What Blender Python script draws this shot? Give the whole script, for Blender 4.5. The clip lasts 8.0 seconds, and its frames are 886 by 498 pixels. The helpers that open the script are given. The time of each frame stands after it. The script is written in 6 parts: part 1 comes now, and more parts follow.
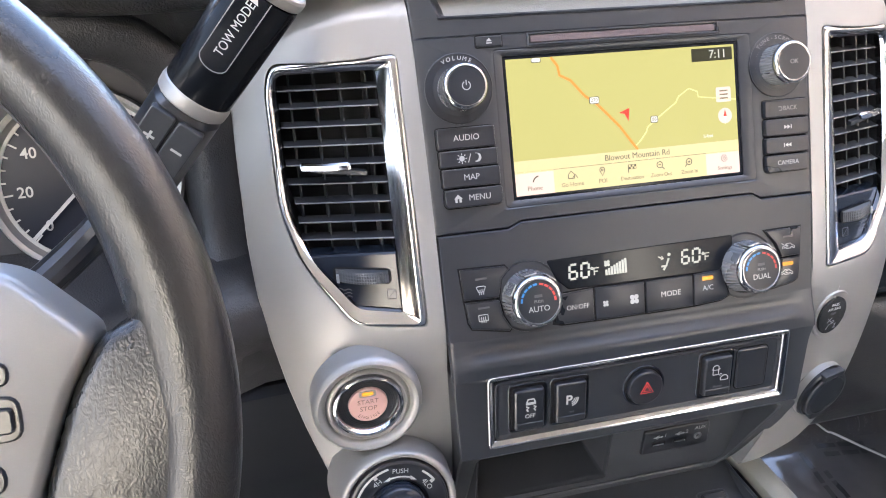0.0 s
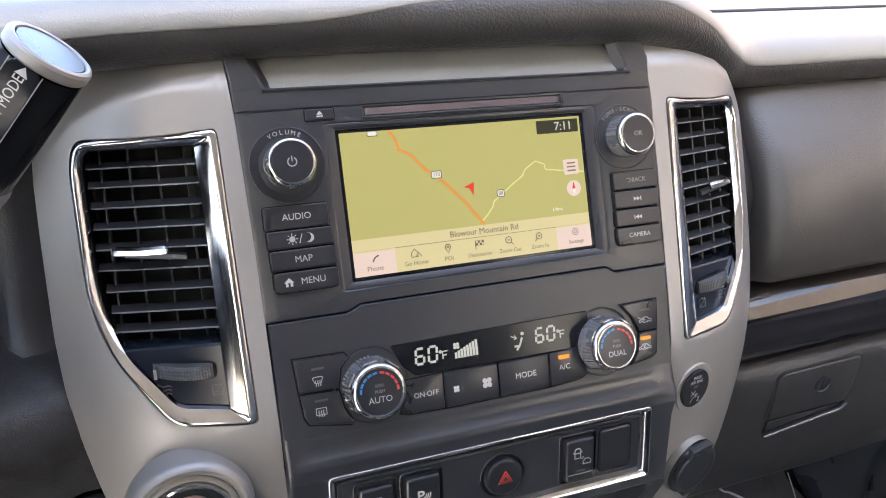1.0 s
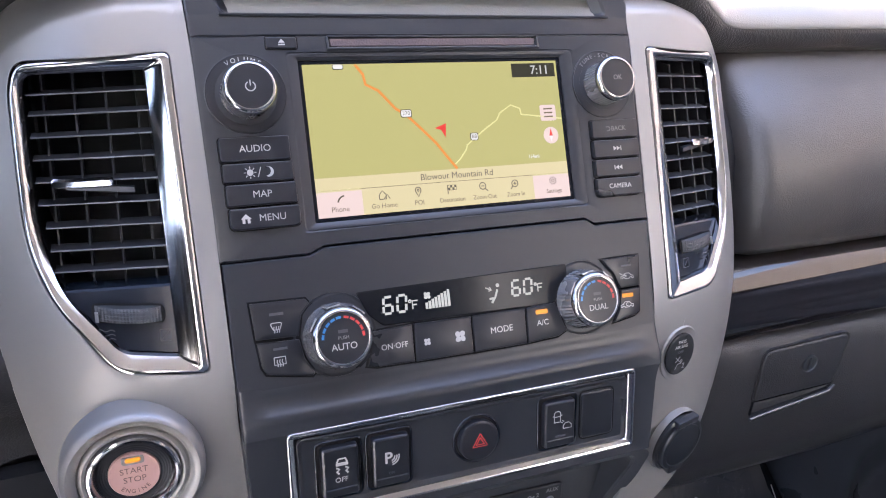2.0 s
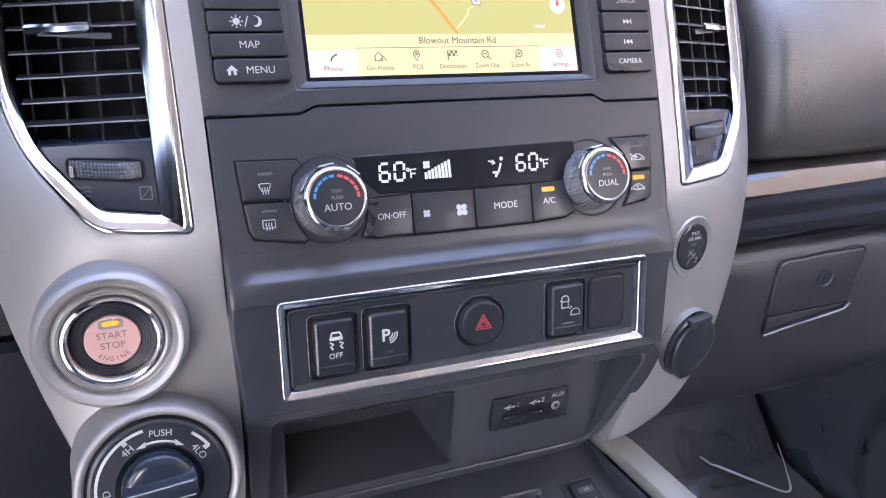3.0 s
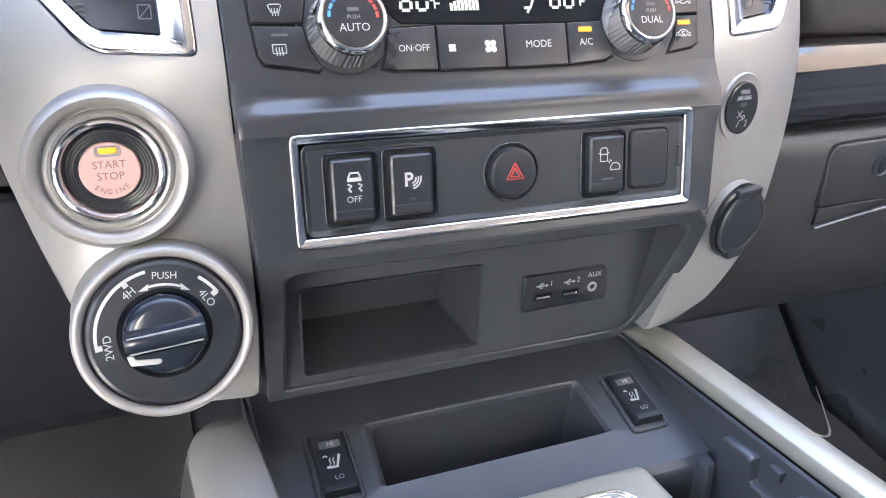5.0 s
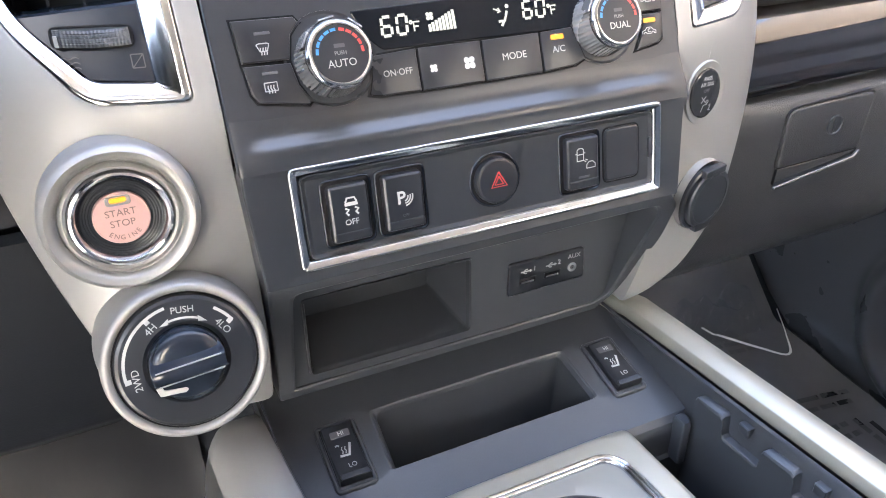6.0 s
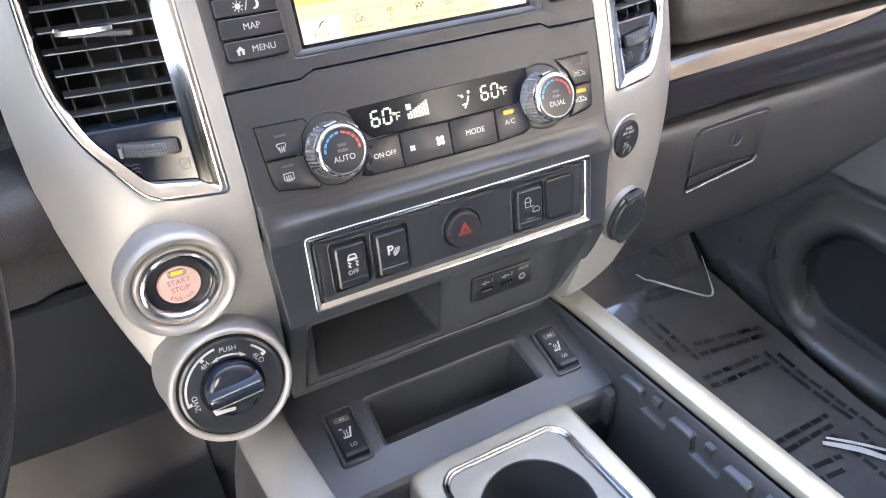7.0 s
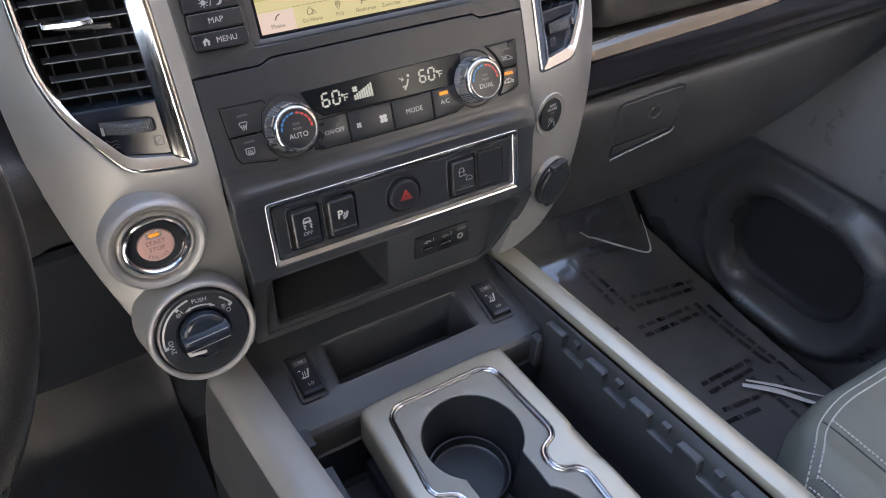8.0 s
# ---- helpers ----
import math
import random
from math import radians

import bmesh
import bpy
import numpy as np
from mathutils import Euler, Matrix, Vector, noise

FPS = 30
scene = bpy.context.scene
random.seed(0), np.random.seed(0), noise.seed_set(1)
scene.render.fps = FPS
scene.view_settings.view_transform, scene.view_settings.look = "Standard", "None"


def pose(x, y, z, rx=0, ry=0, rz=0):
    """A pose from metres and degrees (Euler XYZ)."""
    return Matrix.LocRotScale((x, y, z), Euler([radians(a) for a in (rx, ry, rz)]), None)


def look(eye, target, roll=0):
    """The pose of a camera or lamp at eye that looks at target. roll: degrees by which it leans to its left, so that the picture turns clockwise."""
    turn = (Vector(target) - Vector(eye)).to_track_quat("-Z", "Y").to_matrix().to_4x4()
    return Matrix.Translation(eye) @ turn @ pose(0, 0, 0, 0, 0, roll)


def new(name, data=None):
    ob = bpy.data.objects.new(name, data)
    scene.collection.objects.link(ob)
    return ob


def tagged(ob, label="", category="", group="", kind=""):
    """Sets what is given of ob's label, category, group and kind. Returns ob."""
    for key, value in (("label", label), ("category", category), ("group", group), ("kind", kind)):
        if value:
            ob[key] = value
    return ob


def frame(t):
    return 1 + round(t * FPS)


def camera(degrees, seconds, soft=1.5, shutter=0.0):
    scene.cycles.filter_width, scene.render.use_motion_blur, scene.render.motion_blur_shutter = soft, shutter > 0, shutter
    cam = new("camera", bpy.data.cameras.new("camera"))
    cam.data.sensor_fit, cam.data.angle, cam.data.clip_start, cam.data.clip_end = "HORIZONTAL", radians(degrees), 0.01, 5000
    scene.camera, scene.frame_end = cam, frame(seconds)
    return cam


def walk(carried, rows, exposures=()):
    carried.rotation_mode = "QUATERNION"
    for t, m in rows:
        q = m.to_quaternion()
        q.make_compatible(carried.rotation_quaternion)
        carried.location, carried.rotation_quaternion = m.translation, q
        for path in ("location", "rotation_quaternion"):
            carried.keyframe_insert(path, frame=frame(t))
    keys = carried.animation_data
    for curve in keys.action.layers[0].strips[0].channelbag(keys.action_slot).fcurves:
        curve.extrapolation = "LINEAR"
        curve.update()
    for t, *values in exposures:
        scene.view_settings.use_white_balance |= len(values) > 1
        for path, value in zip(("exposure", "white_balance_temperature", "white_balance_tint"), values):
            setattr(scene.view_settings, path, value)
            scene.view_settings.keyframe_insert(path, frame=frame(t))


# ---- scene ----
cam = camera(60.3, 8.0, soft=1.0, shutter=0.0)
PATH = [
    (0, (-0.231, -0.351, 0.899), (0.207, 1.308, -0.128), 0.6),
    (0.5, (-0.188, -0.34, 0.903), (0.385, 1.322, -0.05), 1.3),
    (1, (-0.175, -0.332, 0.896), (0.485, 1.337, 0.012), 2.4),
    (1.2, (-0.172, -0.331, 0.89), (0.504, 1.344, 0.033), 2.7),
    (2.3, (-0.168, -0.333, 0.81), (0.567, 1.355, 0.03), 3.1),
    (2.5, (-0.169, -0.334, 0.796), (0.567, 1.352, 0.011), 3.1),
    (3, (-0.167, -0.336, 0.759), (0.564, 1.349, -0.03), 3.0),
    (3.5, (-0.166, -0.336, 0.722), (0.546, 1.353, -0.077), 2.7),
    (4, (-0.164, -0.334, 0.696), (0.532, 1.363, -0.101), 2.5),
    (4.5, (-0.165, -0.333, 0.681), (0.52, 1.37, -0.112), 2.3),
    (4.7, (-0.165, -0.333, 0.68), (0.514, 1.37, -0.12), 2.2),
    (5.8, (-0.174, -0.332, 0.707), (0.531, 1.273, -0.257), -0.2),
    (6, (-0.18, -0.331, 0.731), (0.542, 1.24, -0.273), -0.6),
    (6.5, (-0.196, -0.34, 0.8), (0.57, 1.137, -0.309), -0.4),
    (7, (-0.219, -0.371, 0.854), (0.569, 1.033, -0.333), 0.3),
    (7.5, (-0.233, -0.406, 0.889), (0.581, 0.934, -0.352), 1.4),
    (8, (-0.235, -0.43, 0.905), (0.602, 0.864, -0.37), 2.4),
]
EXPOSURES = [(0.0, 4.66, 6350, 12), (0.4, 4.22, 6400, 12), (1.0, 4.10, 6450, 12), (2.5, 4.43, 5750, 21), (3.5, 4.98, 5850, 18), (4.5, 5.20, 6100, 12), (6.0, 5.11, 6450, 10), (6.5, 5.15, 6650, 9), (7.0, 5.20, 6600, 10), (7.5, 5.03, 6600, 11), (8.0, 3.98, 6550, 11)]
walk(cam, [(t, look(eye, target, roll)) for t, eye, target, roll in PATH], EXPOSURES)

# ---- light ----
world = bpy.data.worlds.new("daylight")
scene.world = world
world.use_nodes = True
sky = world.node_tree.nodes.new("ShaderNodeTexSky")
sky.sky_type = "NISHITA"
sky.sun_disc = False
sky.sun_elevation = radians(25)
sky.sun_rotation = radians(180)
sky.air_density = 0.75
sky.dust_density = 6.0
sky.ozone_density = 0.4
world.node_tree.nodes["Background"].inputs["Strength"].default_value = 0.15
world.node_tree.links.new(sky.outputs[0], world.node_tree.nodes["Background"].inputs["Color"])
sun = new("sun", bpy.data.lights.new("sun", "SUN"))
sun.data.energy = 4.0
sun.data.angle = radians(0.6)
sun.data.color = (1.0, 0.95, 0.87)
sun.matrix_world = look((0.0, -8.0, 3.73), (0, 0, 0))

# ---- materials ----
def mat(name, color, rough=0.5, metal=0.0, grain=0.0, grain_scale=400.0, bump=0.0, bump_scale=900.0, kind="noise",
        spec=0.5, coat=0.0, glow=0.0, wear=0.06, wear_scale=14.0, stretch=(1, 1, 1), crease=1.5):
    m = bpy.data.materials.new(name)
    m.use_nodes = True
    nt = m.node_tree
    b = nt.nodes["Principled BSDF"]
    b.inputs["Base Color"].default_value = (*color, 1)
    b.inputs["Roughness"].default_value = rough
    b.inputs["Metallic"].default_value = metal
    b.inputs["Specular IOR Level"].default_value = spec
    b.inputs["Coat Weight"].default_value = coat
    b.inputs["Coat Roughness"].default_value = 0.05
    if glow:
        b.inputs["Base Color"].default_value = (*[c * 0.05 for c in color], 1)
        b.inputs["Emission Color"].default_value = (*color, 1)
        b.inputs["Emission Strength"].default_value = glow
    tc = nt.nodes.new("ShaderNodeTexCoord")
    mp = nt.nodes.new("ShaderNodeMapping")
    mp.inputs["Scale"].default_value = stretch
    nt.links.new(tc.outputs["Object"], mp.inputs["Vector"])
    if wear:
        n = nt.nodes.new("ShaderNodeTexNoise")
        n.inputs["Scale"].default_value = wear_scale
        n.inputs["Detail"].default_value = 5
        r = nt.nodes.new("ShaderNodeMapRange")
        r.inputs["From Min"].default_value = 0.3
        r.inputs["From Max"].default_value = 0.7
        r.inputs["To Min"].default_value = rough - wear
        r.inputs["To Max"].default_value = rough + wear
        nt.links.new(tc.outputs["Object"], n.inputs["Vector"])
        nt.links.new(n.outputs["Fac"], r.inputs["Value"])
        nt.links.new(r.outputs["Result"], b.inputs["Roughness"])
    if grain:
        n = nt.nodes.new("ShaderNodeTexNoise")
        n.inputs["Scale"].default_value = grain_scale
        n.inputs["Detail"].default_value = 3
        mx = nt.nodes.new("ShaderNodeMix")
        mx.data_type = "RGBA"
        mx.inputs["A"].default_value = (*[max(0, c * (1 - grain)) for c in color], 1)
        mx.inputs["B"].default_value = (*[min(1, c * (1 + grain)) for c in color], 1)
        nt.links.new(mp.outputs["Vector"], n.inputs["Vector"])
        nt.links.new(n.outputs["Fac"], mx.inputs["Factor"])
        nt.links.new(mx.outputs["Result"], b.inputs["Base Color"])
    if bump:
        bp = nt.nodes.new("ShaderNodeBump")
        bp.inputs["Strength"].default_value = bump
        bp.inputs["Distance"].default_value = 0.0006
        if kind == "leather":
            d = nt.nodes.new("ShaderNodeTexNoise")
            d.inputs["Scale"].default_value = bump_scale * 0.35
            ad = nt.nodes.new("ShaderNodeMix")
            ad.data_type = "VECTOR"
            ad.inputs["Factor"].default_value = 0.004
            nt.links.new(mp.outputs["Vector"], ad.inputs["A"])
            nt.links.new(d.outputs["Color"], ad.inputs["B"])
            v = nt.nodes.new("ShaderNodeTexVoronoi")
            v.feature = "SMOOTH_F1"
            v.inputs["Smoothness"].default_value = 0.35
            v.inputs["Scale"].default_value = bump_scale
            nt.links.new(mp.outputs["Vector"], d.inputs["Vector"])
            nt.links.new(ad.outputs["Result"], v.inputs["Vector"])
            cr = nt.nodes.new("ShaderNodeMapRange")
            cr.inputs["From Min"].default_value = 0.15
            cr.inputs["From Max"].default_value = 0.75
            cr.inputs["To Min"].default_value = 1.0
            cr.inputs["To Max"].default_value = 0.0
            nt.links.new(v.outputs["Distance"], cr.inputs["Value"])
            # creases: a stretched coarser noise lies over the pebbles
            w = nt.nodes.new("ShaderNodeTexNoise")
            w.inputs["Scale"].default_value = bump_scale * 0.12
            w.inputs["Detail"].default_value = 4
            nt.links.new(mp.outputs["Vector"], w.inputs["Vector"])
            sm = nt.nodes.new("ShaderNodeMath")
            sm.operation = "MULTIPLY_ADD"
            sm.inputs[1].default_value = crease
            nt.links.new(w.outputs["Fac"], sm.inputs[0])
            nt.links.new(cr.outputs["Result"], sm.inputs[2])
            nt.links.new(sm.outputs["Value"], bp.inputs["Height"])
        else:
            v = nt.nodes.new("ShaderNodeTexNoise")
            v.inputs["Scale"].default_value = bump_scale
            v.inputs["Detail"].default_value = 2
            nt.links.new(mp.outputs["Vector"], v.inputs["Vector"])
            nt.links.new(v.outputs["Fac"], bp.inputs["Height"])
        nt.links.new(bp.outputs["Normal"], b.inputs["Normal"])
    return m


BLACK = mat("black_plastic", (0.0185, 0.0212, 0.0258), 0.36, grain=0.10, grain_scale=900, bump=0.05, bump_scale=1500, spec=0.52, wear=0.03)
BUTTON = mat("button_plastic", (0.0132, 0.0150, 0.0186), 0.30, grain=0.1, grain_scale=1500, bump=0.03, bump_scale=1800, spec=0.52, wear=0.03)
SOFT = mat("soft_dash_plastic", (0.0255, 0.0262, 0.0285), 0.38, bump=0.28, bump_scale=800, kind="leather", spec=0.45)
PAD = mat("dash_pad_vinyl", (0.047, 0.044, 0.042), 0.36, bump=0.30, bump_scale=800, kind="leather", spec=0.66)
# sky light and sheen put into the colour; the tray floor shares it
DASHTOP = mat("dash_top_lit_vinyl", (0.205, 0.207, 0.196), 0.36, bump=0.16, bump_scale=900, kind="leather", spec=0.9)
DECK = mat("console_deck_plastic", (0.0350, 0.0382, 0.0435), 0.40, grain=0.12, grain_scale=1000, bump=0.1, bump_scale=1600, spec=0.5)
KNEE = mat("knee_panel_plastic", (0.0100, 0.0115, 0.0145), 0.46, bump=0.15, bump_scale=900, spec=0.28)
# same dash vinyl, coloured dark for the brow's shaded front
BROWSKIN = mat("brow_leather_grain", (0.030, 0.0295, 0.029), 0.34, bump=0.42, bump_scale=560, kind="leather", spec=0.5)
LEATHER = mat("wheel_leather", (0.0165, 0.0162, 0.0160), 0.30, bump=0.15, bump_scale=950, kind="leather", spec=0.5, stretch=(1, 1, 0.55), crease=3.0)
SILVER = mat("silver_paint", (0.278, 0.274, 0.266), 0.40, metal=0.42, grain=0.05, grain_scale=2500, bump=0.03, bump_scale=3500, wear=0.04)
CHAMPAGNE = mat("champagne_paint", (0.395, 0.380, 0.318), 0.40, metal=0.60, grain=0.05, grain_scale=2500, bump=0.03, bump_scale=3500, wear=0.04)
SATIN = mat("satin_metal_trim", (0.30, 0.30, 0.30), 0.32, metal=0.9, grain=0.04, grain_scale=2500, wear=0.04)
CHROME = mat("chrome", (0.50, 0.51, 0.53), 0.13, metal=1.0, wear=0.03, wear_scale=60)
GAP = mat("dark_joint", (0.007, 0.007, 0.008), 0.7, spec=0.15, wear=0)
KNURL = mat("knurled_grey", (0.31, 0.315, 0.325), 0.26, metal=0.65, wear=0.05)
RIBBED = mat("ribbed_wheel_grey", (0.052, 0.054, 0.058), 0.30, metal=0.2, wear=0.05)
SWEEP = mat("smooth_black_plastic", (0.0185, 0.0212, 0.0258), 0.31, spec=0.62, wear=0.03, grain=0.10, grain_scale=900)
GLOSSPLATE = mat("satin_black_plate", (0.010, 0.014, 0.022), 0.20, spec=0.42, wear=0.03)
# lip plastic lighter than the dash to carry its highlight
LIP = mat("lip_highlight_plastic", (0.06, 0.06, 0.064), 0.28, spec=0.7, coat=0.3)
PIANO = mat("dark_gloss_trim", (0.008, 0.006, 0.006), 0.04, spec=0.9, coat=0.5, grain=0.4, grain_scale=40, wear=0.02, stretch=(0.2, 1, 3))
DARKGLASS = mat("display_glass", (0.008, 0.009, 0.011), 0.14, wear=0.02, spec=0.13)
VOID = mat("black_cavity", (0.032, 0.033, 0.037), 0.55, spec=0.35)
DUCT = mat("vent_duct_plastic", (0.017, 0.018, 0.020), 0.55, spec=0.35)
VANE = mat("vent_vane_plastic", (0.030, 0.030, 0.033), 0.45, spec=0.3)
# highlight along the slats' front edges, put into a paler colour
SLAT = mat("vent_slat_highlight", (0.11, 0.11, 0.115), 0.28, spec=0.8)
SMOKED = mat("smoked_lamp_lens", (0.024, 0.025, 0.027), 0.24, wear=0.02, spec=0.5)
DARKPRINT = mat("dark_print", (0.13, 0.085, 0.08), 0.5, wear=0)
WHITE = mat("white_print", (0.40, 0.40, 0.39), 0.5, wear=0)
GREYPRINT = mat("grey_print", (0.20, 0.20, 0.20), 0.5, wear=0)
FAINT = mat("faint_print", (0.07, 0.07, 0.075), 0.5, wear=0)
DIGIT = mat("lit_digits", (0.90, 0.90, 0.80), 0.4, glow=0.035, wear=0)
AMBER = mat("amber_lamp", (1.0, 0.34, 0.015), 0.4, glow=0.068, wear=0)
RED = mat("red_print", (0.50, 0.045, 0.04), 0.4, wear=0)
BLUE = mat("blue_print", (0.04, 0.20, 0.46), 0.4, wear=0)
PINK = mat("lit_button_pink", (0.46, 0.295, 0.27), 0.35, wear=0.03, grain=0.04)
CARPET = mat("carpet", (0.014, 0.017, 0.022), 0.9, bump=0.9, bump_scale=900, grain=0.4, grain_scale=900, spec=0.2)
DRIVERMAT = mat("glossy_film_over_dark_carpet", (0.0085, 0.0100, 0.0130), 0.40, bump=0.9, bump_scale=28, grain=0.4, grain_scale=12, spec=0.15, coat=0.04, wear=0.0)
# film's sheen partly put into the grey base; the carpet beneath is dark
FILM = mat("pale_sheen_film_over_carpet", (0.130, 0.129, 0.131), 0.15, bump=1.0, bump_scale=30, grain=0.35, grain_scale=9, coat=1.0, wear=0.06)
FILMPRINT = mat("film_print", (0.028, 0.028, 0.030), 0.30, grain=0.4, grain_scale=300)
SEAT = mat("seat_vinyl", (0.170, 0.174, 0.150), 0.48, bump=0.45, bump_scale=700, kind="leather", spec=0.4)
THREAD = mat("white_thread", (0.55, 0.55, 0.52), 0.7)
HEADLINER = mat("headliner_cloth", (0.61, 0.55, 0.50), 0.9, bump=0.3, bump_scale=900)
DOORTRIM = mat("door_trim_plastic", (0.195, 0.194, 0.197), 0.32, bump=0.2, bump_scale=700, kind="leather")
POCKET = mat("door_pocket_plastic", (0.076, 0.077, 0.080), 0.31, bump=0.06, bump_scale=1400, spec=0.6)
STUCCO = mat("tan_stucco", (0.52, 0.40, 0.32), 0.85, grain=0.12, grain_scale=3, bump=0.3, bump_scale=80)
CONCRETE = mat("concrete", (0.42, 0.41, 0.39), 0.85, grain=0.25, grain_scale=6, bump=0.2, bump_scale=60)
ASH = mat("dark_fabric_tray", (0.085, 0.062, 0.062), 0.7, grain=0.3, grain_scale=900, bump=0.3)
CUPPLATE = mat("satin_grey_plate", (0.20, 0.197, 0.178), 0.46, metal=0.2, grain=0.05, grain_scale=2500)
METAL = mat("plug_metal", (0.6, 0.6, 0.58), 0.3, metal=1.0)
GAUGE = mat("gauge_face", (0.008, 0.011, 0.020), 0.4, spec=0.15)
# tinted pane, out of view, added to hold back some daylight; the surface shines
TINT = bpy.data.materials.new("tinted_glass")
TINT.use_nodes = True
tn = TINT.node_tree
tr, gl, mx = tn.nodes.new("ShaderNodeBsdfTransparent"), tn.nodes.new("ShaderNodeBsdfGlossy"), tn.nodes.new("ShaderNodeMixShader")
tr.inputs["Color"].default_value = (0.74, 0.76, 0.76, 1)
gl.inputs["Roughness"].default_value = 0.02
mx.inputs["Fac"].default_value = 0.06
tn.links.new(tr.outputs[0], mx.inputs[1])
tn.links.new(gl.outputs[0], mx.inputs[2])
tn.links.new(mx.outputs[0], tn.nodes["Material Output"].inputs["Surface"])
CLEARFILM = bpy.data.materials.new("clear_film")
CLEARFILM.use_nodes = True
tn = CLEARFILM.node_tree
tr, gl, mx = tn.nodes.new("ShaderNodeBsdfTransparent"), tn.nodes.new("ShaderNodeBsdfGlossy"), tn.nodes.new("ShaderNodeMixShader")
tr.inputs["Color"].default_value = (0.90, 0.91, 0.93, 1)
gl.inputs["Roughness"].default_value = 0.16
mx.inputs["Fac"].default_value = 0.10
tn.links.new(tr.outputs[0], mx.inputs[1])
tn.links.new(gl.outputs[0], mx.inputs[2])
tn.links.new(mx.outputs[0], tn.nodes["Material Output"].inputs["Surface"])
# the lit map picture
MAPC = mat("screen_map", (0.56, 0.52, 0.185), 0.35, glow=0.052, wear=0, spec=0.12)
BANDC = mat("screen_band", (0.74, 0.64, 0.34), 0.35, glow=0.056, wear=0, spec=0.12)
TABC = mat("screen_tab", (0.84, 0.66, 0.56), 0.35, glow=0.056, wear=0, spec=0.12)
ICONC = mat("screen_icon", (0.16, 0.13, 0.09), 0.35, glow=0.056, wear=0, spec=0.12)
LABELC = mat("screen_caption", (0.22, 0.17, 0.11), 0.35, glow=0.056, wear=0, spec=0.12)
ROADC = mat("screen_main_road", (0.85, 0.31, 0.06), 0.35, glow=0.056, wear=0, spec=0.12)
ROADB = mat("screen_side_road", (0.84, 0.78, 0.32), 0.35, glow=0.056, wear=0, spec=0.12)
CLOCKC = mat("screen_clock", (0.045, 0.042, 0.025), 0.35, glow=0.056, wear=0, spec=0.12)
MARKC = mat("screen_marker", (0.82, 0.07, 0.05), 0.35, glow=0.056, wear=0, spec=0.12)
SIGNC = mat("screen_sign", (0.88, 0.86, 0.78), 0.35, glow=0.056, wear=0, spec=0.12)


# ---- building helpers ----
def flat_frame(origin, lean):
    """u across, v up the leaning face, w out of it."""
    a = radians(lean)
    s, c = math.sin(a), math.cos(a)
    return Matrix.Translation(origin) @ Matrix(((1, 0, 0), (0, s, -c), (0, c, s))).to_4x4()


F1 = flat_frame((0, 0.0155, 0.618), 25.0)
F2 = flat_frame((0, -0.0048, 0.558), 10.6)
FN = flat_frame((0, 0.026, 0.470), 0.0)


def thing(name, at, label, category, group="", kind=""):
    ob = new(name)
    ob.empty_display_size = 0.02
    ob.location = at
    return tagged(ob, label, category, group, kind)


def part(name, data, material, parent, label="", sharp=20):
    """data: (verts, faces) in world metres."""
    me = bpy.data.meshes.new(name)
    me.from_pydata([tuple(v) for v in data[0]], [], data[1])
    bm = bmesh.new()
    bm.from_mesh(me)
    bmesh.ops.delete(bm, geom=[v for v in bm.verts if not v.link_faces], context="VERTS")
    bmesh.ops.remove_doubles(bm, verts=bm.verts, dist=1e-6)
    bmesh.ops.dissolve_degenerate(bm, edges=bm.edges, dist=1e-6)
    bmesh.ops.recalc_face_normals(bm, faces=bm.faces)
    bm.to_mesh(me)
    bm.free()
    me.validate()
    for p in me.polygons:
        p.use_smooth = True
    me.set_sharp_from_angle(angle=radians(sharp))
    me.materials.append(material)
    ob = new(name, me)
    if parent is not None:
        ob.parent = parent
        root = parent
        off = Matrix.Identity(4)
        while root is not None:
            off = Matrix.Translation(root.location) @ off if root.type == "EMPTY" else off
            root = root.parent
        ob.matrix_parent_inverse = off.inverted() if parent.type == "EMPTY" else Matrix.Identity(4)
    if label:
        ob["label"] = label
    return ob


def join(*datas):
    vs, fs = [], []
    for v, f in datas:
        k = len(vs)
        vs += [tuple(q) for q in v]
        fs += [tuple(i + k for i in g) for g in f]
    return vs, fs


def ccw(poly):
    a = sum(p[0] * q[1] - q[0] * p[1] for p, q in zip(poly, poly[1:] + poly[:1]))
    return list(poly) if a > 0 else list(poly)[::-1]


def inset(poly, d):
    """Move each corner of a counter-clockwise polygon inwards by d."""
    out, n = [], len(poly)
    for i in range(n):
        p0, p1, p2 = Vector(poly[i - 1]), Vector(poly[i]), Vector(poly[(i + 1) % n])
        a, b = (p1 - p0), (p2 - p1)
        if a.length < 1e-9 or b.length < 1e-9:
            out.append(tuple(p1))
            continue
        a.normalize(), b.normalize()
        na, nb = Vector((-a.y, a.x)), Vector((-b.y, b.x))
        m = na + nb
        k = m.length_squared
        m = m * (2 / max(k, 0.8)) if k > 1e-6 else na
        out.append(tuple(p1 + m * d))
    return out


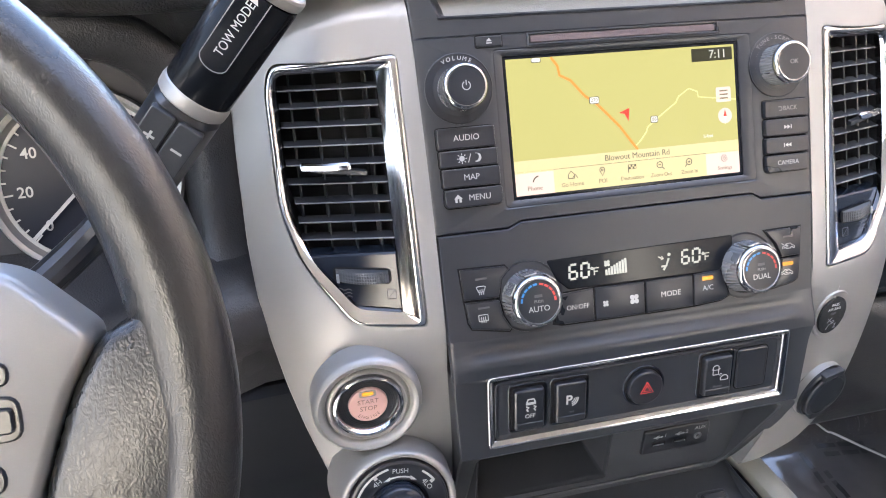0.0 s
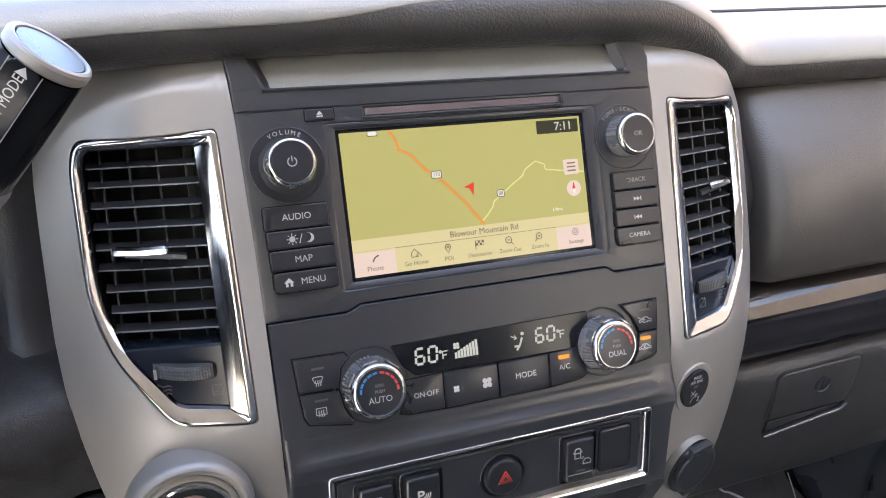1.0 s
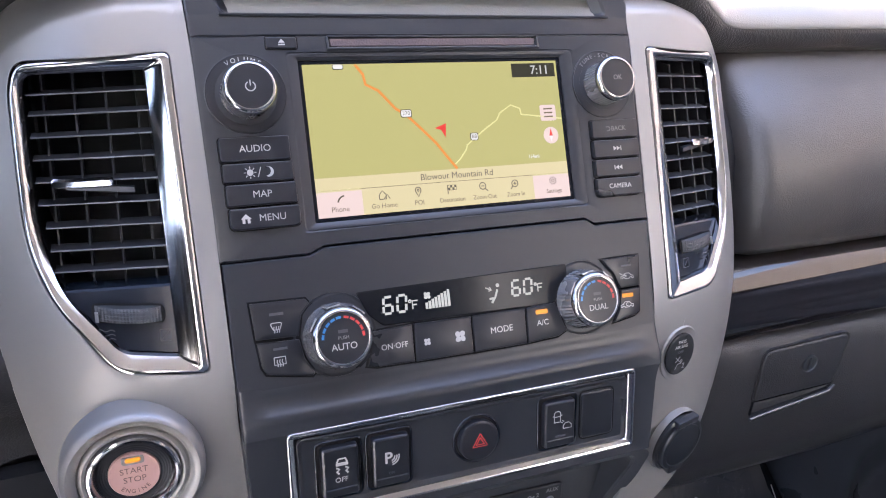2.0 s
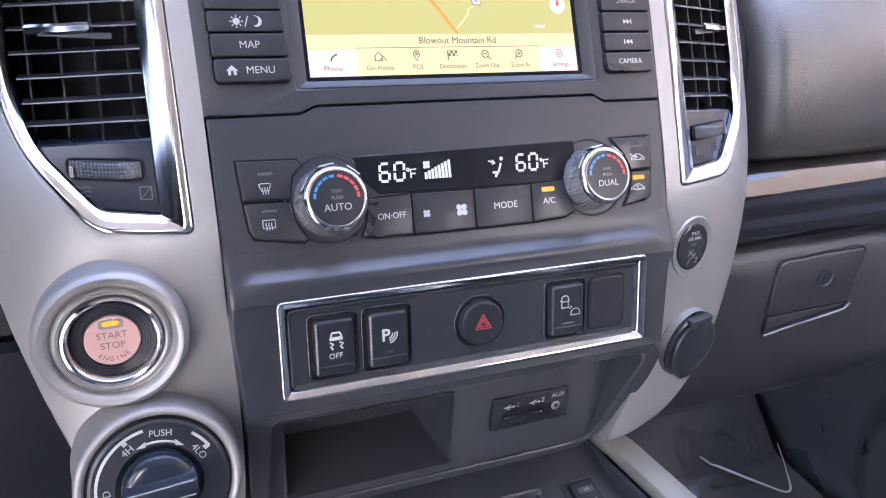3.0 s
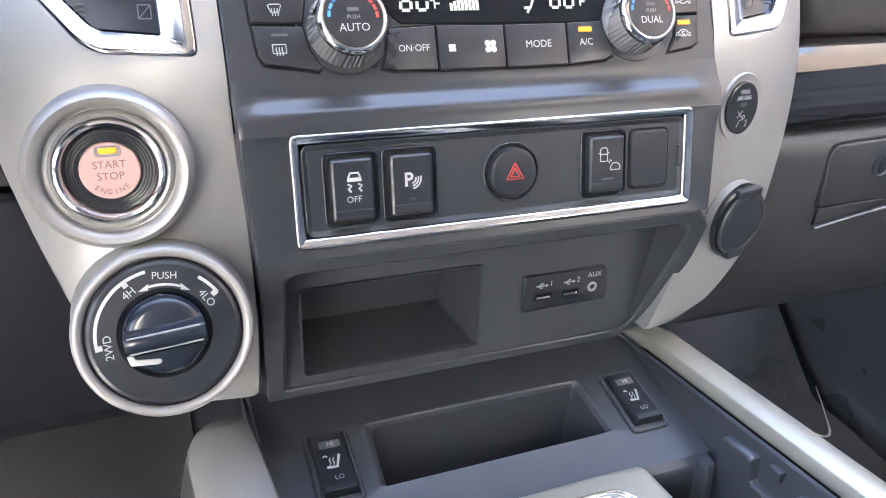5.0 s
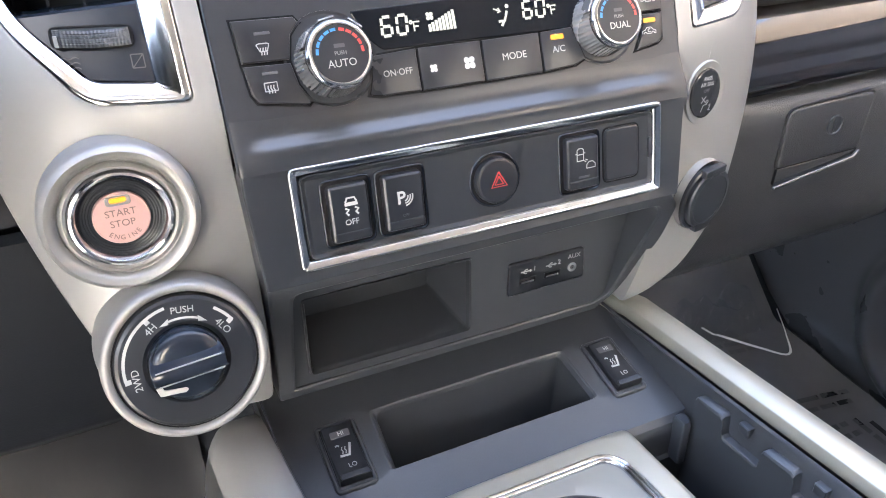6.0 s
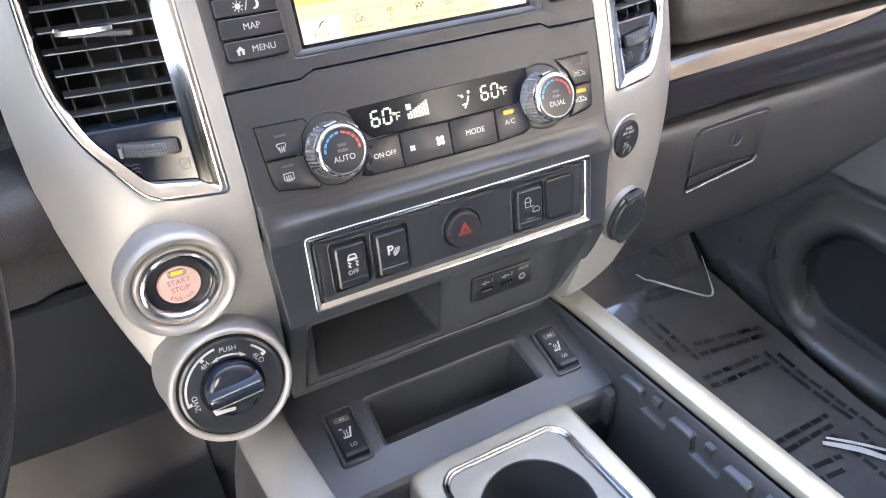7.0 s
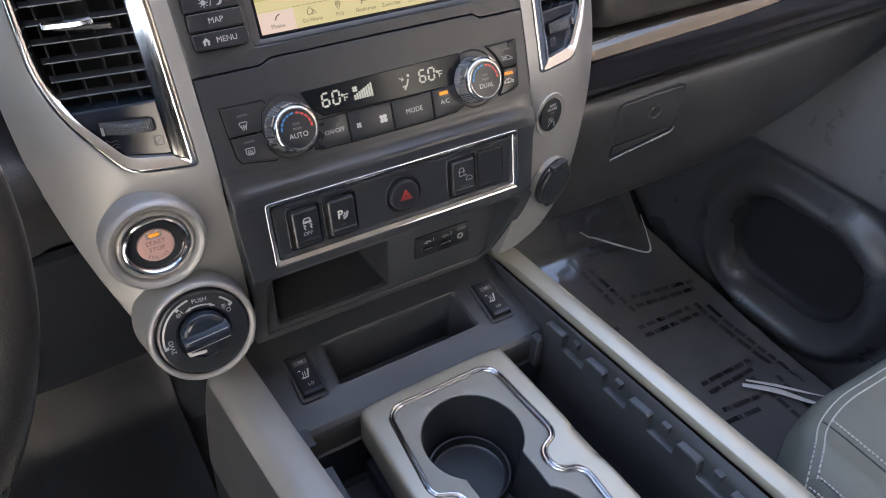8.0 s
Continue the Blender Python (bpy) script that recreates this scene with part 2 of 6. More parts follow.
def rounded(poly, r, n=4):
    """Round a polygon's corners; r: one radius or one for each corner."""
    poly_n, out = len(poly), []
    for i in range(poly_n):
        rad = r[i] if isinstance(r, (list, tuple)) else r
        p0, p1, p2 = Vector(poly[i - 1]), Vector(poly[i]), Vector(poly[(i + 1) % poly_n])
        a, b = (p0 - p1), (p2 - p1)
        k = min(rad, a.length * 0.48, b.length * 0.48)
        s, e = p1 + a.normalized() * k, p1 + b.normalized() * k
        if k < 1e-6:
            out.append(tuple(p1))
            continue
        for j in range(n + 1):
            t = j / n
            q = s * (1 - t) ** 2 + p1 * 2 * t * (1 - t) + e * t * t
            out.append(tuple(q))
    return ccw(out)


def rect(u0, v0, u1, v1, r=0.0, n=4):
    return rounded([(u0, v0), (u1, v0), (u1, v1), (u0, v1)], r, n) if r else [(u0, v0), (u1, v0), (u1, v1), (u0, v1)]


def loft(loops, close=True, cap0=False, cap1=False):
    vs, fs, n = [], [], len(loops[0])
    assert all(len(lp) == n for lp in loops)
    for lp in loops:
        vs += [tuple(q) for q in lp]
    for k in range(len(loops) - 1):
        for i in range(n if close else n - 1):
            j = (i + 1) % n
            fs.append((k * n + i, k * n + j, (k + 1) * n + j, (k + 1) * n + i))
    if cap0:
        fs.append(tuple(range(n))[::-1])
    if cap1:
        fs.append(tuple((len(loops) - 1) * n + i for i in range(n)))
    return vs, fs


def solid(poly, profile, m, cap0=False, cap1=True):
    """Loops of the polygon (mm) inset and lifted as the profile says, in the face m."""
    poly = ccw(poly)
    loops = []
    for d, w in profile:
        loops.append([m @ Vector((u / 1000, v / 1000, w / 1000)) for u, v in (inset(poly, d) if d else poly)])
    return loft(loops, True, cap0, cap1)


def slab(poly, w0, w1, bevel, m):
    b = bevel
    return solid(poly, [(0, w0), (0, w1 - b), (0.3 * b, w1 - 0.3 * b), (b, w1)], m)


def lathe(profile, m, u=0.0, v=0.0, n=64, cap1=True, cap0=False, squash=1.0):
    loops = [[m @ Vector(((u + r * math.cos(2 * math.pi * i / n)) / 1000, (v + squash * r * math.sin(2 * math.pi * i / n)) / 1000, w / 1000))
              for i in range(n)] for r, w in profile]
    return loft(loops, True, cap0, cap1)


def box(x0, x1, y0, y1, z0, z1):
    vs = [(x, y, z) for x in (x0, x1) for y in (y0, y1) for z in (z0, z1)]
    return vs, [(0, 1, 3, 2), (4, 6, 7, 5), (0, 4, 5, 1), (2, 3, 7, 6), (0, 2, 6, 4), (1, 5, 7, 3)]


def strokes(lines, width, m, w=0.15):
    """Thin raised lines (mm) in the face m."""
    datas = []
    for line in lines:
        pts = [Vector(p) for p in line]
        n = len(pts)
        left, right = [], []
        for i in range(n):
            a = pts[i] - pts[i - 1] if i else pts[1] - pts[0]
            b = pts[i + 1] - pts[i] if i < n - 1 else pts[-1] - pts[-2]
            t = (a.normalized() + b.normalized())
            t = t.normalized() if t.length > 1e-6 else a.normalized()
            nrm = Vector((-t.y, t.x)) * width / 2
            left.append(pts[i] + nrm), right.append(pts[i] - nrm)
        vs = [m @ Vector((p.x / 1000, p.y / 1000, h / 1000)) for h in (w - 0.15, w) for p in left + right]
        fs = []
        for i in range(n - 1):
            fs.append((2 * n + i, 2 * n + i + 1, 3 * n + i + 1, 3 * n + i))
            fs.append((i, i + 1, 2 * n + i + 1, 2 * n + i))
            fs.append((n + i, 3 * n + i, 3 * n + i + 1, n + i + 1))
        datas.append((vs, fs))
    return join(*datas)


def arc(u, v, r, a0, a1, n=16):
    return [(u + r * math.cos(radians(a0 + (a1 - a0) * i / n)), v + r * math.sin(radians(a0 + (a1 - a0) * i / n))) for i in range(n + 1)]


def lettering(words, cap, m, u, v, w, material, parent, turn=0.0, wide=1.0, name="lettering", bold=0.0):
    """Raised letters of the built-in font, cap mm high, centred on (u, v)."""
    cu = bpy.data.curves.new("words", "FONT")
    cu.body = words
    cu.size = cap / 0.72 / 1000
    cu.align_x, cu.align_y = "CENTER", "CENTER"
    cu.extrude = 0.00006
    cu.offset = bold / 1000
    cu.resolution_u = 3
    tmp = bpy.data.objects.new("words", cu)
    scene.collection.objects.link(tmp)
    dg = bpy.context.evaluated_depsgraph_get()
    me = bpy.data.meshes.new_from_object(tmp.evaluated_get(dg))
    bpy.data.objects.remove(tmp)
    a = radians(turn)
    c, s = math.cos(a), math.sin(a)
    vs = []
    for p in me.vertices:
        x, y = p.co.x * wide, p.co.y
        vs.append(m @ Vector((u / 1000 + c * x - s * y, v / 1000 + s * x + c * y, w / 1000 + p.co.z)))
    fs = [tuple(p.vertices) for p in me.polygons]
    bpy.data.meshes.remove(me)
    return part(name, (vs, fs), material, parent)


def sweep(path, section, up=(0, 0, 1), close_section=True, caps=True, closed_path=False):
    """Section points (a, b) along each path point; a: sideways, b: up."""
    loops, n = [], len(path)
    pts = [Vector(p) for p in path]
    for i in range(n):
        if closed_path:
            t = pts[(i + 1) % n] - pts[i - 1]
        else:
            t = pts[min(i + 1, n - 1)] - pts[max(i - 1, 0)]
        t.normalize()
        sde = t.cross(Vector(up)).normalized()
        upv = sde.cross(t).normalized()
        sec = section(i / max(n - 1, 1)) if callable(section) else section
        loops.append([pts[i] + sde * a + upv * b for a, b in sec])
    if closed_path:
        loops.append(loops[0])
        caps = False
    return loft(loops, close_section, caps, caps)


def smooth_path(pts, n=8):
    """Catmull-Rom through the points."""
    p = [Vector(q) for q in pts]
    p = [p[0] * 2 - p[1]] + p + [p[-1] * 2 - p[-2]]
    out = []
    for i in range(1, len(p) - 2):
        for k in range(n):
            t = k / n
            out.append(0.5 * ((2 * p[i]) + (p[i + 1] - p[i - 1]) * t + (2 * p[i - 1] - 5 * p[i] + 4 * p[i + 1] - p[i + 2]) * t * t
                              + (3 * p[i] - p[i - 1] - 3 * p[i + 1] + p[i + 2]) * t ** 3))
    out.append(p[-2])
    return out


def ray_loop(poly, c, angles):
    """Where rays from c at these angles leave the polygon."""
    out = []
    n = len(poly)
    for a in angles:
        d = (math.cos(a), math.sin(a))
        best = 0
        for i in range(n):
            (x0, y0), (x1, y1) = poly[i], poly[(i + 1) % n]
            ex, ey = x1 - x0, y1 - y0
            den = d[0] * ey - d[1] * ex
            if abs(den) < 1e-12:
                continue
            s = ((x0 - c[0]) * ey - (y0 - c[1]) * ex) / den
            k = ((x0 - c[0]) * d[1] - (y0 - c[1]) * d[0]) / den
            if s > 0 and -1e-6 <= k <= 1 + 1e-6:
                best = max(best, s)
        out.append((c[0] + d[0] * best, c[1] + d[1] * best))
    return out


def ring_loops(outer, hole, c, n=120):
    """Matching loops on two outlines round the centre c, corners kept."""
    angs = {round(2 * math.pi * i / n, 5) for i in range(n)}
    for p in list(outer) + list(hole):
        angs.add(round(math.atan2(p[1] - c[1], p[0] - c[0]) % (2 * math.pi), 5))
    angs = sorted(angs)
    keep = [angs[0]]
    for a in angs[1:]:
        if a - keep[-1] > 1e-4:
            keep.append(a)
    return ray_loop(outer, c, keep), ray_loop(hole, c, keep)


def lerp2(a, b, t):
    return [(p[0] * (1 - t) + q[0] * t, p[1] * (1 - t) + q[1] * t) for p, q in zip(a, b)]


def smooth_max(a, b, k):
    return 0.5 * (a + b + math.sqrt((a - b) ** 2 + k * k))


def side_y(x, z):
    """The silver side trims' face: leaning above, upright below, swept back to the sides."""
    a = 0.0155 + 0.4663 * (z - 0.618)
    b = 0.012 + 0.03 * (z - 0.60) + (1.5 * (0.5 - z) ** 2 if z < 0.5 else 0)
    t = max(0.0, (abs(x) - 0.135) / 0.105)
    return smooth_max(a, b, 0.006 + 0.012 * min(1.0, t)) + 0.043 * t ** 2.6


def on_side(x, z, d=0.0):
    """Millimetres on the side trim to metres; d: how deep behind its face."""
    return (x / 1000, side_y(x / 1000, z / 1000) + d / 1000, z / 1000)


# ---- ground, cab shell ----
def ground_and_shell():
    g = part("ground", ([(-400, -400, -0.75), (400, -400, -0.75), (400, 400, -0.75), (-400, 400, -0.75)], [(0, 1, 2, 3)]), CONCRETE, None)
    tagged(g, "pale concrete ground outside the parked truck", "ground", kind="structure")
    # unseen wall, added so the gloss trim reflects a tan band
    b = part("backdrop", box(5.0, 5.3, -9.0, 6.0, -0.75, 5.2), STUCCO, None)
    tagged(b, "plain tan wall added outside the passenger window for its reflection", "wall", kind="structure")
    # passenger and driver floor: flat, then a toe board rising to the firewall
    def floor_at(y):
        z = -0.085 + (0.10 * (y - 0.05) if y > 0.05 else 0)
        if y > 0.40:
            z += 0.9 * (y - 0.40)
        return z
    nx, ny = 24, 40
    vs, fs = [], []
    for i in range(nx + 1):
        for j in range(ny + 1):
            x, y = -0.82 + 1.64 * i / nx, -1.7 + 2.6 * j / ny
            vs.append((x, y, floor_at(y)))
    for i in range(nx):
        for j in range(ny):
            a = i * (ny + 1) + j
            fs.append((a, a + ny + 1, a + ny + 2, a + 1))
    fl = part("floor", (vs, fs), CARPET, None)
    tagged(fl, "black carpeted cab floor rising to a toe board", "floor", kind="structure")
    roof = part("ceiling", join(box(-0.76, 0.76, -1.7, -0.24, 1.28, 1.32)), HEADLINER, None)
    tagged(roof, "pale grey cloth headliner", "ceiling", kind="structure")
    # unseen rear wall, left windowless to keep light off the panels
    rear = part("wall_rear", box(-0.84, 0.84, -1.76, -1.70, -0.12, 1.34), DOORTRIM, None)
    tagged(rear, "dark trimmed rear wall of the cab", "wall", kind="structure")
    fire = part("wall_firewall", box(-0.84, 0.84, 0.88, 0.92, -0.12, 0.84), DOORTRIM, None)
    tagged(fire, "dark firewall under the windscreen", "wall", kind="structure")
    for sx, nm in ((-1, "pillar_left"), (1, "pillar_right")):
        path = [(sx * 0.80, 0.90, 0.82), (sx * 0.78, 0.40, 1.06), (sx * 0.745, -0.24, 1.29)]
        p = part(nm, sweep(smooth_path(path, 6), [(0.03 * math.cos(2 * math.pi * k / 12), 0.04 * math.sin(2 * math.pi * k / 12)) for k in range(12)]), HEADLINER, None)
        tagged(p, "pale grey windscreen pillar trim", "pillar", kind="structure")
        b = part(nm.replace("pillar", "post"), box(*sorted((sx * 0.74, sx * 0.82)), -0.95, -0.80, -0.1, 1.34), HEADLINER, None)
        tagged(b, "pale grey door post trim", "pillar", kind="structure")
        w = part("wall_left" if sx < 0 else "wall_right", box(*sorted((sx * 0.80, sx * 0.85)), -1.76, -0.955, -0.12, 0.85), DOORTRIM, None)
        tagged(w, "dark rear door trim below its window", "wall", kind="structure")
        g = part("window_1" if sx < 0 else "window_2", box(*sorted((sx * 0.815, sx * 0.820)), -1.70, -0.95, 0.85, 1.30), TINT, None)
        tagged(g, "unseen rear side pane, tinted to cut daylight", "window", kind="structure")
        g = part("window_3" if sx < 0 else "window_4", box(*sorted((sx * 0.800, sx * 0.805)), -0.80, 0.30, 0.775, 1.28), TINT, None)
        tagged(g, "unseen front side pane, tinted to cut daylight", "window", kind="structure")


ground_and_shell()


# ---- doors ----
def passenger_door():
    d_ = thing("front_door", (0.82, -0.2, -0.05), "closed black passenger door with moulded speaker and pocket", "door")
    # inner panel: rings round the moulded pod, with a swelling armrest above
    core = []
    hy, hz = 0.045, 0.006
    for k in range(40):
        core.append((-hy + 2 * hy * k / 40, -hz, 0, -1))
    core += [(hy, -hz, math.sin(a), -math.cos(a)) for a in (radians(90 * k / 14) for k in range(14))]
    core += [(hy, -hz + 2 * hz * k / 14, 1, 0) for k in range(14)]
    core += [(hy, hz, math.cos(a), math.sin(a)) for a in (radians(90 * k / 14) for k in range(14))]
    core += [(hy - 2 * hy * k / 40, hz, 0, 1) for k in range(40)]
    core += [(-hy, hz, -math.sin(a), math.cos(a)) for a in (radians(90 * k / 14) for k in range(14))]
    core += [(-hy, hz - 2 * hz * k / 14, -1, 0) for k in range(14)]
    core += [(-hy, -hz, -math.cos(a), -math.sin(a)) for a in (radians(90 * k / 14) for k in range(14))]

    def ring(r):
        d = r - 0.088
        lp = []
        for cy, cz, ny, nz in core:
            y = min(0.54, max(-0.80, 0.088 + cy + ny * r))
            z = min(0.76, max(-0.10, 0.086 + cz + nz * r))
            x = 0.802
            x -= 0.012 / (1 + math.exp((d - 0.056) * 220))
            x -= 0.016 * math.exp(-((d - 0.028) / 0.020) ** 2)
            x += 0.034 / (1 + math.exp((d + 0.004) * 260))
            x -= 0.045 * math.exp(-((z - 0.56) / 0.06) ** 2) / (1 + math.exp((y - 0.25) * 30))
            x -= 0.016 / (1 + math.exp(-(z - 0.258) * 260))
            lp.append((x, y, z))
        return lp
    rs = [0.082 + 0.0025 * k for k in range(33)] + [0.167 + 0.008 * k for k in range(80)]
    vs, fs = loft([ring(r) for r in rs])
    upper = [f for f in fs if sum(vs[i][2] for i in f) / len(f) > 0.262]
    lower = [f for f in fs if sum(vs[i][2] for i in f) / len(f) <= 0.262]
    part("door_panel", (vs, upper), DOORTRIM, d_, sharp=80)
    part("door_pocket", (vs, lower), POCKET, d_, "black moulded lower door panel", sharp=80)
    part("speaker_recess", loft([ring(0.002 + 0.005 * k) for k in range(17)], cap0=True), SOFT, d_, "black recessed speaker cover", sharp=60)
    part("window_sill", box(0.785, 0.83, -0.80, 0.70, 0.752, 0.772), SOFT, d_)
    part("outer_skin", box(0.835, 0.85, -0.80, 0.55, -0.3, 0.768), BLACK, d_)


passenger_door()


def driver_door():
    d = thing("front_door", (-0.82, -0.2, -0.05), "unseen driver door, set just open to shape the side light", "door")
    # swung out about its front hinge; unseen, angled for the light from the left
    hinge, a = Vector((-0.83, 0.62, 0)), radians(-3)
    turn = lambda p: (hinge.x + (p[0] - hinge.x) * math.cos(a) - (p[1] - hinge.y) * math.sin(a), hinge.y + (p[0] - hinge.x) * math.sin(a) + (p[1] - hinge.y) * math.cos(a), p[2])
    lp = []
    for y in (-0.45, -0.2, 0.0, 0.3, 0.60):
        lp.append([turn((x, y, z)) for x, z in ((-0.80, -0.10), (-0.80, 0.30), (-0.77, 0.42), (-0.765, 0.52), (-0.80, 0.60), (-0.81, 0.75), (-0.84, 0.76))])
    part("door_panel", loft(lp, False), DOORTRIM, d)
    sk = box(-0.86, -0.845, -0.45, 0.60, -0.3, 0.76)
    part("outer_skin", ([turn(p) for p in sk[0]], sk[1]), BLACK, d)


driver_door()


# ---- dashboard ----
DASH = thing("dashboard", (0, 0.3, 0.4), "dark grey moulded dashboard with grained padded brow", "dashboard")
BROW = [(-0.84, 0.15, 0.800), (-0.70, 0.11, 0.815), (-0.55, 0.075, 0.828), (-0.42, 0.070, 0.828), (-0.32, 0.090, 0.816), (-0.25, 0.102, 0.813),
        (-0.18, 0.108, 0.816), (-0.10, 0.110, 0.818), (0.0, 0.110, 0.818), (0.10, 0.110, 0.818), (0.14, 0.112, 0.815), (0.18, 0.120, 0.803),
        (0.215, 0.133, 0.783), (0.245, 0.147, 0.772), (0.29, 0.155, 0.769), (0.40, 0.158, 0.769), (0.60, 0.160, 0.769), (0.84, 0.17, 0.765)]


def dashboard():
    path = smooth_path(BROW, 6)
    sec = [(0.019 * math.cos(2 * math.pi * k / 20), 0.019 * math.sin(2 * math.pi * k / 20)) for k in range(20)]
    part("brow", sweep(path, sec), BROWSKIN, DASH, "grained padded leather-look brow", sharp=60)
    # top pad: from the brow's crest forward to the windscreen
    rows = []
    for i, p in enumerate(path):
        tan = (path[min(i + 1, len(path) - 1)] - path[max(i - 1, 0)]).normalized()
        sde = tan.cross(Vector((0, 0, 1))).normalized()
        upv = sde.cross(tan).normalized()
        # the pale lit colour ends on the brow: high up over the radio, low towards the sides
        edge = 4 + 38 * math.exp(-((p.x - 0.06) / 0.12) ** 4)
        row = [p + sde * r * math.cos(radians(a)) + upv * r * math.sin(radians(a)) for a, r in
               [(edge, 0.0180), (edge + 2, 0.0192)] + [(edge + 4 + (78 - edge) * q, 0.0197) for q in (0, 0.15, 0.3, 0.5, 0.75, 1.0)]]
        for k in range(15):
            t = k / 14
            y = p.y + 0.002 + (0.90 - p.y) * t
            z = p.z + 0.0197 + (0.839 - p.z - 0.0197) * min(1, t * 2.5) ** 0.8 - 0.03 * t * t
            row.append((p.x, y, z))
        rows.append(row)
    part("top_pad", loft(rows, close=False), DASHTOP, DASH, "smooth top pad, coloured pale for the sky light on it", sharp=60)
    # seam lines on the top pad
    seam = smooth_path([(-0.30, 0.13, 0.8375), (-0.22, 0.16, 0.8395), (-0.12, 0.19, 0.8405), (0.0, 0.20, 0.841), (0.10, 0.20, 0.841)], 6)
    part("seam", sweep(seam, [(0.0012 * math.cos(a), 0.0012 * math.sin(a)) for a in (0, 1.57, 3.14, 4.71)]), VOID, DASH)
    seam = smooth_path([(0.22, 0.175, 0.8075), (0.26, 0.185, 0.8045), (0.34, 0.19, 0.804), (0.60, 0.195, 0.804), (0.82, 0.2, 0.803)], 6)
    part("seam", sweep(seam, [(0.0012 * math.cos(a), 0.0012 * math.sin(a)) for a in (0, 1.57, 3.14, 4.71)]), VOID, DASH)
    # passenger side: upper pad
    prof = [(0.165, 0.765), (0.150, 0.750), (0.128, 0.733), (0.106, 0.716), (0.090, 0.698), (0.080, 0.678), (0.0755, 0.655), (0.0745, 0.632), (0.077, 0.615), (0.084, 0.605), (0.095, 0.600)]
    cols = []
    for x, dy in ((0.259, 0.045), (0.261, 0.030), (0.265, 0.014), (0.270, 0.005), (0.279, 0.0), (0.35, 0.0), (0.55, 0.004), (0.84, 0.012)):
        cols.append([(x, y + dy, z) for y, z in prof])
    part("airbag_pad", loft(cols, close=False), PAD, DASH, "finely grained dark vinyl pad", sharp=60)
    part("pad_gap", loft([[(x, y + d, z) for y, z in prof] for x, d in ((0.226, 0.03), (0.240, 0.024), (0.272, 0.028))], close=False), KNEE, DASH, "dark recessed gap beside the pad", sharp=60)
    # lower dash, passenger side
    prof = [(0.10, 0.545), (0.075, 0.543), (0.062, 0.5405), (0.0565, 0.534), (0.0555, 0.52), (0.0565, 0.47), (0.0605, 0.43), (0.066, 0.405), (0.076, 0.391), (0.095, 0.384), (0.16, 0.38), (0.35, 0.40)]
    cols = [[(x, y + d, z + lift * min(1, max(0, (0.56 - z) / 0.15))) for y, z in prof] for x, d, lift in
            ((0.115, 0.02, 0.0), (0.15, 0.006, 0.0), (0.20, 0.0, 0.0), (0.40, 0.0, 0.0), (0.50, 0.0, 0.006), (0.62, 0.003, 0.03), (0.72, 0.006, 0.06), (0.84, 0.01, 0.09))]
    part("lower_panel", loft(cols, close=False), SOFT, DASH, "grained dark lower dash panel", sharp=60)
    # driver side: cluster surround, knee bolster
    prof = [(0.10, 0.800), (0.118, 0.780), (0.125, 0.74), (0.120, 0.69), (0.110, 0.65), (0.095, 0.628), (0.075, 0.618), (0.062, 0.610), (0.058, 0.598), (0.060, 0.580), (0.064, 0.553)]
    cols = [[(x, y + d, z) for y, z in prof] for x, d in ((-0.215, 0.014), (-0.240, 0.012), (-0.256, 0.004), (-0.266, 0.002), (-0.274, 0.010), (-0.282, 0.03), (-0.30, 0.05))]
    part("column_side_panel", loft(cols, close=False), SOFT, DASH, "grained dark panel beside the gauges", sharp=60)
    prof = [(0.15, 0.640), (0.092, 0.631), (0.068, 0.622), (0.056, 0.613), (0.051, 0.601), (0.052, 0.588), (0.060, 0.577), (0.063, 0.562), (0.061, 0.548), (0.068, 0.546)]
    cols = [[(x, y + d, z) for y, z in prof] for x, d in ((-0.20, 0.012), (-0.245, 0.010), (-0.262, 0.002), (-0.30, 0.0), (-0.84, 0.02))]
    part("knee_ledge", loft(cols, close=False), SOFT, DASH, "grained ledge under the gauges", sharp=60)
    prof = [(0.070, 0.5445), (0.0605, 0.5425), (0.062, 0.52), (0.072, 0.45), (0.084, 0.40), (0.11, 0.375), (0.20, 0.36), (0.4, 0.38)]
    cols = [[(x, y + d, z) for y, z in prof] for x, d in ((-0.115, 0.02), (-0.16, 0.006), (-0.22, 0.002), (-0.27, 0.0), (-0.84, 0.02))]
    part("knee_panel", loft(cols, close=False), KNEE, DASH, "smooth dark knee panel", sharp=60)
    # blind filler behind the gauges and the stack
    part("backing", join(box(-0.84, -0.20, 0.30, 0.34, 0.36, 0.82), box(-0.20, 0.20, 0.16, 0.20, 0.36, 0.785), box(0.26, 0.84, 0.22, 0.26, 0.38, 0.77)), VOID, DASH)


dashboard()


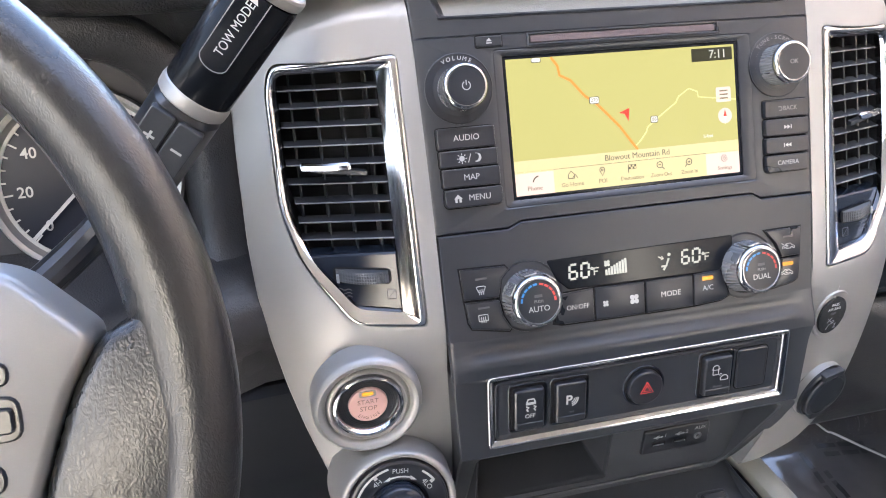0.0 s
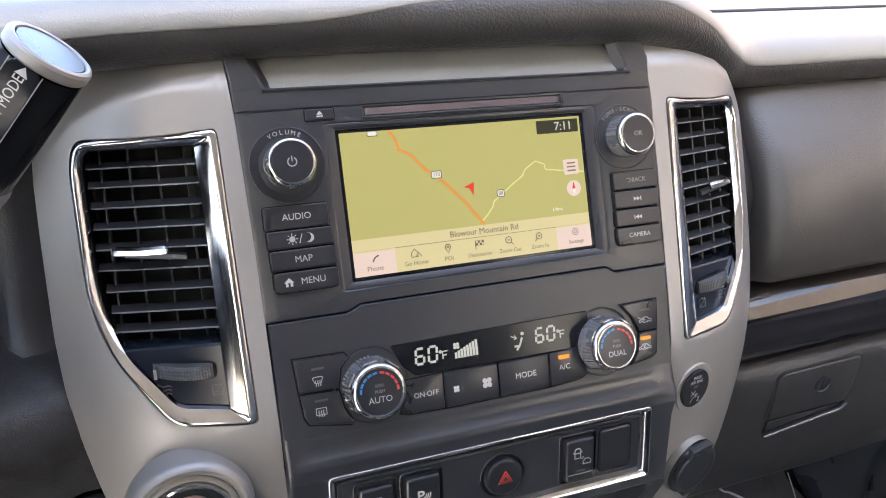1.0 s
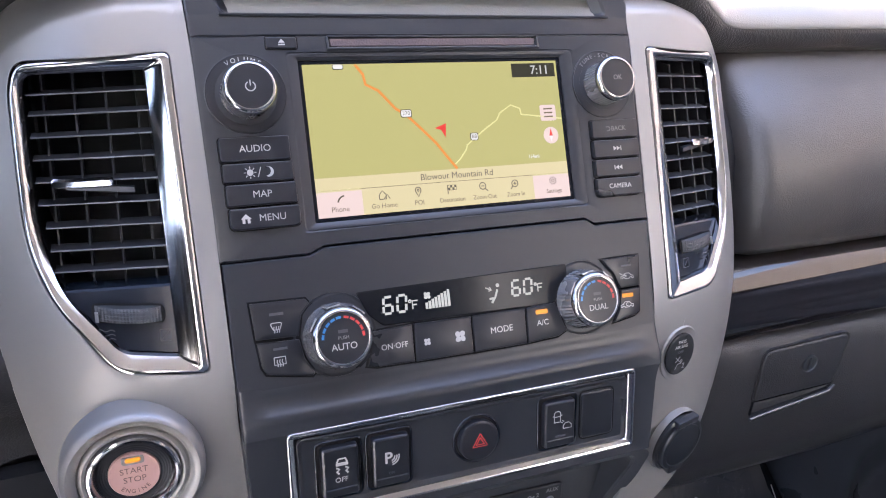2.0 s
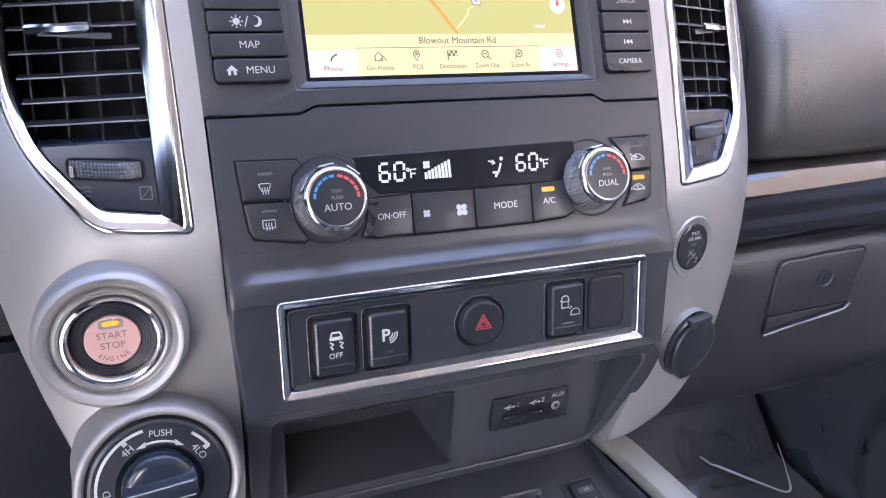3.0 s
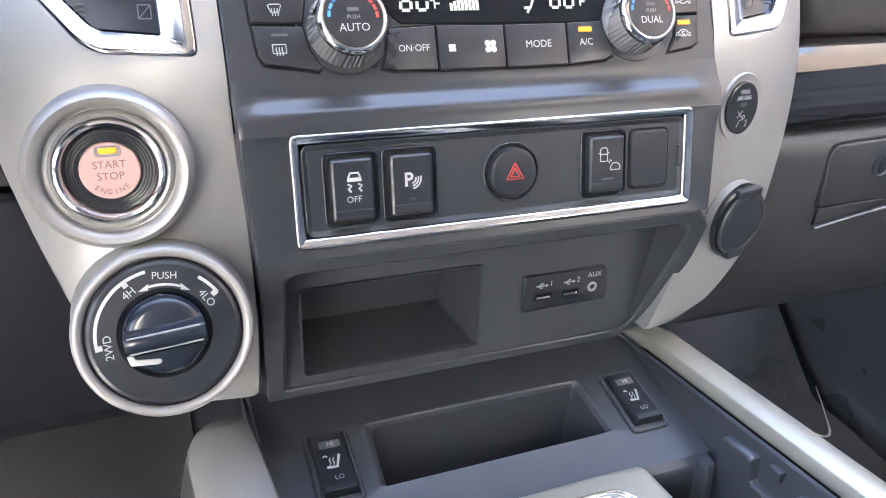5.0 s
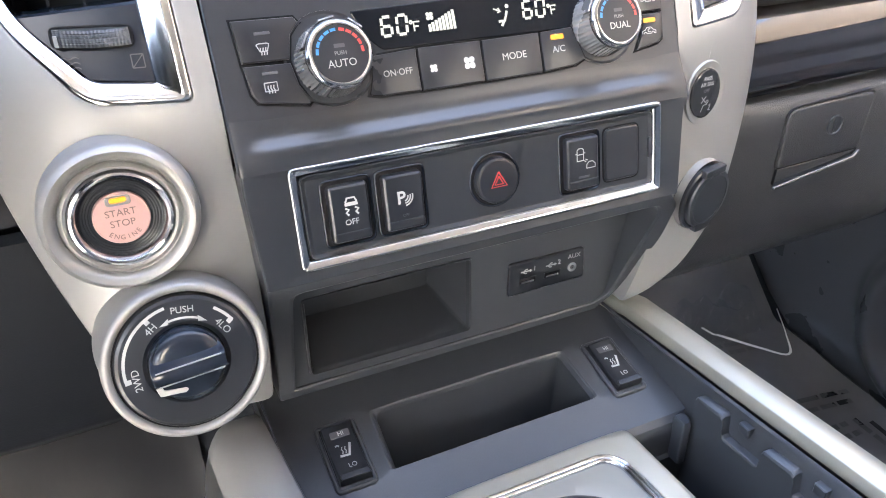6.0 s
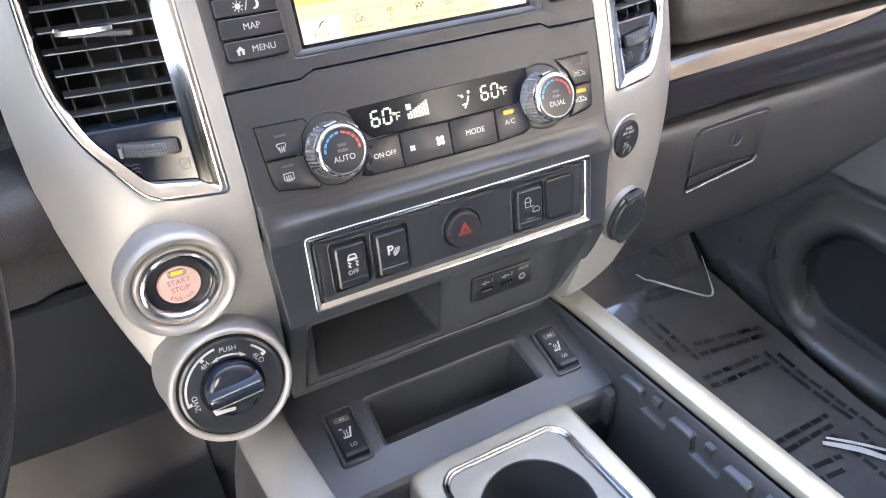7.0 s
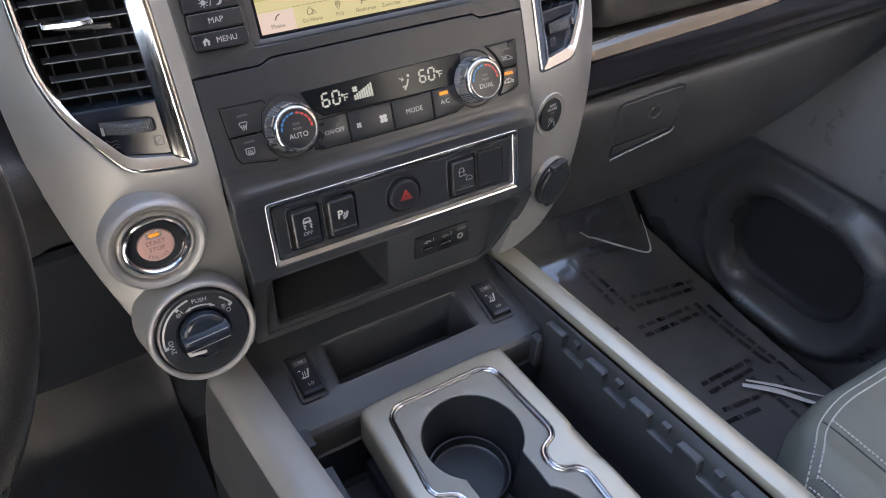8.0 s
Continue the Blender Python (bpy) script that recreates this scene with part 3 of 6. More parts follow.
def dash_trim():
    t = thing("dash_trim_strip", (0.5, 0.07, 0.57), "glossy dark trim strip across the passenger dashboard", "trim strip")
    def row(x, k):
        lo = 0.5455 + 0.012 * k
        hi = 0.6015 + 0.004 * k
        h = hi - lo
        pr = [(0.098, hi - 0.001), (0.078, hi), (0.0700, hi - 0.08 * h), (0.0640, hi - 0.22 * h), (0.0608, hi - 0.34 * h), (0.0600, hi - 0.55 * h), (0.0592, hi - 0.64 * h),
              (0.0576, hi - 0.71 * h), (0.0570, hi - 0.80 * h), (0.0572, hi - 0.93 * h), (0.0595, lo), (0.075, lo - 0.001)]
        return [(x, y, z) for y, z in pr]
    cols = []
    for x, d in ((0.2372, 0.02), (0.2375, 0.0)):
        cols.append([(px, y + d, z) for px, y, z in row(x, 0)])
    for k in range(1, 15):
        cols.append(row(0.2375 + 0.6085 * k / 14, k / 14))
    part("gloss_strip", loft(cols, close=False), PIANO, t, sharp=40)
    part("edge_bead", sweep(smooth_path([(0.2375, 0.066, 0.601), (0.2345, 0.0565, 0.575), (0.2325, 0.054, 0.547)], 5),
                            [(0.0022 * math.cos(2 * math.pi * k / 8), 0.0022 * math.sin(2 * math.pi * k / 8)) for k in range(8)], up=(1, 0, 0)), BLACK, t, "dark end bead")


dash_trim()


def glove_box():
    g = thing("glove_box", (0.33, 0.055, 0.50), "dark grey glove box latch panel with round key lock", "glove box")
    m = flat_frame((0.33, 0.0558, 0.500), 0.0)
    door = rounded([(-46, -16), (40, -14), (46, 34), (-45, 31)], [4, 4, 8, 8])
    part("latch_panel", solid(door, [(0, -4), (0, 0.8), (0.8, 1.6), (2, 2.0)], m), SOFT, g)
    rim = solid(inset(ccw(door), -2.4), [(0, -3), (0.4, 0.9), (1.6, 0.4), (2.0, -2)], m, cap1=False)
    part("latch_rim", rim, SOFT, g)
    # finger scoop; its lower lip is coloured paler for the highlight there
    scoop = [(-47, -30), (37, -19), (40, -14), (-46, -16)]
    part("finger_scoop", solid(scoop, [(0, 2.2), (0.5, -2), (1.5, -9)], m), KNEE, g, "dark hollow finger scoop")
    part("scoop_lip", sweep([m @ Vector((u / 1000, v / 1000, 0.0034)) for u, v in ((-48, -31.5), (-20, -27.5), (10, -23.6), (36, -20.2), (41, -15))],
                            [(0.0015 * math.cos(2 * math.pi * k / 12), 0.0015 * math.sin(2 * math.pi * k / 12)) for k in range(12)], up=(0, -1, 0)), LIP, g, "smooth lip, coloured paler for its highlight", sharp=60)
    lock = part("key_lock", lathe([(8.4, 1.9), (8.4, 3.0), (7.6, 3.3), (7.0, 2.2), (6.6, 2.1)], m, 6, 12), BLACK, g)
    part("keyhole", slab(rect(4.7, 6.5, 7.3, 17, 1.2), 2.0, 3.0, 0.3, m), BUTTON, lock)


glove_box()


# ---- silver side trims with their air vents ----
OUT_L = [(-128.5, 438), (-126.8, 490), (-127.6, 527), (-131, 580), (-132, 640), (-133, 700), (-135, 770), (-138, 812), (-165, 812), (-186, 805), (-206, 794), (-225, 779), (-238, 763), (-244, 747),
         (-245, 700), (-245, 650), (-243, 620), (-238, 592), (-231, 560), (-222, 528), (-211, 495), (-198, 468), (-176, 446), (-155, 440)]
OUT_R = [(112, 432), (128, 460), (131, 500), (130, 560), (131, 600), (132, 640), (133, 700), (134, 770), (130, 812), (165, 812), (182, 803), (206, 790), (222, 775), (236, 756), (242, 735),
         (243, 690), (241, 645), (234, 615), (224, 575), (213, 545), (200, 512), (184, 480), (158, 450), (134, 436)]
VENT = [(-142.5, 616.5), (-145.5, 767), (-219, 759.5), (-223.5, 745), (-223, 676), (-214, 650), (-187, 618)]
GRILLE = [(-156.5, 624.5), (-158, 757.5), (-214.5, 752.5), (-217, 744), (-216.5, 678), (-208.5, 653), (-183.5, 626.5)]


def side_trim(sgn, outline, label):
    t = thing("side_trim", (sgn * 0.19, 0.03, 0.46), label, "trim panel", "silver side trims")
    hole = rounded([(-sgn * x, z) for x, z in VENT], [4, 4, 10, 8, 14, 12, 9], 5)
    outer = rounded(outline, 6, 3)
    c = (sgn * 0.183 * 1000, 695)
    o, h = ring_loops(ccw(outer), ccw(hole), c, 160)
    def crease(x, z):
        """Depth of the bevel along the top edge."""
        pts = ((120, 789), (140, 788), (169, 786.3), (200, 779), (220, 767.5), (236, 748), (260, 700))
        ax = abs(x)
        for (xa, za), (xb, zb) in zip(pts, pts[1:]):
            if ax <= xb:
                break
        s = z - (za + (zb - za) * (ax - xa) / (xb - xa))
        return 0.6 * max(0.0, s) if z > 700 else 0.0
    face = lambda lp, d: [on_side(x, z, d + crease(x, z)) for x, z in lp]
    loops = [face(h, 5), face(h, 0.5), face(lerp2(h, o, 0.012), 0.1), face(lerp2(h, o, 0.025), 0), face(lerp2(h, o, 0.05), 0)]
    for k in (0.1, 0.2, 0.3, 0.36, 0.42, 0.47, 0.52, 0.6, 0.7, 0.8, 0.88, 0.94, 0.975):
        loops.append(face(lerp2(h, o, k), 0))
    loops += [face(lerp2(h, o, 0.995), 1.5), face(o, 4), face(o, 26)]
    part("trim_face", loft(loops), SILVER, t, sharp=24)
    return t


side_trim(-1, OUT_L, "satin silver trim round the driver-side vent and start button")
side_trim(1, OUT_R, "satin silver trim round the passenger-side vent")


def air_vent(sgn):
    t = thing("air_vent", (sgn * 0.185, 0.06, 0.69), "black slatted air vent in a bright chrome surround", "air vent", "dashboard air vents")
    hole = ccw(rounded([(-sgn * x, z) for x, z in VENT], [4, 4, 10, 8, 14, 12, 9], 5))
    gr = ccw(rounded([(-sgn * x, z) for x, z in GRILLE], [1.5, 1.5, 8, 7, 12, 10, 5], 5))
    o, g = hole, gr
    o2 = lerp2(o, g, 0.03)
    loops = [[on_side(x, z, 3) for x, z in o2]]
    for k, d in ((0.05, -0.1), (0.09, -0.4), (0.16, -0.6), (0.24, -0.65), (0.32, -0.45), (0.38, -0.1), (0.42, 0.2), (0.55, 1.2), (0.72, 3.0), (0.88, 4.9), (1.0, 6.4), (1.0, 13)):
        loops.append([on_side(x, z, d * (1 - 0.48 * min(1, max(0, (668 - z) / 16)) if d > 0 else 1)) for x, z in lerp2(o, g, k)])
    part("chrome_surround", loft(loops), CHROME, t, sharp=24)
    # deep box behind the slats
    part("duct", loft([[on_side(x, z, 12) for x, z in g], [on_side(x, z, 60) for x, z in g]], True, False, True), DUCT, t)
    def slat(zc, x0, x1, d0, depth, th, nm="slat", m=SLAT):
        def blade(prof):
            lp = []
            for k in range(7):
                x = x0 + (x1 - x0) * k / 6
                q = k / 6
                base = side_y(x0 / 1000, zc / 1000) * (1 - q) + side_y(x1 / 1000, zc / 1000) * q
                z0 = zc - 0.10 * (abs(x) - 187)
                lp.append([(x / 1000, base + dd / 1000, (z0 + dz + 0.06 * (dd - d0)) / 1000) for dd, dz in prof])
            return loft(lp, True, True, True)
        # front edge coloured pale as its highlight, web behind it dark as its shade
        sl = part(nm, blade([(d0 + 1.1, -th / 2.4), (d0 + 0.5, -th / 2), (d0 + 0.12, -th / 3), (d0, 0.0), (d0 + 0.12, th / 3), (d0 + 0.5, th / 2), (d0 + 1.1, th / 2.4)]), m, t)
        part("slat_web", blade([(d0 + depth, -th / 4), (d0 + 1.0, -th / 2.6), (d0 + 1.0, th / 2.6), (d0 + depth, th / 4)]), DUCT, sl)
        return sl
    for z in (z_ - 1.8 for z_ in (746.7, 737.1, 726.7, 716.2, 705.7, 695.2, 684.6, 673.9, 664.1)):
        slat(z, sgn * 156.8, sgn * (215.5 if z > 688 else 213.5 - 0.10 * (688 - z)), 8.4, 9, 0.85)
    for k in range(4):
        x = sgn * (163.5 + 15.0 * k)
        a = [(x / 1000, side_y(x / 1000, z / 1000) + d / 1000, z / 1000) for z, d in ((752, 17), (752, 34), (655, 34), (655, 17))]
        b = [(p[0] + 0.0010, p[1], p[2]) for p in a]
        part("vane", loft([a, b], True, True, True), VANE, t)
    # lower blank plate with its thumbwheel, set less deep than the slats
    on_low = lambda x, z, d: on_side(x, z, d - 4.8)
    low = ccw([(sgn * 156, 624), (sgn * 156.6, 657.5), (sgn * 209.8, 652.3), (sgn * 208.2, 651), (sgn * 183.5, 626)])
    part("blank_plate", loft([[on_low(x, z, 22) for x, z in low], [on_low(x, z, 12.2) for x, z in low], [on_low(x, z, 11.6) for x, z in inset(low, 1)]], True, False, True), GLOSSPLATE, t)
    slot = rect(min(sgn * 161.3, sgn * 195.7), 639.6, max(sgn * 161.3, sgn * 195.7), 648.9, 3.6)
    part("wheel_slot", loft([[on_low(x, z, 11.4) for x, z in ccw(slot)], [on_low(x, z, 11.2) for x, z in inset(ccw(slot), 0.5)], [on_low(x, z, 11.35) for x, z in inset(ccw(slot), 1.0)]], True, False, True), GAP, t)
    cx, cz = sgn * 178.5, 644.2
    nw = 40
    lp = []
    for k in range(nw + 1):
        x = cx - 15.5 + 31 * k / nw
        bul = 4.5 * (1 - ((x - cx) / 19) ** 2)
        rib = 0.35 if k % 2 else 0.0
        lp.append([on_low(x, cz + dz, 12.0 - (bul - rib) * q) for dz, q in ((-3.7, 0.0), (-3.4, 0.85), (-2.0, 1.0), (-1.6, 0.92), (-1.2, 1.0), (-0.2, 1.0), (0.2, 0.92), (0.6, 1.0), (1.6, 1.0), (2.0, 0.92), (2.4, 1.0), (3.4, 0.85), (3.7, 0.0))])
    part("thumbwheel", loft(lp, False), RIBBED, t, "ribbed dark grey thumbwheel", sharp=20)
    x0 = cx - 15.6 if sgn < 0 else cx + 13.4
    part("wheel_mark", loft([[on_low(x, z, 9.2) for x, z in ((x0, 641.2), (x0 + 1.6, 641.2), (x0 + 1.6, 645.6), (x0, 645.6))],
                             [on_low(x, z, 7.6) for x, z in ((x0, 641.2), (x0 + 1.6, 641.2), (x0 + 1.6, 645.6), (x0, 645.6))]], True, False, True), GREYPRINT, t)
    # small flow marks beside the wheel
    def mark(lines, wd):
        datas = []
        for ln in lines:
            lp2 = []
            for (xa, za) in ln:
                lp2.append([on_low(xa, za - wd / 2, 11.4), on_low(xa, za + wd / 2, 11.4)])
            datas.append(loft(lp2, False))
        return join(*datas)
    ox = -194 if sgn < 0 else 184
    part("flow_mark", mark([[(ox + i * 1.2, 636 - 2.0 * r + 0.5 * math.sin(i * 1.4)) for i in range(8)] for r in range(3)], 0.55), FAINT, t)
    ox = -162 if sgn < 0 else 166
    part("closed_mark", mark([[(ox - 2.6, 636.5), (ox + 2.6, 636.5)], [(ox - 2.6, 631), (ox + 2.6, 631)], [(ox - 2.6, 631), (ox + 2.6, 636.5)], [(ox - 2.9, 633.75), (ox - 2.3, 633.75)]], 0.5), FAINT, t)
    part("mark_box", join(*[loft([[on_low(ox + q - 0.25, z, 11.4) for z in (631, 636.5)], [on_low(ox + q + 0.25, z, 11.4) for z in (631, 636.5)]], False) for q in (-2.6, 2.6)]), FAINT, t)
    # chrome tab on the middle slat
    tc = -193.0 if sgn < 0 else 199.5
    lp = []
    for x, k in ((tc - 14.5, 0.6), (tc - 13.5, 1), (tc, 1), (tc + 13.5, 1), (tc + 14.5, 0.6)):
        lp.append([on_side(x, 704.8 + dz * k - 0.10 * (abs(x) - 187), d - 5) for dz, d in ((-1.8, 14), (-2.3, 12.4), (-1.5, 11.0), (0.9, 11.0), (2.0, 12.4), (1.8, 14))])
    part("tab", loft(lp, True, True, True), CHROME, t, "chrome slider tab")
    lp = []
    for x in (tc - 16, tc + 16):
        lp.append([on_side(x + (8 if sgn < 0 else -8), 701.4 + dz, d - 4.8) for dz, d in ((-1.2, 16), (-1.2, 12.8), (1.2, 12.8), (1.2, 16))])
    part("tab_carrier", loft(lp, True, True, True), BUTTON, t)


air_vent(-1)
air_vent(1)


# ---- upper centre panel ----
def tray_trim():
    t = thing("top_tray", (0, 0.10, 0.79), "dark grey open tray above the radio", "tray")
    outer = [(-135, 172), (134.5, 172), (134.5, 192), (126, 214), (-139, 214), (-136, 192)]
    hole = rounded([(-117, 184.5), (117.5, 184.0), (109, 208), (-127, 208)], [3, 5, 2, 2], 4)
    o, h = ring_loops(ccw(outer), ccw(hole), (0, 194), 80)
    P = lambda lp, w: [F1 @ Vector((u / 1000, v / 1000, w / 1000)) for u, v in lp]
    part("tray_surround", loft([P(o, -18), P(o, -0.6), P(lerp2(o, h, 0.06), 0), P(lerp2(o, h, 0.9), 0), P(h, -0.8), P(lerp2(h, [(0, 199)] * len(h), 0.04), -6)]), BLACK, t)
    fl = ccw(hole)
    lo = [F1 @ Vector((u / 1000, v / 1000, (-3.5 - 0.55 * max(0, v - 184)) / 1000)) for u, v in fl]
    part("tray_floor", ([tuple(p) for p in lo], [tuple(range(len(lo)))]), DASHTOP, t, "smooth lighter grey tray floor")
    part("front_edge", sweep([F1 @ Vector((u / 1000, v / 1000, 0.0004)) for u, v in ((-119, 183.2), (0, 183.0), (119, 182.8))], [(0.0009 * math.cos(a), 0.0009 * math.sin(a)) for a in (0, 1.05, 2.1, 3.14, 4.2, 5.2)], up=(0, -1, 0)), BLACK, t)


tray_trim()


def push_button(poly, m, parent, w=3.0, words="", cap=4.0, at=None, material=WHITE, name="button", bevel=0.8, base=-2.0, wide=1.0):
    part("key_gap", solid(inset(ccw(poly), -0.7), [(0, base), (0, 0.10), (0.2, 0.14)], m), GAP, parent)
    b = part(name, slab(poly, base, w, bevel, m), BUTTON, parent)
    if words:
        u = at[0] if at else sum(p[0] for p in poly) / len(poly)
        v = at[1] if at else sum(p[1] for p in poly) / len(poly)
        lettering(words, cap, m, u, v, w + 0.03, material, b, wide=wide)
    return b


def knob(parent, u, v, r, h, name, base_w=0.5, flare=0.98):
    """Ribbed knob with a chrome rim and a flat black cap."""
    prof = [(r * flare, base_w), (r * 0.98, h - 4.6), (r * 0.94, h - 3.8)]
    n = 96
    loops = []
    for k, (rr, w) in enumerate(prof):
        lp = []
        for i in range(n):
            q = rr - (0.35 if (i % 2 and k < 2) else 0.0)
            lp.append(F1 @ Vector(((u + q * math.cos(2 * math.pi * i / n)) / 1000, (v + q * math.sin(2 * math.pi * i / n)) / 1000, w / 1000)))
        loops.append(lp)
    kb = part(name, loft(loops), KNURL, parent, "ribbed dark grey knob", sharp=20)
    part("chrome_rim", lathe([(r * 0.96, h - 4.6), (r * 1.0, h - 4.0), (r * 1.005, h - 2.4), (r * 0.985, h - 1.5), (r * 0.93, h - 0.6), (r * 0.87, h - 0.05), (r * 0.83, h - 0.1), (r * 0.81, h - 0.8)], F1, u, v, 72, cap1=False), CHROME, kb, sharp=60)
    part("cap", lathe([(r * 0.83, h - 1.1), (r * 0.815, h - 0.5), (r * 0.4, h - 0.25)], F1, u, v, 64), BUTTON, kb)
    return kb


def infotainment():
    t = thing("radio_unit", (0, 0.05, 0.67), "black navigation radio with a lit map screen", "car radio")
    body = [(-133, 54.5), (-86, 54.5), (-78, 58.2), (87, 58.2), (93, 54.2), (133, 54.0), (134.5, 172), (-135, 172)]
    hole = rect(-86.5, 66.5, 90, 162.5, 3)
    o, h = ring_loops(ccw(body), ccw(hole), (0, 112), 90)
    P = lambda lp, w: [F1 @ Vector((u / 1000, v / 1000, w / 1000)) for u, v in lp]
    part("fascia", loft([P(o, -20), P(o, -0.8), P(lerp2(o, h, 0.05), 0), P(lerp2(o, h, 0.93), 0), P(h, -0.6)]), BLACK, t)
    sh = ccw(rect(-80.5, 70.5, 82.0, 159, 1))
    o2, h2 = ring_loops(ccw(hole), sh, (0, 112), 60)
    part("screen_bezel", loft([P(o2, -0.5), P(lerp2(o2, h2, 0.12), -0.3), P(lerp2(o2, h2, 0.55), -0.6), P(h2, -1.6), P(h2, -3)]), BLACK, t, "recessed black bezel")
    # slot with a dark tray edge, eject key
    part("disc_slot", solid(rect(-64, 164.2, 66.5, 171.8, 1), [(0, -0.5), (0, 1.2), (0.4, 1.5), (1.0, 1.4), (1.4, 0.25)], F1), BLACK, t)
    part("slot_flap", slab(rect(-62.0, 165.9, 64.4, 170.0, 0.4), -0.5, 0.8, 0.3, F1), ASH, t, "dark maroon felt slot flap")
    part("slot_lip", sweep([F1 @ Vector((u / 1000, 0.1643, 0.0006)) for u in (-64, 0, 67)], [(0.0007 * math.cos(a), 0.0007 * math.sin(a)) for a in (0, 1.05, 2.1, 3.14, 4.2, 5.2)], up=(0, -1, 0)), BLACK, t)
    part("slot_corner", slab([(63, 165), (68, 164.8), (66.5, 171), (63, 171)], -1, 0.8, 0.3, F1), BUTTON, t)
    ej = push_button(rect(-96.7, 164.9, -80.4, 171.2, 0.8), F1, t, 1.0, name="eject_button", bevel=0.5)
    part("icon", join(slab([(-90.3, 168), (-86.7, 168), (-88.5, 170)], 0.9, 1.12, 0.02, F1), slab(rect(-90.3, 166.7, -86.7, 167.4), 0.9, 1.12, 0.02, F1)), WHITE, ej)
    # screen picture
    s = part("screen", slab(rect(-80.5, 70.5, 82, 159), -4, -2.4, 0.05, F1), DARKGLASS, t, "lit navigation screen")
    def sheet(poly, w, m, nm="picture"):
        return part(nm, slab(poly, -2.5, w, 0.005, F1), m, s)
    sheet(rect(-78.3, 72.8, 79.3, 156.8), -2.30, MAPC, "map_picture")
    sheet(rect(-78.3, 87.6, 79.3, 94.5), -2.26, BANDC, "road_name_band")
    sheet(rect(-78.3, 72.8, 79.3, 87.4), -2.25, BANDC, "menu_band")
    sheet(rect(-78.3, 72.8, -52.8, 86.6), -2.22, TABC, "menu_tab")
    sheet(rect(54.6, 72.8, 79.3, 86.8), -2.22, TABC, "menu_tab")
    W = -2.15
    part("main_road", strokes([[(-48.7, 156.5), (-44.6, 150.9), (-43.7, 145.1), (-36.7, 141.5), (-27.5, 130.8), (-22.2, 127.7), (-14.1, 119.5), (-5.3, 110.1), (2, 99.9), (6.0, 94.6)]], 1.5, F1, W), ROADC, s)
    part("side_road", strokes([[(5.1, 97.2), (8.5, 100), (12.9, 105.1), (14, 108), (17.9, 110.9), (27, 117), (35, 122), (37.3, 125.8), (45, 130.5), (51, 128.2), (51.5, 124.6), (79, 121)]], 0.8, F1, W), ROADB, s)
    for (u, v, txt, wd) in ((-21.7, 128.0, "270", 3.4), (19.0, 112.7, "88", 2.6), (-58.5, 156.0, "", 3.2)):
        sheet(rounded([(u - wd, v - 2.3), (u + wd, v - 2.3), (u + wd, min(v + 2.3, 156.7)), (u - wd, min(v + 2.3, 156.7))], 1.2), W + 0.02, CLOCKC, "road_sign")
        sheet(rounded([(u - wd + 0.4, v - 1.9), (u + wd - 0.4, v - 1.9), (u + wd - 0.4, min(v + 1.9, 156.6)), (u - wd + 0.4, min(v + 1.9, 156.6))], 1.0), W + 0.05, SIGNC, "road_sign")
        if txt:
            lettering(txt, 2.3, F1, u, v, W + 0.12, ICONC, s)
    sheet([(2.0, 121.3), (-5.3, 118.8), (-1.4, 117.6), (0.9, 113.2)], W + 0.03, MARKC, "position_arrow")
    sheet(rect(48.3, 147, 77.8, 155.3, 0.5), W, CLOCKC, "clock_box")
    lettering("7:11", 5.4, F1, 67.2, 151.0, W + 0.1, DIGIT, s, bold=0.06)
    sheet(rect(64.6, 119.9, 75.4, 129.6, 1.2), W, TABC, "list_key")
    part("list_lines", strokes([[(67, 127.2), (73, 127.2)], [(67, 124.8), (73, 124.8)], [(67, 122.4), (73, 122.4)]], 0.9, F1, W + 0.2), LABELC, s)
    part("compass", lathe([(5.1, W - 0.05), (5.1, W)], F1, 70.4, 110.9, 40), TABC, s)
    sheet([(70.4, 115), (69.2, 110.6), (71.6, 110.6)], W + 0.1, MARKC, "compass_needle")
    sheet([(70.4, 106.8), (69.2, 110.6), (71.6, 110.6)], W + 0.1, SIGNC, "compass_needle")
    lettering("1/4mi", 2.4, F1, 57.0, 98.6, W, SIGNC, s)
    lettering("Blowout Mountain Rd", 3.8, F1, 5.5, 90.9, W, ICONC, s, wide=0.98)
    part("band_line", strokes([[(-52.8, 87.4), (54.6, 87.4)]], 0.3, F1, W), LABELC, s)
    for u, txt, cap, wd in ((-65.8, "Phone", 2.9, 1), (-40.5, "Go Home", 2.7, 1), (-19.6, "POI", 2.7, 1), (0.9, "Destination", 2.6, 0.95), (21.5, "Zoom Out", 2.6, 0.95), (42.1, "Zoom In", 2.6, 0.95), (68.2, "Settings", 2.6, 0.95)):
        lettering(txt, cap, F1, u, 76.8, W, LABELC, s, wide=wd)
    L = lambda lines, wd=0.55: part("menu_icon", strokes(lines, wd, F1, W), ICONC, s)
    L([arc(-62.6, 80.0, 4.2, 170, 95, 8)], 0.9)
    L([[(-43, 80.5), (-43, 83), (-41, 85.3), (-39, 83), (-39, 80.5), (-43, 80.5)], [(-40.5, 80.5), (-38.3, 83), (-36.8, 80.5)]])
    L([arc(-19.7, 83.9, 1.7, -40, 220, 14), [(-21, 82.8), (-19.7, 80.2), (-18.4, 82.8)], arc(-19.7, 83.9, 0.6, 0, 360, 10)])
    L([[(-1.5, 80.3), (-1.5, 85.4)]])
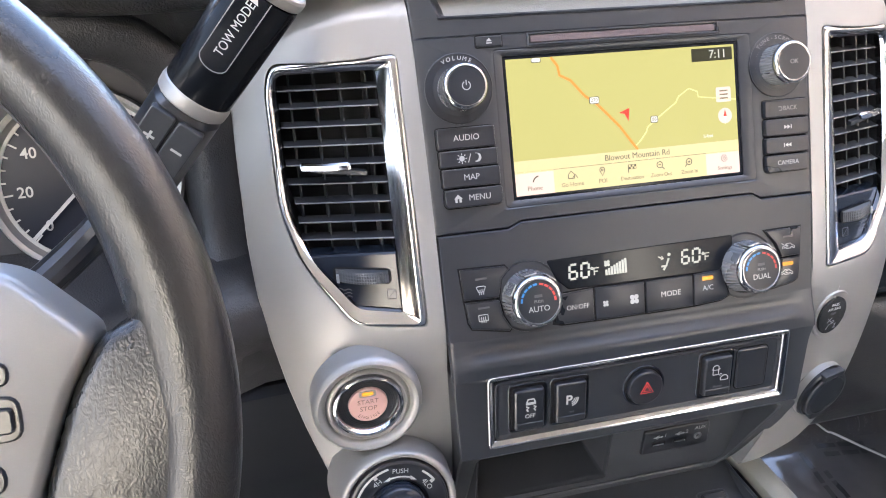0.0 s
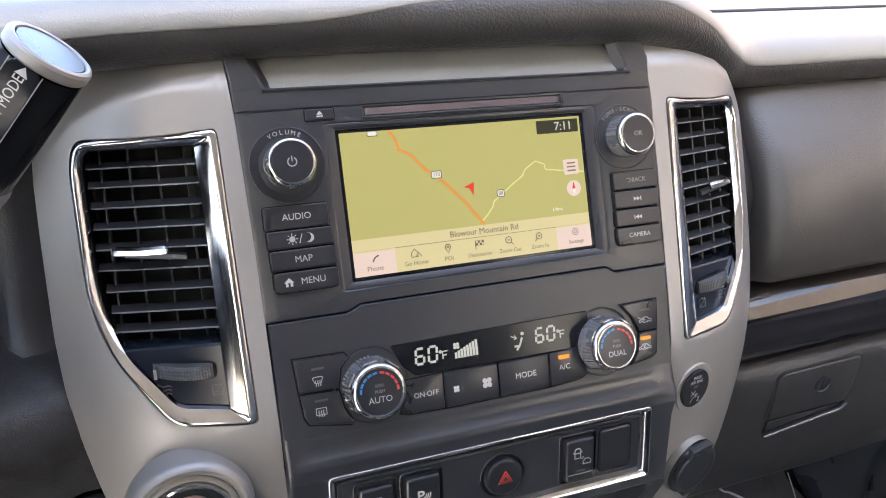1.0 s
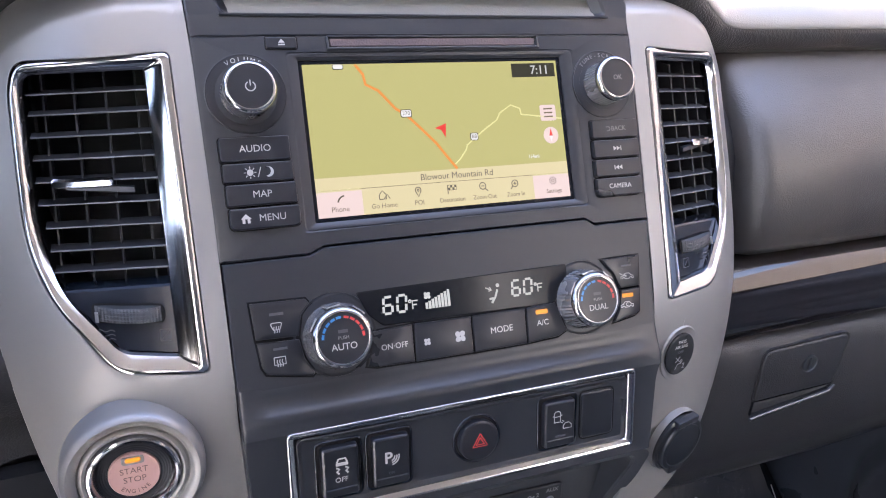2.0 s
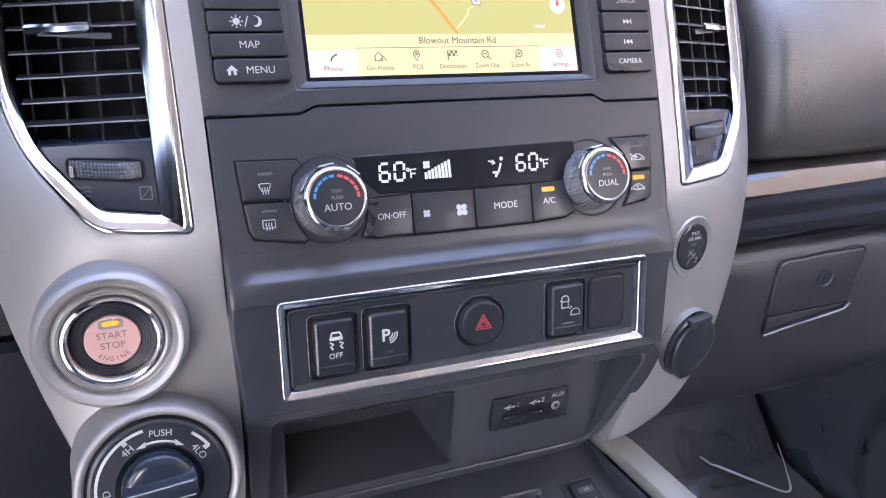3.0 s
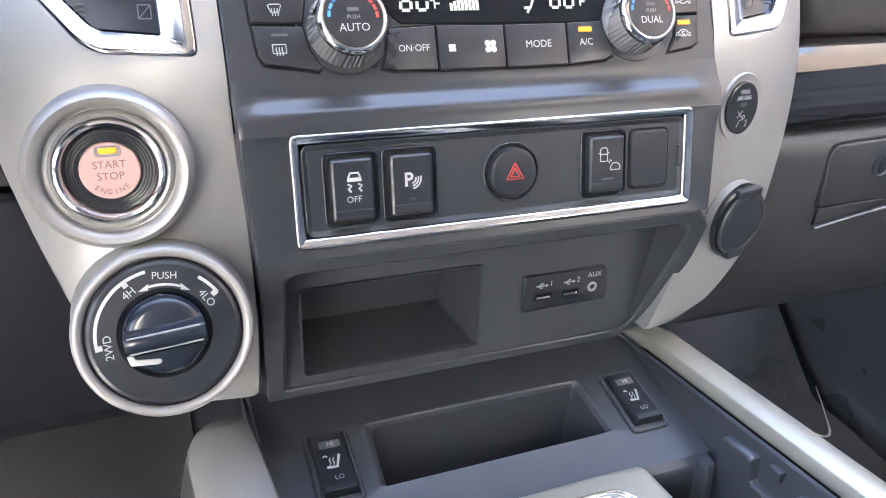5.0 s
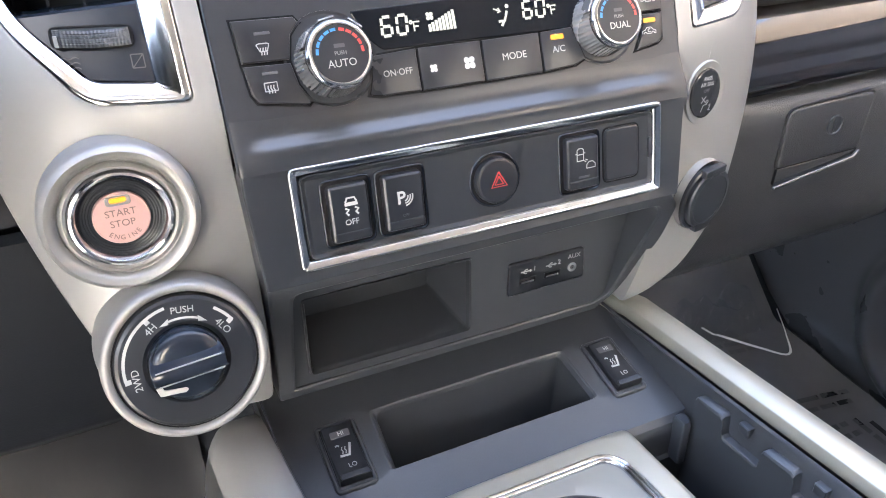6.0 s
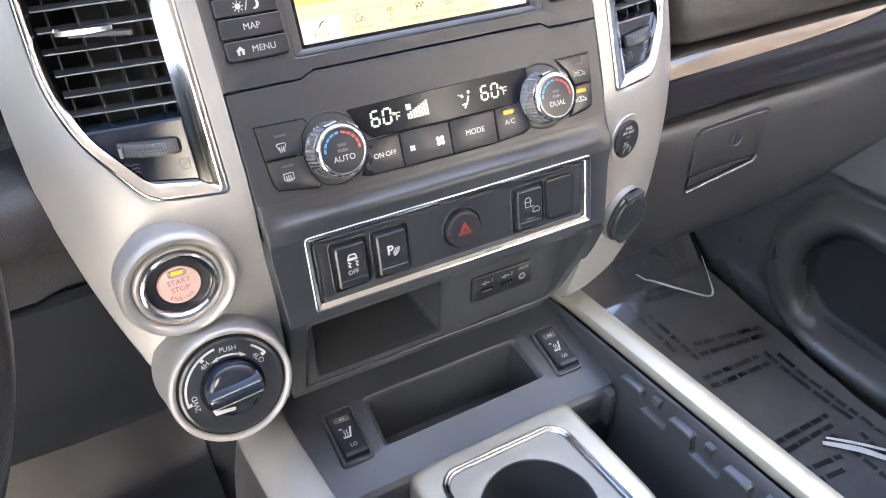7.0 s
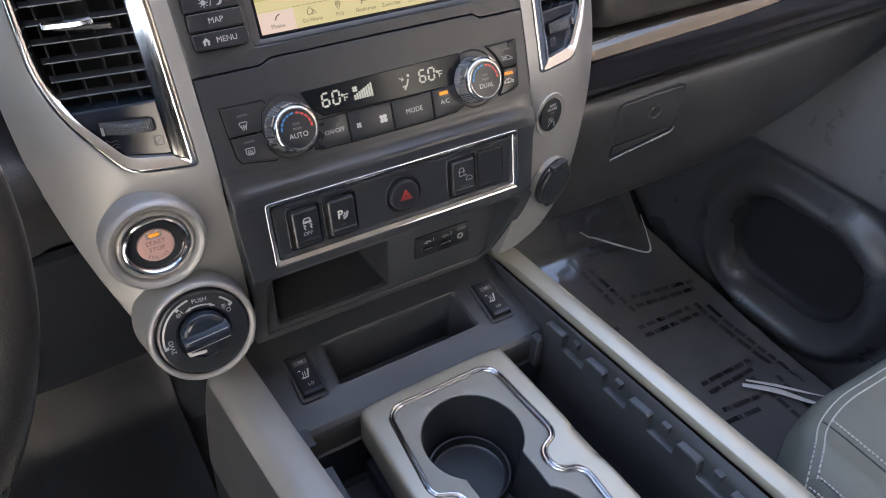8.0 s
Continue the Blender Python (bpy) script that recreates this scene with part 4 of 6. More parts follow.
    for i in range(4):
        for j in range(2):
            if (i + j) % 2 == 0:
                part("menu_icon", slab(rect(-1.2 + 1.3 * i, 82.6 + 1.3 * j, 0.1 + 1.3 * i, 83.9 + 1.3 * j), -2.3, W, 0.01, F1), ICONC, s)
    L([[(-1.5, 85.3), (4.0, 85.3), (4.0, 82.5), (-1.5, 82.5)]], 0.3)
    for u, plus in ((20.8, False), (42.0, True)):
        L([arc(u, 83.3, 2.0, 0, 360, 18), [(u - 1.5, 81.8), (u - 3.0, 80.2)] if plus else [(u + 1.5, 81.8), (u + 3.2, 80.2)], [(u - 1, 83.3), (u + 1, 83.3)]] + ([[(u, 82.3), (u, 84.3)]] if plus else []))
    L([arc(68.0, 83.1, 0.9, 0, 360, 10), [(68 + (2.4 if i % 2 else 1.9) * math.cos(i * math.pi / 8), 83.1 + (2.4 if i % 2 else 1.9) * math.sin(i * math.pi / 8)) for i in range(17)]], 0.4)
    # knobs on their round plinths
    for (u, v, txt, nm) in ((-109.6, 141.4, "VOLUME", "volume_knob"), (109.5, 140.8, "TUNE-SCROLL", "tune_knob")):
        pl = part("knob_plinth", lathe([(21.3, -0.6), (21.3, 0.25), (20.9, 0.45), (20.5, 0.1), (16.2, 0.1), (15.6, -0.7), (14, -1.0)], F1, u, v, 64), BUTTON, t)
        k = knob(t, u, v, 13.7, 17.5, nm, base_w=-1)
        n = len(txt)
        for i, ch in enumerate(txt):
            stp = 10.8 if n < 8 else 9.6
            a = 90 + ((n - 1) / 2 - i) * stp
            lettering(ch, 2.6, F1, u + 18.1 * math.cos(radians(a)), v + 18.1 * math.sin(radians(a)), 0.25, GREYPRINT if n > 8 else WHITE, pl, turn=a - 90)
        if nm == "volume_knob":
            part("icon", strokes([arc(u, v, 2.4, 120, 420, 20), [(u, v + 0.2), (u, v + 3.2)]], 0.6, F1, 17.45), WHITE, k)
        else:
            lettering("OK", 3.0, F1, u, v, 17.35, GREYPRINT, k)
    # key columns
    ys = [(105.2, 118.6), (94.3, 105.0), (82.1, 94.0), (69.8, 81.6)]
    for i, (v0, v1) in enumerate(ys):
        u0, u1 = -126.8 + 0.5 * i, -90.6 + 0.6 * i
        poly = rounded([(u0, v0 + 0.5), (u1, v0 + 0.5), (u1, v1 - 0.3), (u0, v1 - 0.3)], [3.4 if i == 3 else 1.5, 3.4 if i == 3 else 1.5, 1.5, 1.5])
        b = push_button(poly, F1, t, 3.2, ("AUDIO", "", "MAP", "")[i], 3.7, name="key", bevel=0.55)
        cu, cv = (u0 + u1) / 2, (v0 + v1) / 2
        if i == 1:
            part("icon", join(lathe([(1.7, 3.0), (1.7, 3.3)], F1, cu - 4.5, cv, 20), strokes([[(cu - 4.5 + 2.1 * math.cos(a), cv + 2.1 * math.sin(a)), (cu - 4.5 + 3.2 * math.cos(a), cv + 3.2 * math.sin(a))] for a in [j * math.pi / 4 for j in range(8)]], 0.5, F1, 3.35),
                              strokes([[(cu - 0.6, cv - 2.6), (cu + 1.2, cv + 2.6)]], 0.5, F1, 3.35),
                              solid(arc(cu + 5, cv, 2.7, -120, 110, 16) + arc(cu + 3.6, cv + 0.5, 2.6, 75, -85, 12), [(0, 3.0), (0, 3.35)], F1)), WHITE, b)
        if i == 3:
            lettering("MENU", 3.7, F1, cu + 3.5, cv, 3.25, WHITE, b)
            part("icon", join(slab([(cu - 13, cv), (cu - 7.4, cv), (cu - 10.2, cv + 2.6)], 3.1, 3.35, 0.02, F1), slab(rect(cu - 12.2, cv - 2.2, cu - 10.8, cv), 3.1, 3.35, 0.02, F1), slab(rect(cu - 9.6, cv - 2.2, cu - 8.2, cv), 3.1, 3.35, 0.02, F1)), WHITE, b)
    ys = [(106.0, 118.0), (93.9, 105.4), (82.2, 93.2), (69.8, 81.6)]
    for i, (v0, v1) in enumerate(ys):
        u0, u1 = 96.8 - 0.25 * i, 130.2 - 0.4 * i
        poly = rounded([(u0, v0 + 0.4), (u1, v0 + 0.4), (u1, v1 - 0.3), (u0, v1 - 0.3)], [3.4 if i == 3 else 1.5, 3.4 if i == 3 else 1.5, 1.5, 1.5])
        b = push_button(poly, F1, t, 3.2, ("", "", "", "CAMERA")[i], 3.0, name="key", bevel=0.55)
        cu, cv = (u0 + u1) / 2, (v0 + v1) / 2
        if i == 0:
            lettering("BACK", 3.0, F1, cu + 2.2, cv, 3.25, GREYPRINT, b)
            part("icon", strokes([[(cu - 4.6, cv + 1.2), (cu - 7.0, cv + 1.2)], [(cu - 6.2, cv - 1.2), (cu - 4.6, cv - 1.2), (cu - 3.9, cv), (cu - 4.6, cv + 1.2)]], 0.5, F1, 3.3), GREYPRINT, b)
        if i in (1, 2):
            d = 1 if i == 1 else -1
            part("icon", join(slab([(cu - 2.6 * d, cv - 1.4), (cu - 0.2 * d, cv), (cu - 2.6 * d, cv + 1.4)], 3.1, 3.3, 0.02, F1), slab([(cu - 0.2 * d, cv - 1.4), (cu + 2.2 * d, cv), (cu - 0.2 * d, cv + 1.4)], 3.1, 3.3, 0.02, F1),
                              strokes([[(cu + 2.8 * d, cv - 1.4), (cu + 2.8 * d, cv + 1.4)]], 0.6, F1, 3.3)), WHITE, b)


infotainment()


def digits60(u, v, s, parent, w):
    """Seven-segment 60 with a small degree F."""
    sk = 0.08
    H, Wd = 9.3 * s, 5.2 * s
    for n, segs in ((0, "afedcg"), (1, "abcdef")):
        x0, y0 = u + n * 8.3 * s, v - H / 2
        p = {"a": [(0.6, H), (Wd - 0.6, H)], "d": [(0.6, 0), (Wd - 0.6, 0)], "g": [(0.6, H / 2), (Wd - 0.6, H / 2)], "f": [(0, H / 2 + 0.5), (0, H - 0.5)],
             "e": [(0, 0.5), (0, H / 2 - 0.5)], "b": [(Wd, H / 2 + 0.5), (Wd, H - 0.5)], "c": [(Wd, 0.5), (Wd, H / 2 - 0.5)]}
        for k in segs:
            part("digit_segment", strokes([[(x0 + a + sk * b, y0 + b) for a, b in p[k]]], 1.45 * s, F1, w), DIGIT, parent)
    part("degree_mark", strokes([[(u + 17.2, v - 4), (u + 17.2, v + 0.6), (u + 20.4, v + 0.6)], [(u + 17.2, v - 1.6), (u + 19.8, v - 1.6)], arc(u + 15.8, v + 0.6, 0.7, 0, 360, 8)], 0.8, F1, w), DIGIT, parent)


def fan_icon(u, v, r, parent, m, w, material=WHITE):
    datas = []
    for k in range(4):
        a = math.pi / 7 + k * math.pi / 2
        c = (u + 0.52 * r * math.cos(a), v + 0.52 * r * math.sin(a))
        blade = [(c[0] + 0.48 * r * math.cos(a) * math.cos(q) - 0.43 * r * math.sin(a) * math.sin(q) - 0.20 * r * math.sin(a), c[1] + 0.48 * r * math.sin(a) * math.cos(q) + 0.43 * r * math.cos(a) * math.sin(q) + 0.20 * r * math.cos(a)) for q in [j * math.pi / 6 for j in range(12)]]
        datas.append(solid(blade, [(0, w - 0.15), (0, w)], m))
    part("icon", join(*datas), material, parent)


def climate():
    t = thing("climate_panel", (0, 0.01, 0.62), "black climate control panel with two chrome-rimmed knobs", "climate control")
    body = [(-131.5, 53.6), (-86, 53.6), (-78, 57.3), (87, 57.3), (93, 53.3), (132, 53.1), (129.5, -14.5), (-131.2, -14.5)]
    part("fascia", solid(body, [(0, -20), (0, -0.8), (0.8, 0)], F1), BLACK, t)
    disp = rounded([(-63.5, 30.8), (-57.5, 17.5), (-50, 10.6), (57, 9.2), (60, 12), (68.8, 25), (68.6, 31.8)], 1.5, 3)
    d = part("display", solid(disp, [(0, -1), (0, 0.5), (0.5, 0.7)], F1), DARKGLASS, t, "black glass display with lit digits")
    digits60(-49.0, 21.5, 0.98, d, 0.9)
    digits60(30.6, 21.4, 0.95, d, 0.9)
    part("fan_bars", join(*[slab(rect(-24.1 + 1.95 * k, 16.4, -22.6 + 1.95 * k, 20.0 + 0.85 * k), 0.7, 0.9, 0.02, F1) for k in range(8)]), DIGIT, d)
    fan_icon(-22.6, 24.0, 2.3, d, F1, 0.9, DIGIT)
    part("airflow_icon", join(strokes([[(15.5, 17), (19.2, 17.2), (21.2, 22)], [(18.8, 17.2), (17.0, 14.5)]], 1.3, F1, 0.9), lathe([(1.1, 0.7), (1.1, 0.9)], F1, 21.6, 24.4, 14), strokes([[(13.5, 23.8), (17.2, 22.2)], [(16.2, 24), (17.4, 22.0), (15.4, 21.6)]], 0.7, F1, 0.9)), DIGIT, d)
    def scaled(lines, u, v, k=0.78):
        return [[(u + (a - u) * k, v + (b - v) * k) for a, b in line] for line in lines]
    # long keys
    def key(poly, nm="key", w=1.6):
        part("key_gap", solid(inset(ccw(poly), -0.7), [(0, -1), (0, 0.10), (0.2, 0.14)], F1), GAP, t)
        return part(nm, solid(inset(ccw(poly), 0.4), [(0, -1), (0, w - 0.6), (0.25, w - 0.15), (0.7, w)], F1), BUTTON, t)
    b = key([(-57, 8.6), (-33.2, 9.6), (-33.8, -12.0), (-56, -11.6), (-61.8, -10.2), (-59, -2)])
    lettering("ON·OFF", 3.3, F1, -45.0, -1.3, 1.63, WHITE, b, wide=0.95)
    b = key([(-33, 9.6), (2.7, 9.1), (2.1, -12.4), (-33.6, -12.2)])
    fan_icon(-25.8, -1.8, 2.2, b, F1, 1.7)
    fan_icon(-5.6, -1.6, 3.6, b, F1, 1.7)
    b = key([(2.9, 9.1), (37.8, 9.2), (36.9, -12.4), (2.3, -12.5)])
    lettering("MODE", 3.7, F1, 20.8, -1.4, 1.63, WHITE, b)
    b = key([(38.0, 9.2), (58.4, 9.8), (61, 2), (64.5, -8.3), (58, -11.2), (37.1, -12.4)])
    lettering("A/C", 3.5, F1, 48.2, -1.3, 1.63, WHITE, b)
    part("indicator", slab(rect(44.2, 4.0, 52.2, 6.6, 0.6), 1.4, 1.9, 0.2, F1), AMBER, b)
    b = key([(-120.8, 32.2), (-91.2, 31.4), (-89, 28.4), (-94, 23), (-96.5, 11.6), (-119.4, 12.2)])
    part("indicator", slab(rect(-111, 24.4, -103.6, 25.8, 0.3), 1.4, 1.8, 0.2, F1), FAINT, b)
    part("icon", strokes(scaled([[(-111.8, 20.6), (-110.4, 21.2), (-105.6, 21.2), (-104.2, 20.6), (-105.8, 16.6), (-110.2, 16.6), (-111.8, 20.6)]] + [[(-109.6 + 1.6 * k, 14.4), (-109.2 + 1.6 * k, 15.8), (-109.9 + 1.6 * k, 17.2), (-109.5 + 1.6 * k, 18.8)] for k in range(3)], -108, 18.0), 0.5, F1, 1.75), WHITE, b)
    b = key([(-119.2, 11.4), (-96.4, 10.6), (-94.5, 0), (-89.8, -8.6), (-91.5, -10.4), (-115.5, -6.2), (-117.8, -2)])
    part("indicator", slab(rect(-111, 6.2, -103.6, 7.4, 0.3), 1.4, 1.8, 0.2, F1), FAINT, b)
    part("icon", strokes(scaled([[(-111.8, 3.2), (-104.2, 3.2), (-104.2, -1.8), (-111.8, -1.8), (-111.8, 3.2)]] + [[(-109.8 + 1.7 * k, -3.2), (-109.4 + 1.7 * k, -1.6), (-110.1 + 1.7 * k, 0), (-109.7 + 1.7 * k, 1.6)] for k in range(3)], -108, 0.2), 0.5, F1, 1.75), WHITE, b)
    b = key([(93.2, 31.6), (121.6, 31.9), (119.8, 12.2), (105, 12.0), (101, 22)])
    part("indicator", slab(rect(107, 25.4, 114.8, 26.6, 0.3), 1.4, 1.8, 0.2, F1), FAINT, b)
    car = lambda u, v: [[(u - 4.6, v - 1.2), (u - 4.6, v + 0.3), (u - 2.7, v + 0.8), (u - 1.3, v + 2.2), (u + 1.6, v + 2.2), (u + 3.0, v + 0.8), (u + 4.6, v + 0.3), (u + 4.6, v - 1.2), (u + 3.6, v - 1.2)],
                        arc(u - 2.6, v - 1.3, 1.0, 0, 180, 8), [(u - 1.6, v - 1.2), (u + 1.6, v - 1.2)], arc(u + 2.6, v - 1.3, 1.0, 0, 180, 8)]
    part("icon", strokes(car(110.8, 18.9) + [[(105.4, 21.6), (107.6, 20.2), (110.4, 19.4)], [(109.2, 20.4), (110.6, 19.3), (108.9, 18.7)]], 0.45, F1, 1.75), WHITE, b)
    b = key([(105.2, 11.4), (119.7, 11.6), (117.8, -3.6), (114, -6.0), (97.5, -8.6), (103, 0)])
    part("indicator", slab(rect(105.6, 6.2, 113.8, 8.6, 0.6), 1.4, 1.9, 0.2, F1), AMBER, b)
    part("icon", strokes(car(108.6, 1.2) + [arc(108.8, 1.7, 0.9, 40, 320, 10)], 0.45, F1, 1.75), WHITE, b)
    # temperature knobs
    for u, txt in ((-76.8, "AUTO"), (77.7, "DUAL")):
        v = 6.9
        part("knob_well", lathe([(22.8, 0.1), (22.7, 0.45), (22.3, 0.5), (21.6, 0.2), (20.0, -0.5), (17, -1)], F1, u, v + 3.0, 72), BUTTON, t)
        k = knob(t, u, v + 2.2, 16.1, 18.0, "temperature_knob", flare=1.13)
        v = v + 2.2
        w = 17.78
        lettering(txt, 3.6, F1, u, v - 4.6, w, WHITE, k)
        lettering("PUSH", 1.8, F1, u, v + 0.1, w, GREYPRINT, k)
        part("indicator", slab(rect(u - 2.6, v + 2.6, u + 2.6, v + 4.4, 0.3), w - 0.2, w, 0.05, F1), FAINT, k)
        part("cold_marks", join(*[strokes([arc(u, v, 10.9, 178 - 18 * j, 164 - 18 * j, 4)], 1.3, F1, w) for j in range(5)]), BLUE, k)
        part("warm_marks", join(*[strokes([arc(u, v, 10.9, 84 - 18 * j, 70 - 18 * j, 4)], 1.3, F1, w) for j in range(5)]), RED, k)
        # flats with a brushed look on the flank
        for a in (150, 100, 52):
            x, y = u + 17.0 * math.cos(radians(a)), v + 17.0 * math.sin(radians(a))
            mm = F1 @ Matrix.Translation((x / 1000, y / 1000, 0.009)) @ Matrix.Rotation(radians(a - 90), 4, "Z") @ Matrix.Rotation(radians(-90), 4, "X")
            part("grip_flat", slab(rect(-4, -6.5, 4, 6.5, 1), -0.6, 0.35, 0.3, mm), KNURL, k)


climate()


# ---- switch panel ----
def switches():
    t = thing("switch_panel", (0, -0.01, 0.53), "black switch panel in a thin chrome frame", "switch panel")
    body = rounded([(-130.6, 26.5), (129, 26.5), (126, 18), (123, -32), (-128, -32.5), (-131, 18)], [1, 1, 8, 1, 1, 8], 3)
    o, h = ring_loops(ccw(body), ccw(rect(-109.4, -26.8, 109.6, 26.2, 4)), (0, 0), 100)
    P = lambda lp, w: [F2 @ Vector((u / 1000, v / 1000, w / 1000)) for u, v in lp]
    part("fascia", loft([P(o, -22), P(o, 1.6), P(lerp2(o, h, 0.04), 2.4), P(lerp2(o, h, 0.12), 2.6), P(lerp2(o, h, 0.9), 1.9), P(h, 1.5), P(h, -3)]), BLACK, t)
    # hollow sweep that carries the climate panel's face down to the switches
    prof = [q.yz for q in smooth_path([(0, 0.0103, 0.6068), (0, 0.0090, 0.6040), (0, 0.0079, 0.6012), (0, 0.0062, 0.5984), (0, 0.0034, 0.5958), (0, 0.0006, 0.5936), (0, -0.0009, 0.5912), (0, -0.0015, 0.5882), (0, -0.0026, 0.5840)], 4)]
    n = len(prof) - 1
    lp = []
    for u in (-131.2, -130.8, -130.2, -127.5, -125, -122, -119, -116, -60, 0, 60, 110, 114, 118, 121, 124.5, 127, 128.8, 129.2, 129.5):
        flat = min(1.0, max(-u - 116, u - 110, 0) / 11) ** 1.2
        back = 0.006 if u in (-131.2, 129.5) else (0.0004 if u in (-130.8, 129.2) else 0.0)
        lp.append([Vector((u / 1000, p.x * (1 - flat) + (prof[0].x * (1 - k / n) + prof[-1].x * k / n) * flat + back, p.y)) for k, p in enumerate(prof)])
    part("hollow_sweep", loft(lp, False), SWEEP, t, sharp=70)
    outer = rect(-109.6, -27, 109.8, 26.4, 4)
    part("chrome_frame", solid(outer, [(0, -1), (0, 1.8), (0.25, 2.5), (0.7, 2.95), (1.2, 3.1), (1.7, 3.0), (2.6, 2.5), (3.6, 1.9), (4.5, 1.3), (5.2, 0.5), (5.5, -1.0)], F2, cap1=False), CHROME, t, sharp=60)
    part("plate", solid(rect(-104.2, -21.8, 104.2, 21.2, 4.6), [(0, -1), (0, 1.3), (0.3, 1.6), (0.9, 1.3), (1.7, 0.6), (2.3, 0.2), (2.8, 0.0)], F2), BLACK, t, sharp=18)
    part("clip_mark", slab(rect(101.2, -6, 104.8, 6, 0.8), 0, 1.4, 0.4, F2), BLACK, t)
    def rocker(u0, v0, u1, v1, nm="switch"):
        part("switch_frame", solid(rect(u0 - 2.3, v0 - 2.1, u1 + 2.3, v1 + 2.1, 4.2), [(0, -0.5), (0, 0.1), (0.3, 0.75), (0.8, 0.9), (1.2, 0.5), (1.4, 0.0)], F2, cap1=False), GLOSSPLATE, t, sharp=60)
        part("switch_well", solid(rect(u0 - 1.2, v0 - 1.0, u1 + 1.2, v1 + 1.0, 3.4), [(0, -0.5), (0, 0.2), (0.2, 0.25)], F2), GAP, t)
        b = part(nm, solid(rect(u0 + 1.1, v0 + 1.1, u1 - 1.1, v1 - 1.1, 2.0), [(-0.3, -0.5), (0, 3.4), (0.3, 3.9), (0.8, 4.3), (1.3, 4.6)], F2), BUTTON, t)
        part("step", slab(rect(u0 + 2.0, v0 + 1.9, u1 - 2.0, v0 + 6.4, 0.8), 4.4, 5.2, 0.6, F2), BUTTON, b)
        return b
    w = 4.75
    b = rocker(-93.0, -16.2, -70.5, 15)
    part("icon", join(solid(rounded([(-84.6, 3.4), (-77.6, 3.4), (-77.8, 5.2), (-84.4, 5.2)], 0.7), [(0, w - 0.2), (0, w)], F2), strokes([[(-84.0, 5.2), (-83.0, 7.4), (-79.2, 7.4), (-78.2, 5.2)]], 0.9, F2, w), strokes([[(-84.4, 2.4), (-82.6, 1.4), (-84.0, 0.0), (-82.8, -1.4)], [(-79.4, 2.4), (-77.6, 1.4), (-79.0, 0.0), (-77.8, -1.4)]], 1.0, F2, w)), WHITE, b)
    lettering("OFF", 3.0, F2, -81.6, -5.0, w - 0.1, WHITE, b)
    b = rocker(-64.6, -16.2, -41.3, 15)
    lettering("P", 6.6, F2, -54.8, 1.6, w - 0.1, WHITE, b, bold=0.18)
    part("icon", strokes([arc(-53.4, 2.2, r, -82, 12, 10) for r in (2.2, 3.5, 4.8)], 0.7, F2, w), WHITE, b)
    lettering("OFF", 1.6, F2, -53.0, -7.6, w - 0.1, FAINT, b)
    b = rocker(43.0, -16, 66.0, 15.4)
    part("icon", strokes([[(50.2, 1.4), (50.2, 7.4), (51.2, 8.4), (53.4, 8.4), (54.4, 7.4), (54.4, 1.4), (50.2, 1.4)], [(50.2, 5), (54.4, 5)], [(49.0, 5.6), (50.2, 5.6)], [(54.4, 5.6), (55.6, 5.6)], [(56.4, -3.4), (56.4, -1.4), (58, 0.2), (60.4, 0.2), (62, -1.4), (62, -3.4), (56.4, -3.4)], [(54.8, 1.2), (56.0, 0.4)], [(55.6, 2.0), (57, 1.2)]], 0.5, F2, w), WHITE, b)
    part("indicator", slab(rect(51, -8.6, 58, -7.4), w - 0.3, w, 0.05, F2), FAINT, b)
    part("switch_well", solid(rect(70.0, -16.2, 95.3, 16.4, 4.4), [(0, -0.5), (0, 0.2), (0.2, 0.25)], F2), GAP, t)
    part("blank_cover", solid(rect(71, -15.2, 94.3, 15.4, 3.6), [(0, -0.5), (0, 0.6), (0.4, 1.3), (1.1, 1.6)], F2), BUTTON, t)
    part("switch_frame", lathe([(15.4, -0.2), (15.2, 0.6), (14.6, 0.9), (14.0, 0.6), (13.8, 0.0)], F2, 0.7, 0, 56, cap1=False), GLOSSPLATE, t, sharp=60)
    part("switch_well", lathe([(13.9, -0.3), (13.9, 0.25), (13.6, 0.3)], F2, 0.7, 0, 56), GAP, t)
    h = part("hazard_switch", lathe([(12.6, -2), (12.6, 3.2), (12.2, 4.2), (11.0, 4.7), (6, 4.9)], F2, 0.7, 0, 56), BUTTON, t)
    tri = lambda r: [(0.9, r), (0.9 + r * 0.87, -r * 0.5), (0.9 - r * 0.87, -r * 0.5), (0.9, r)]
    part("icon", strokes([[(u, v - 0.4) for u, v in tri(5.4)], [(u, v - 0.4) for u, v in tri(2.9)]], 0.75, F2, 5.0), RED, h)


switches()


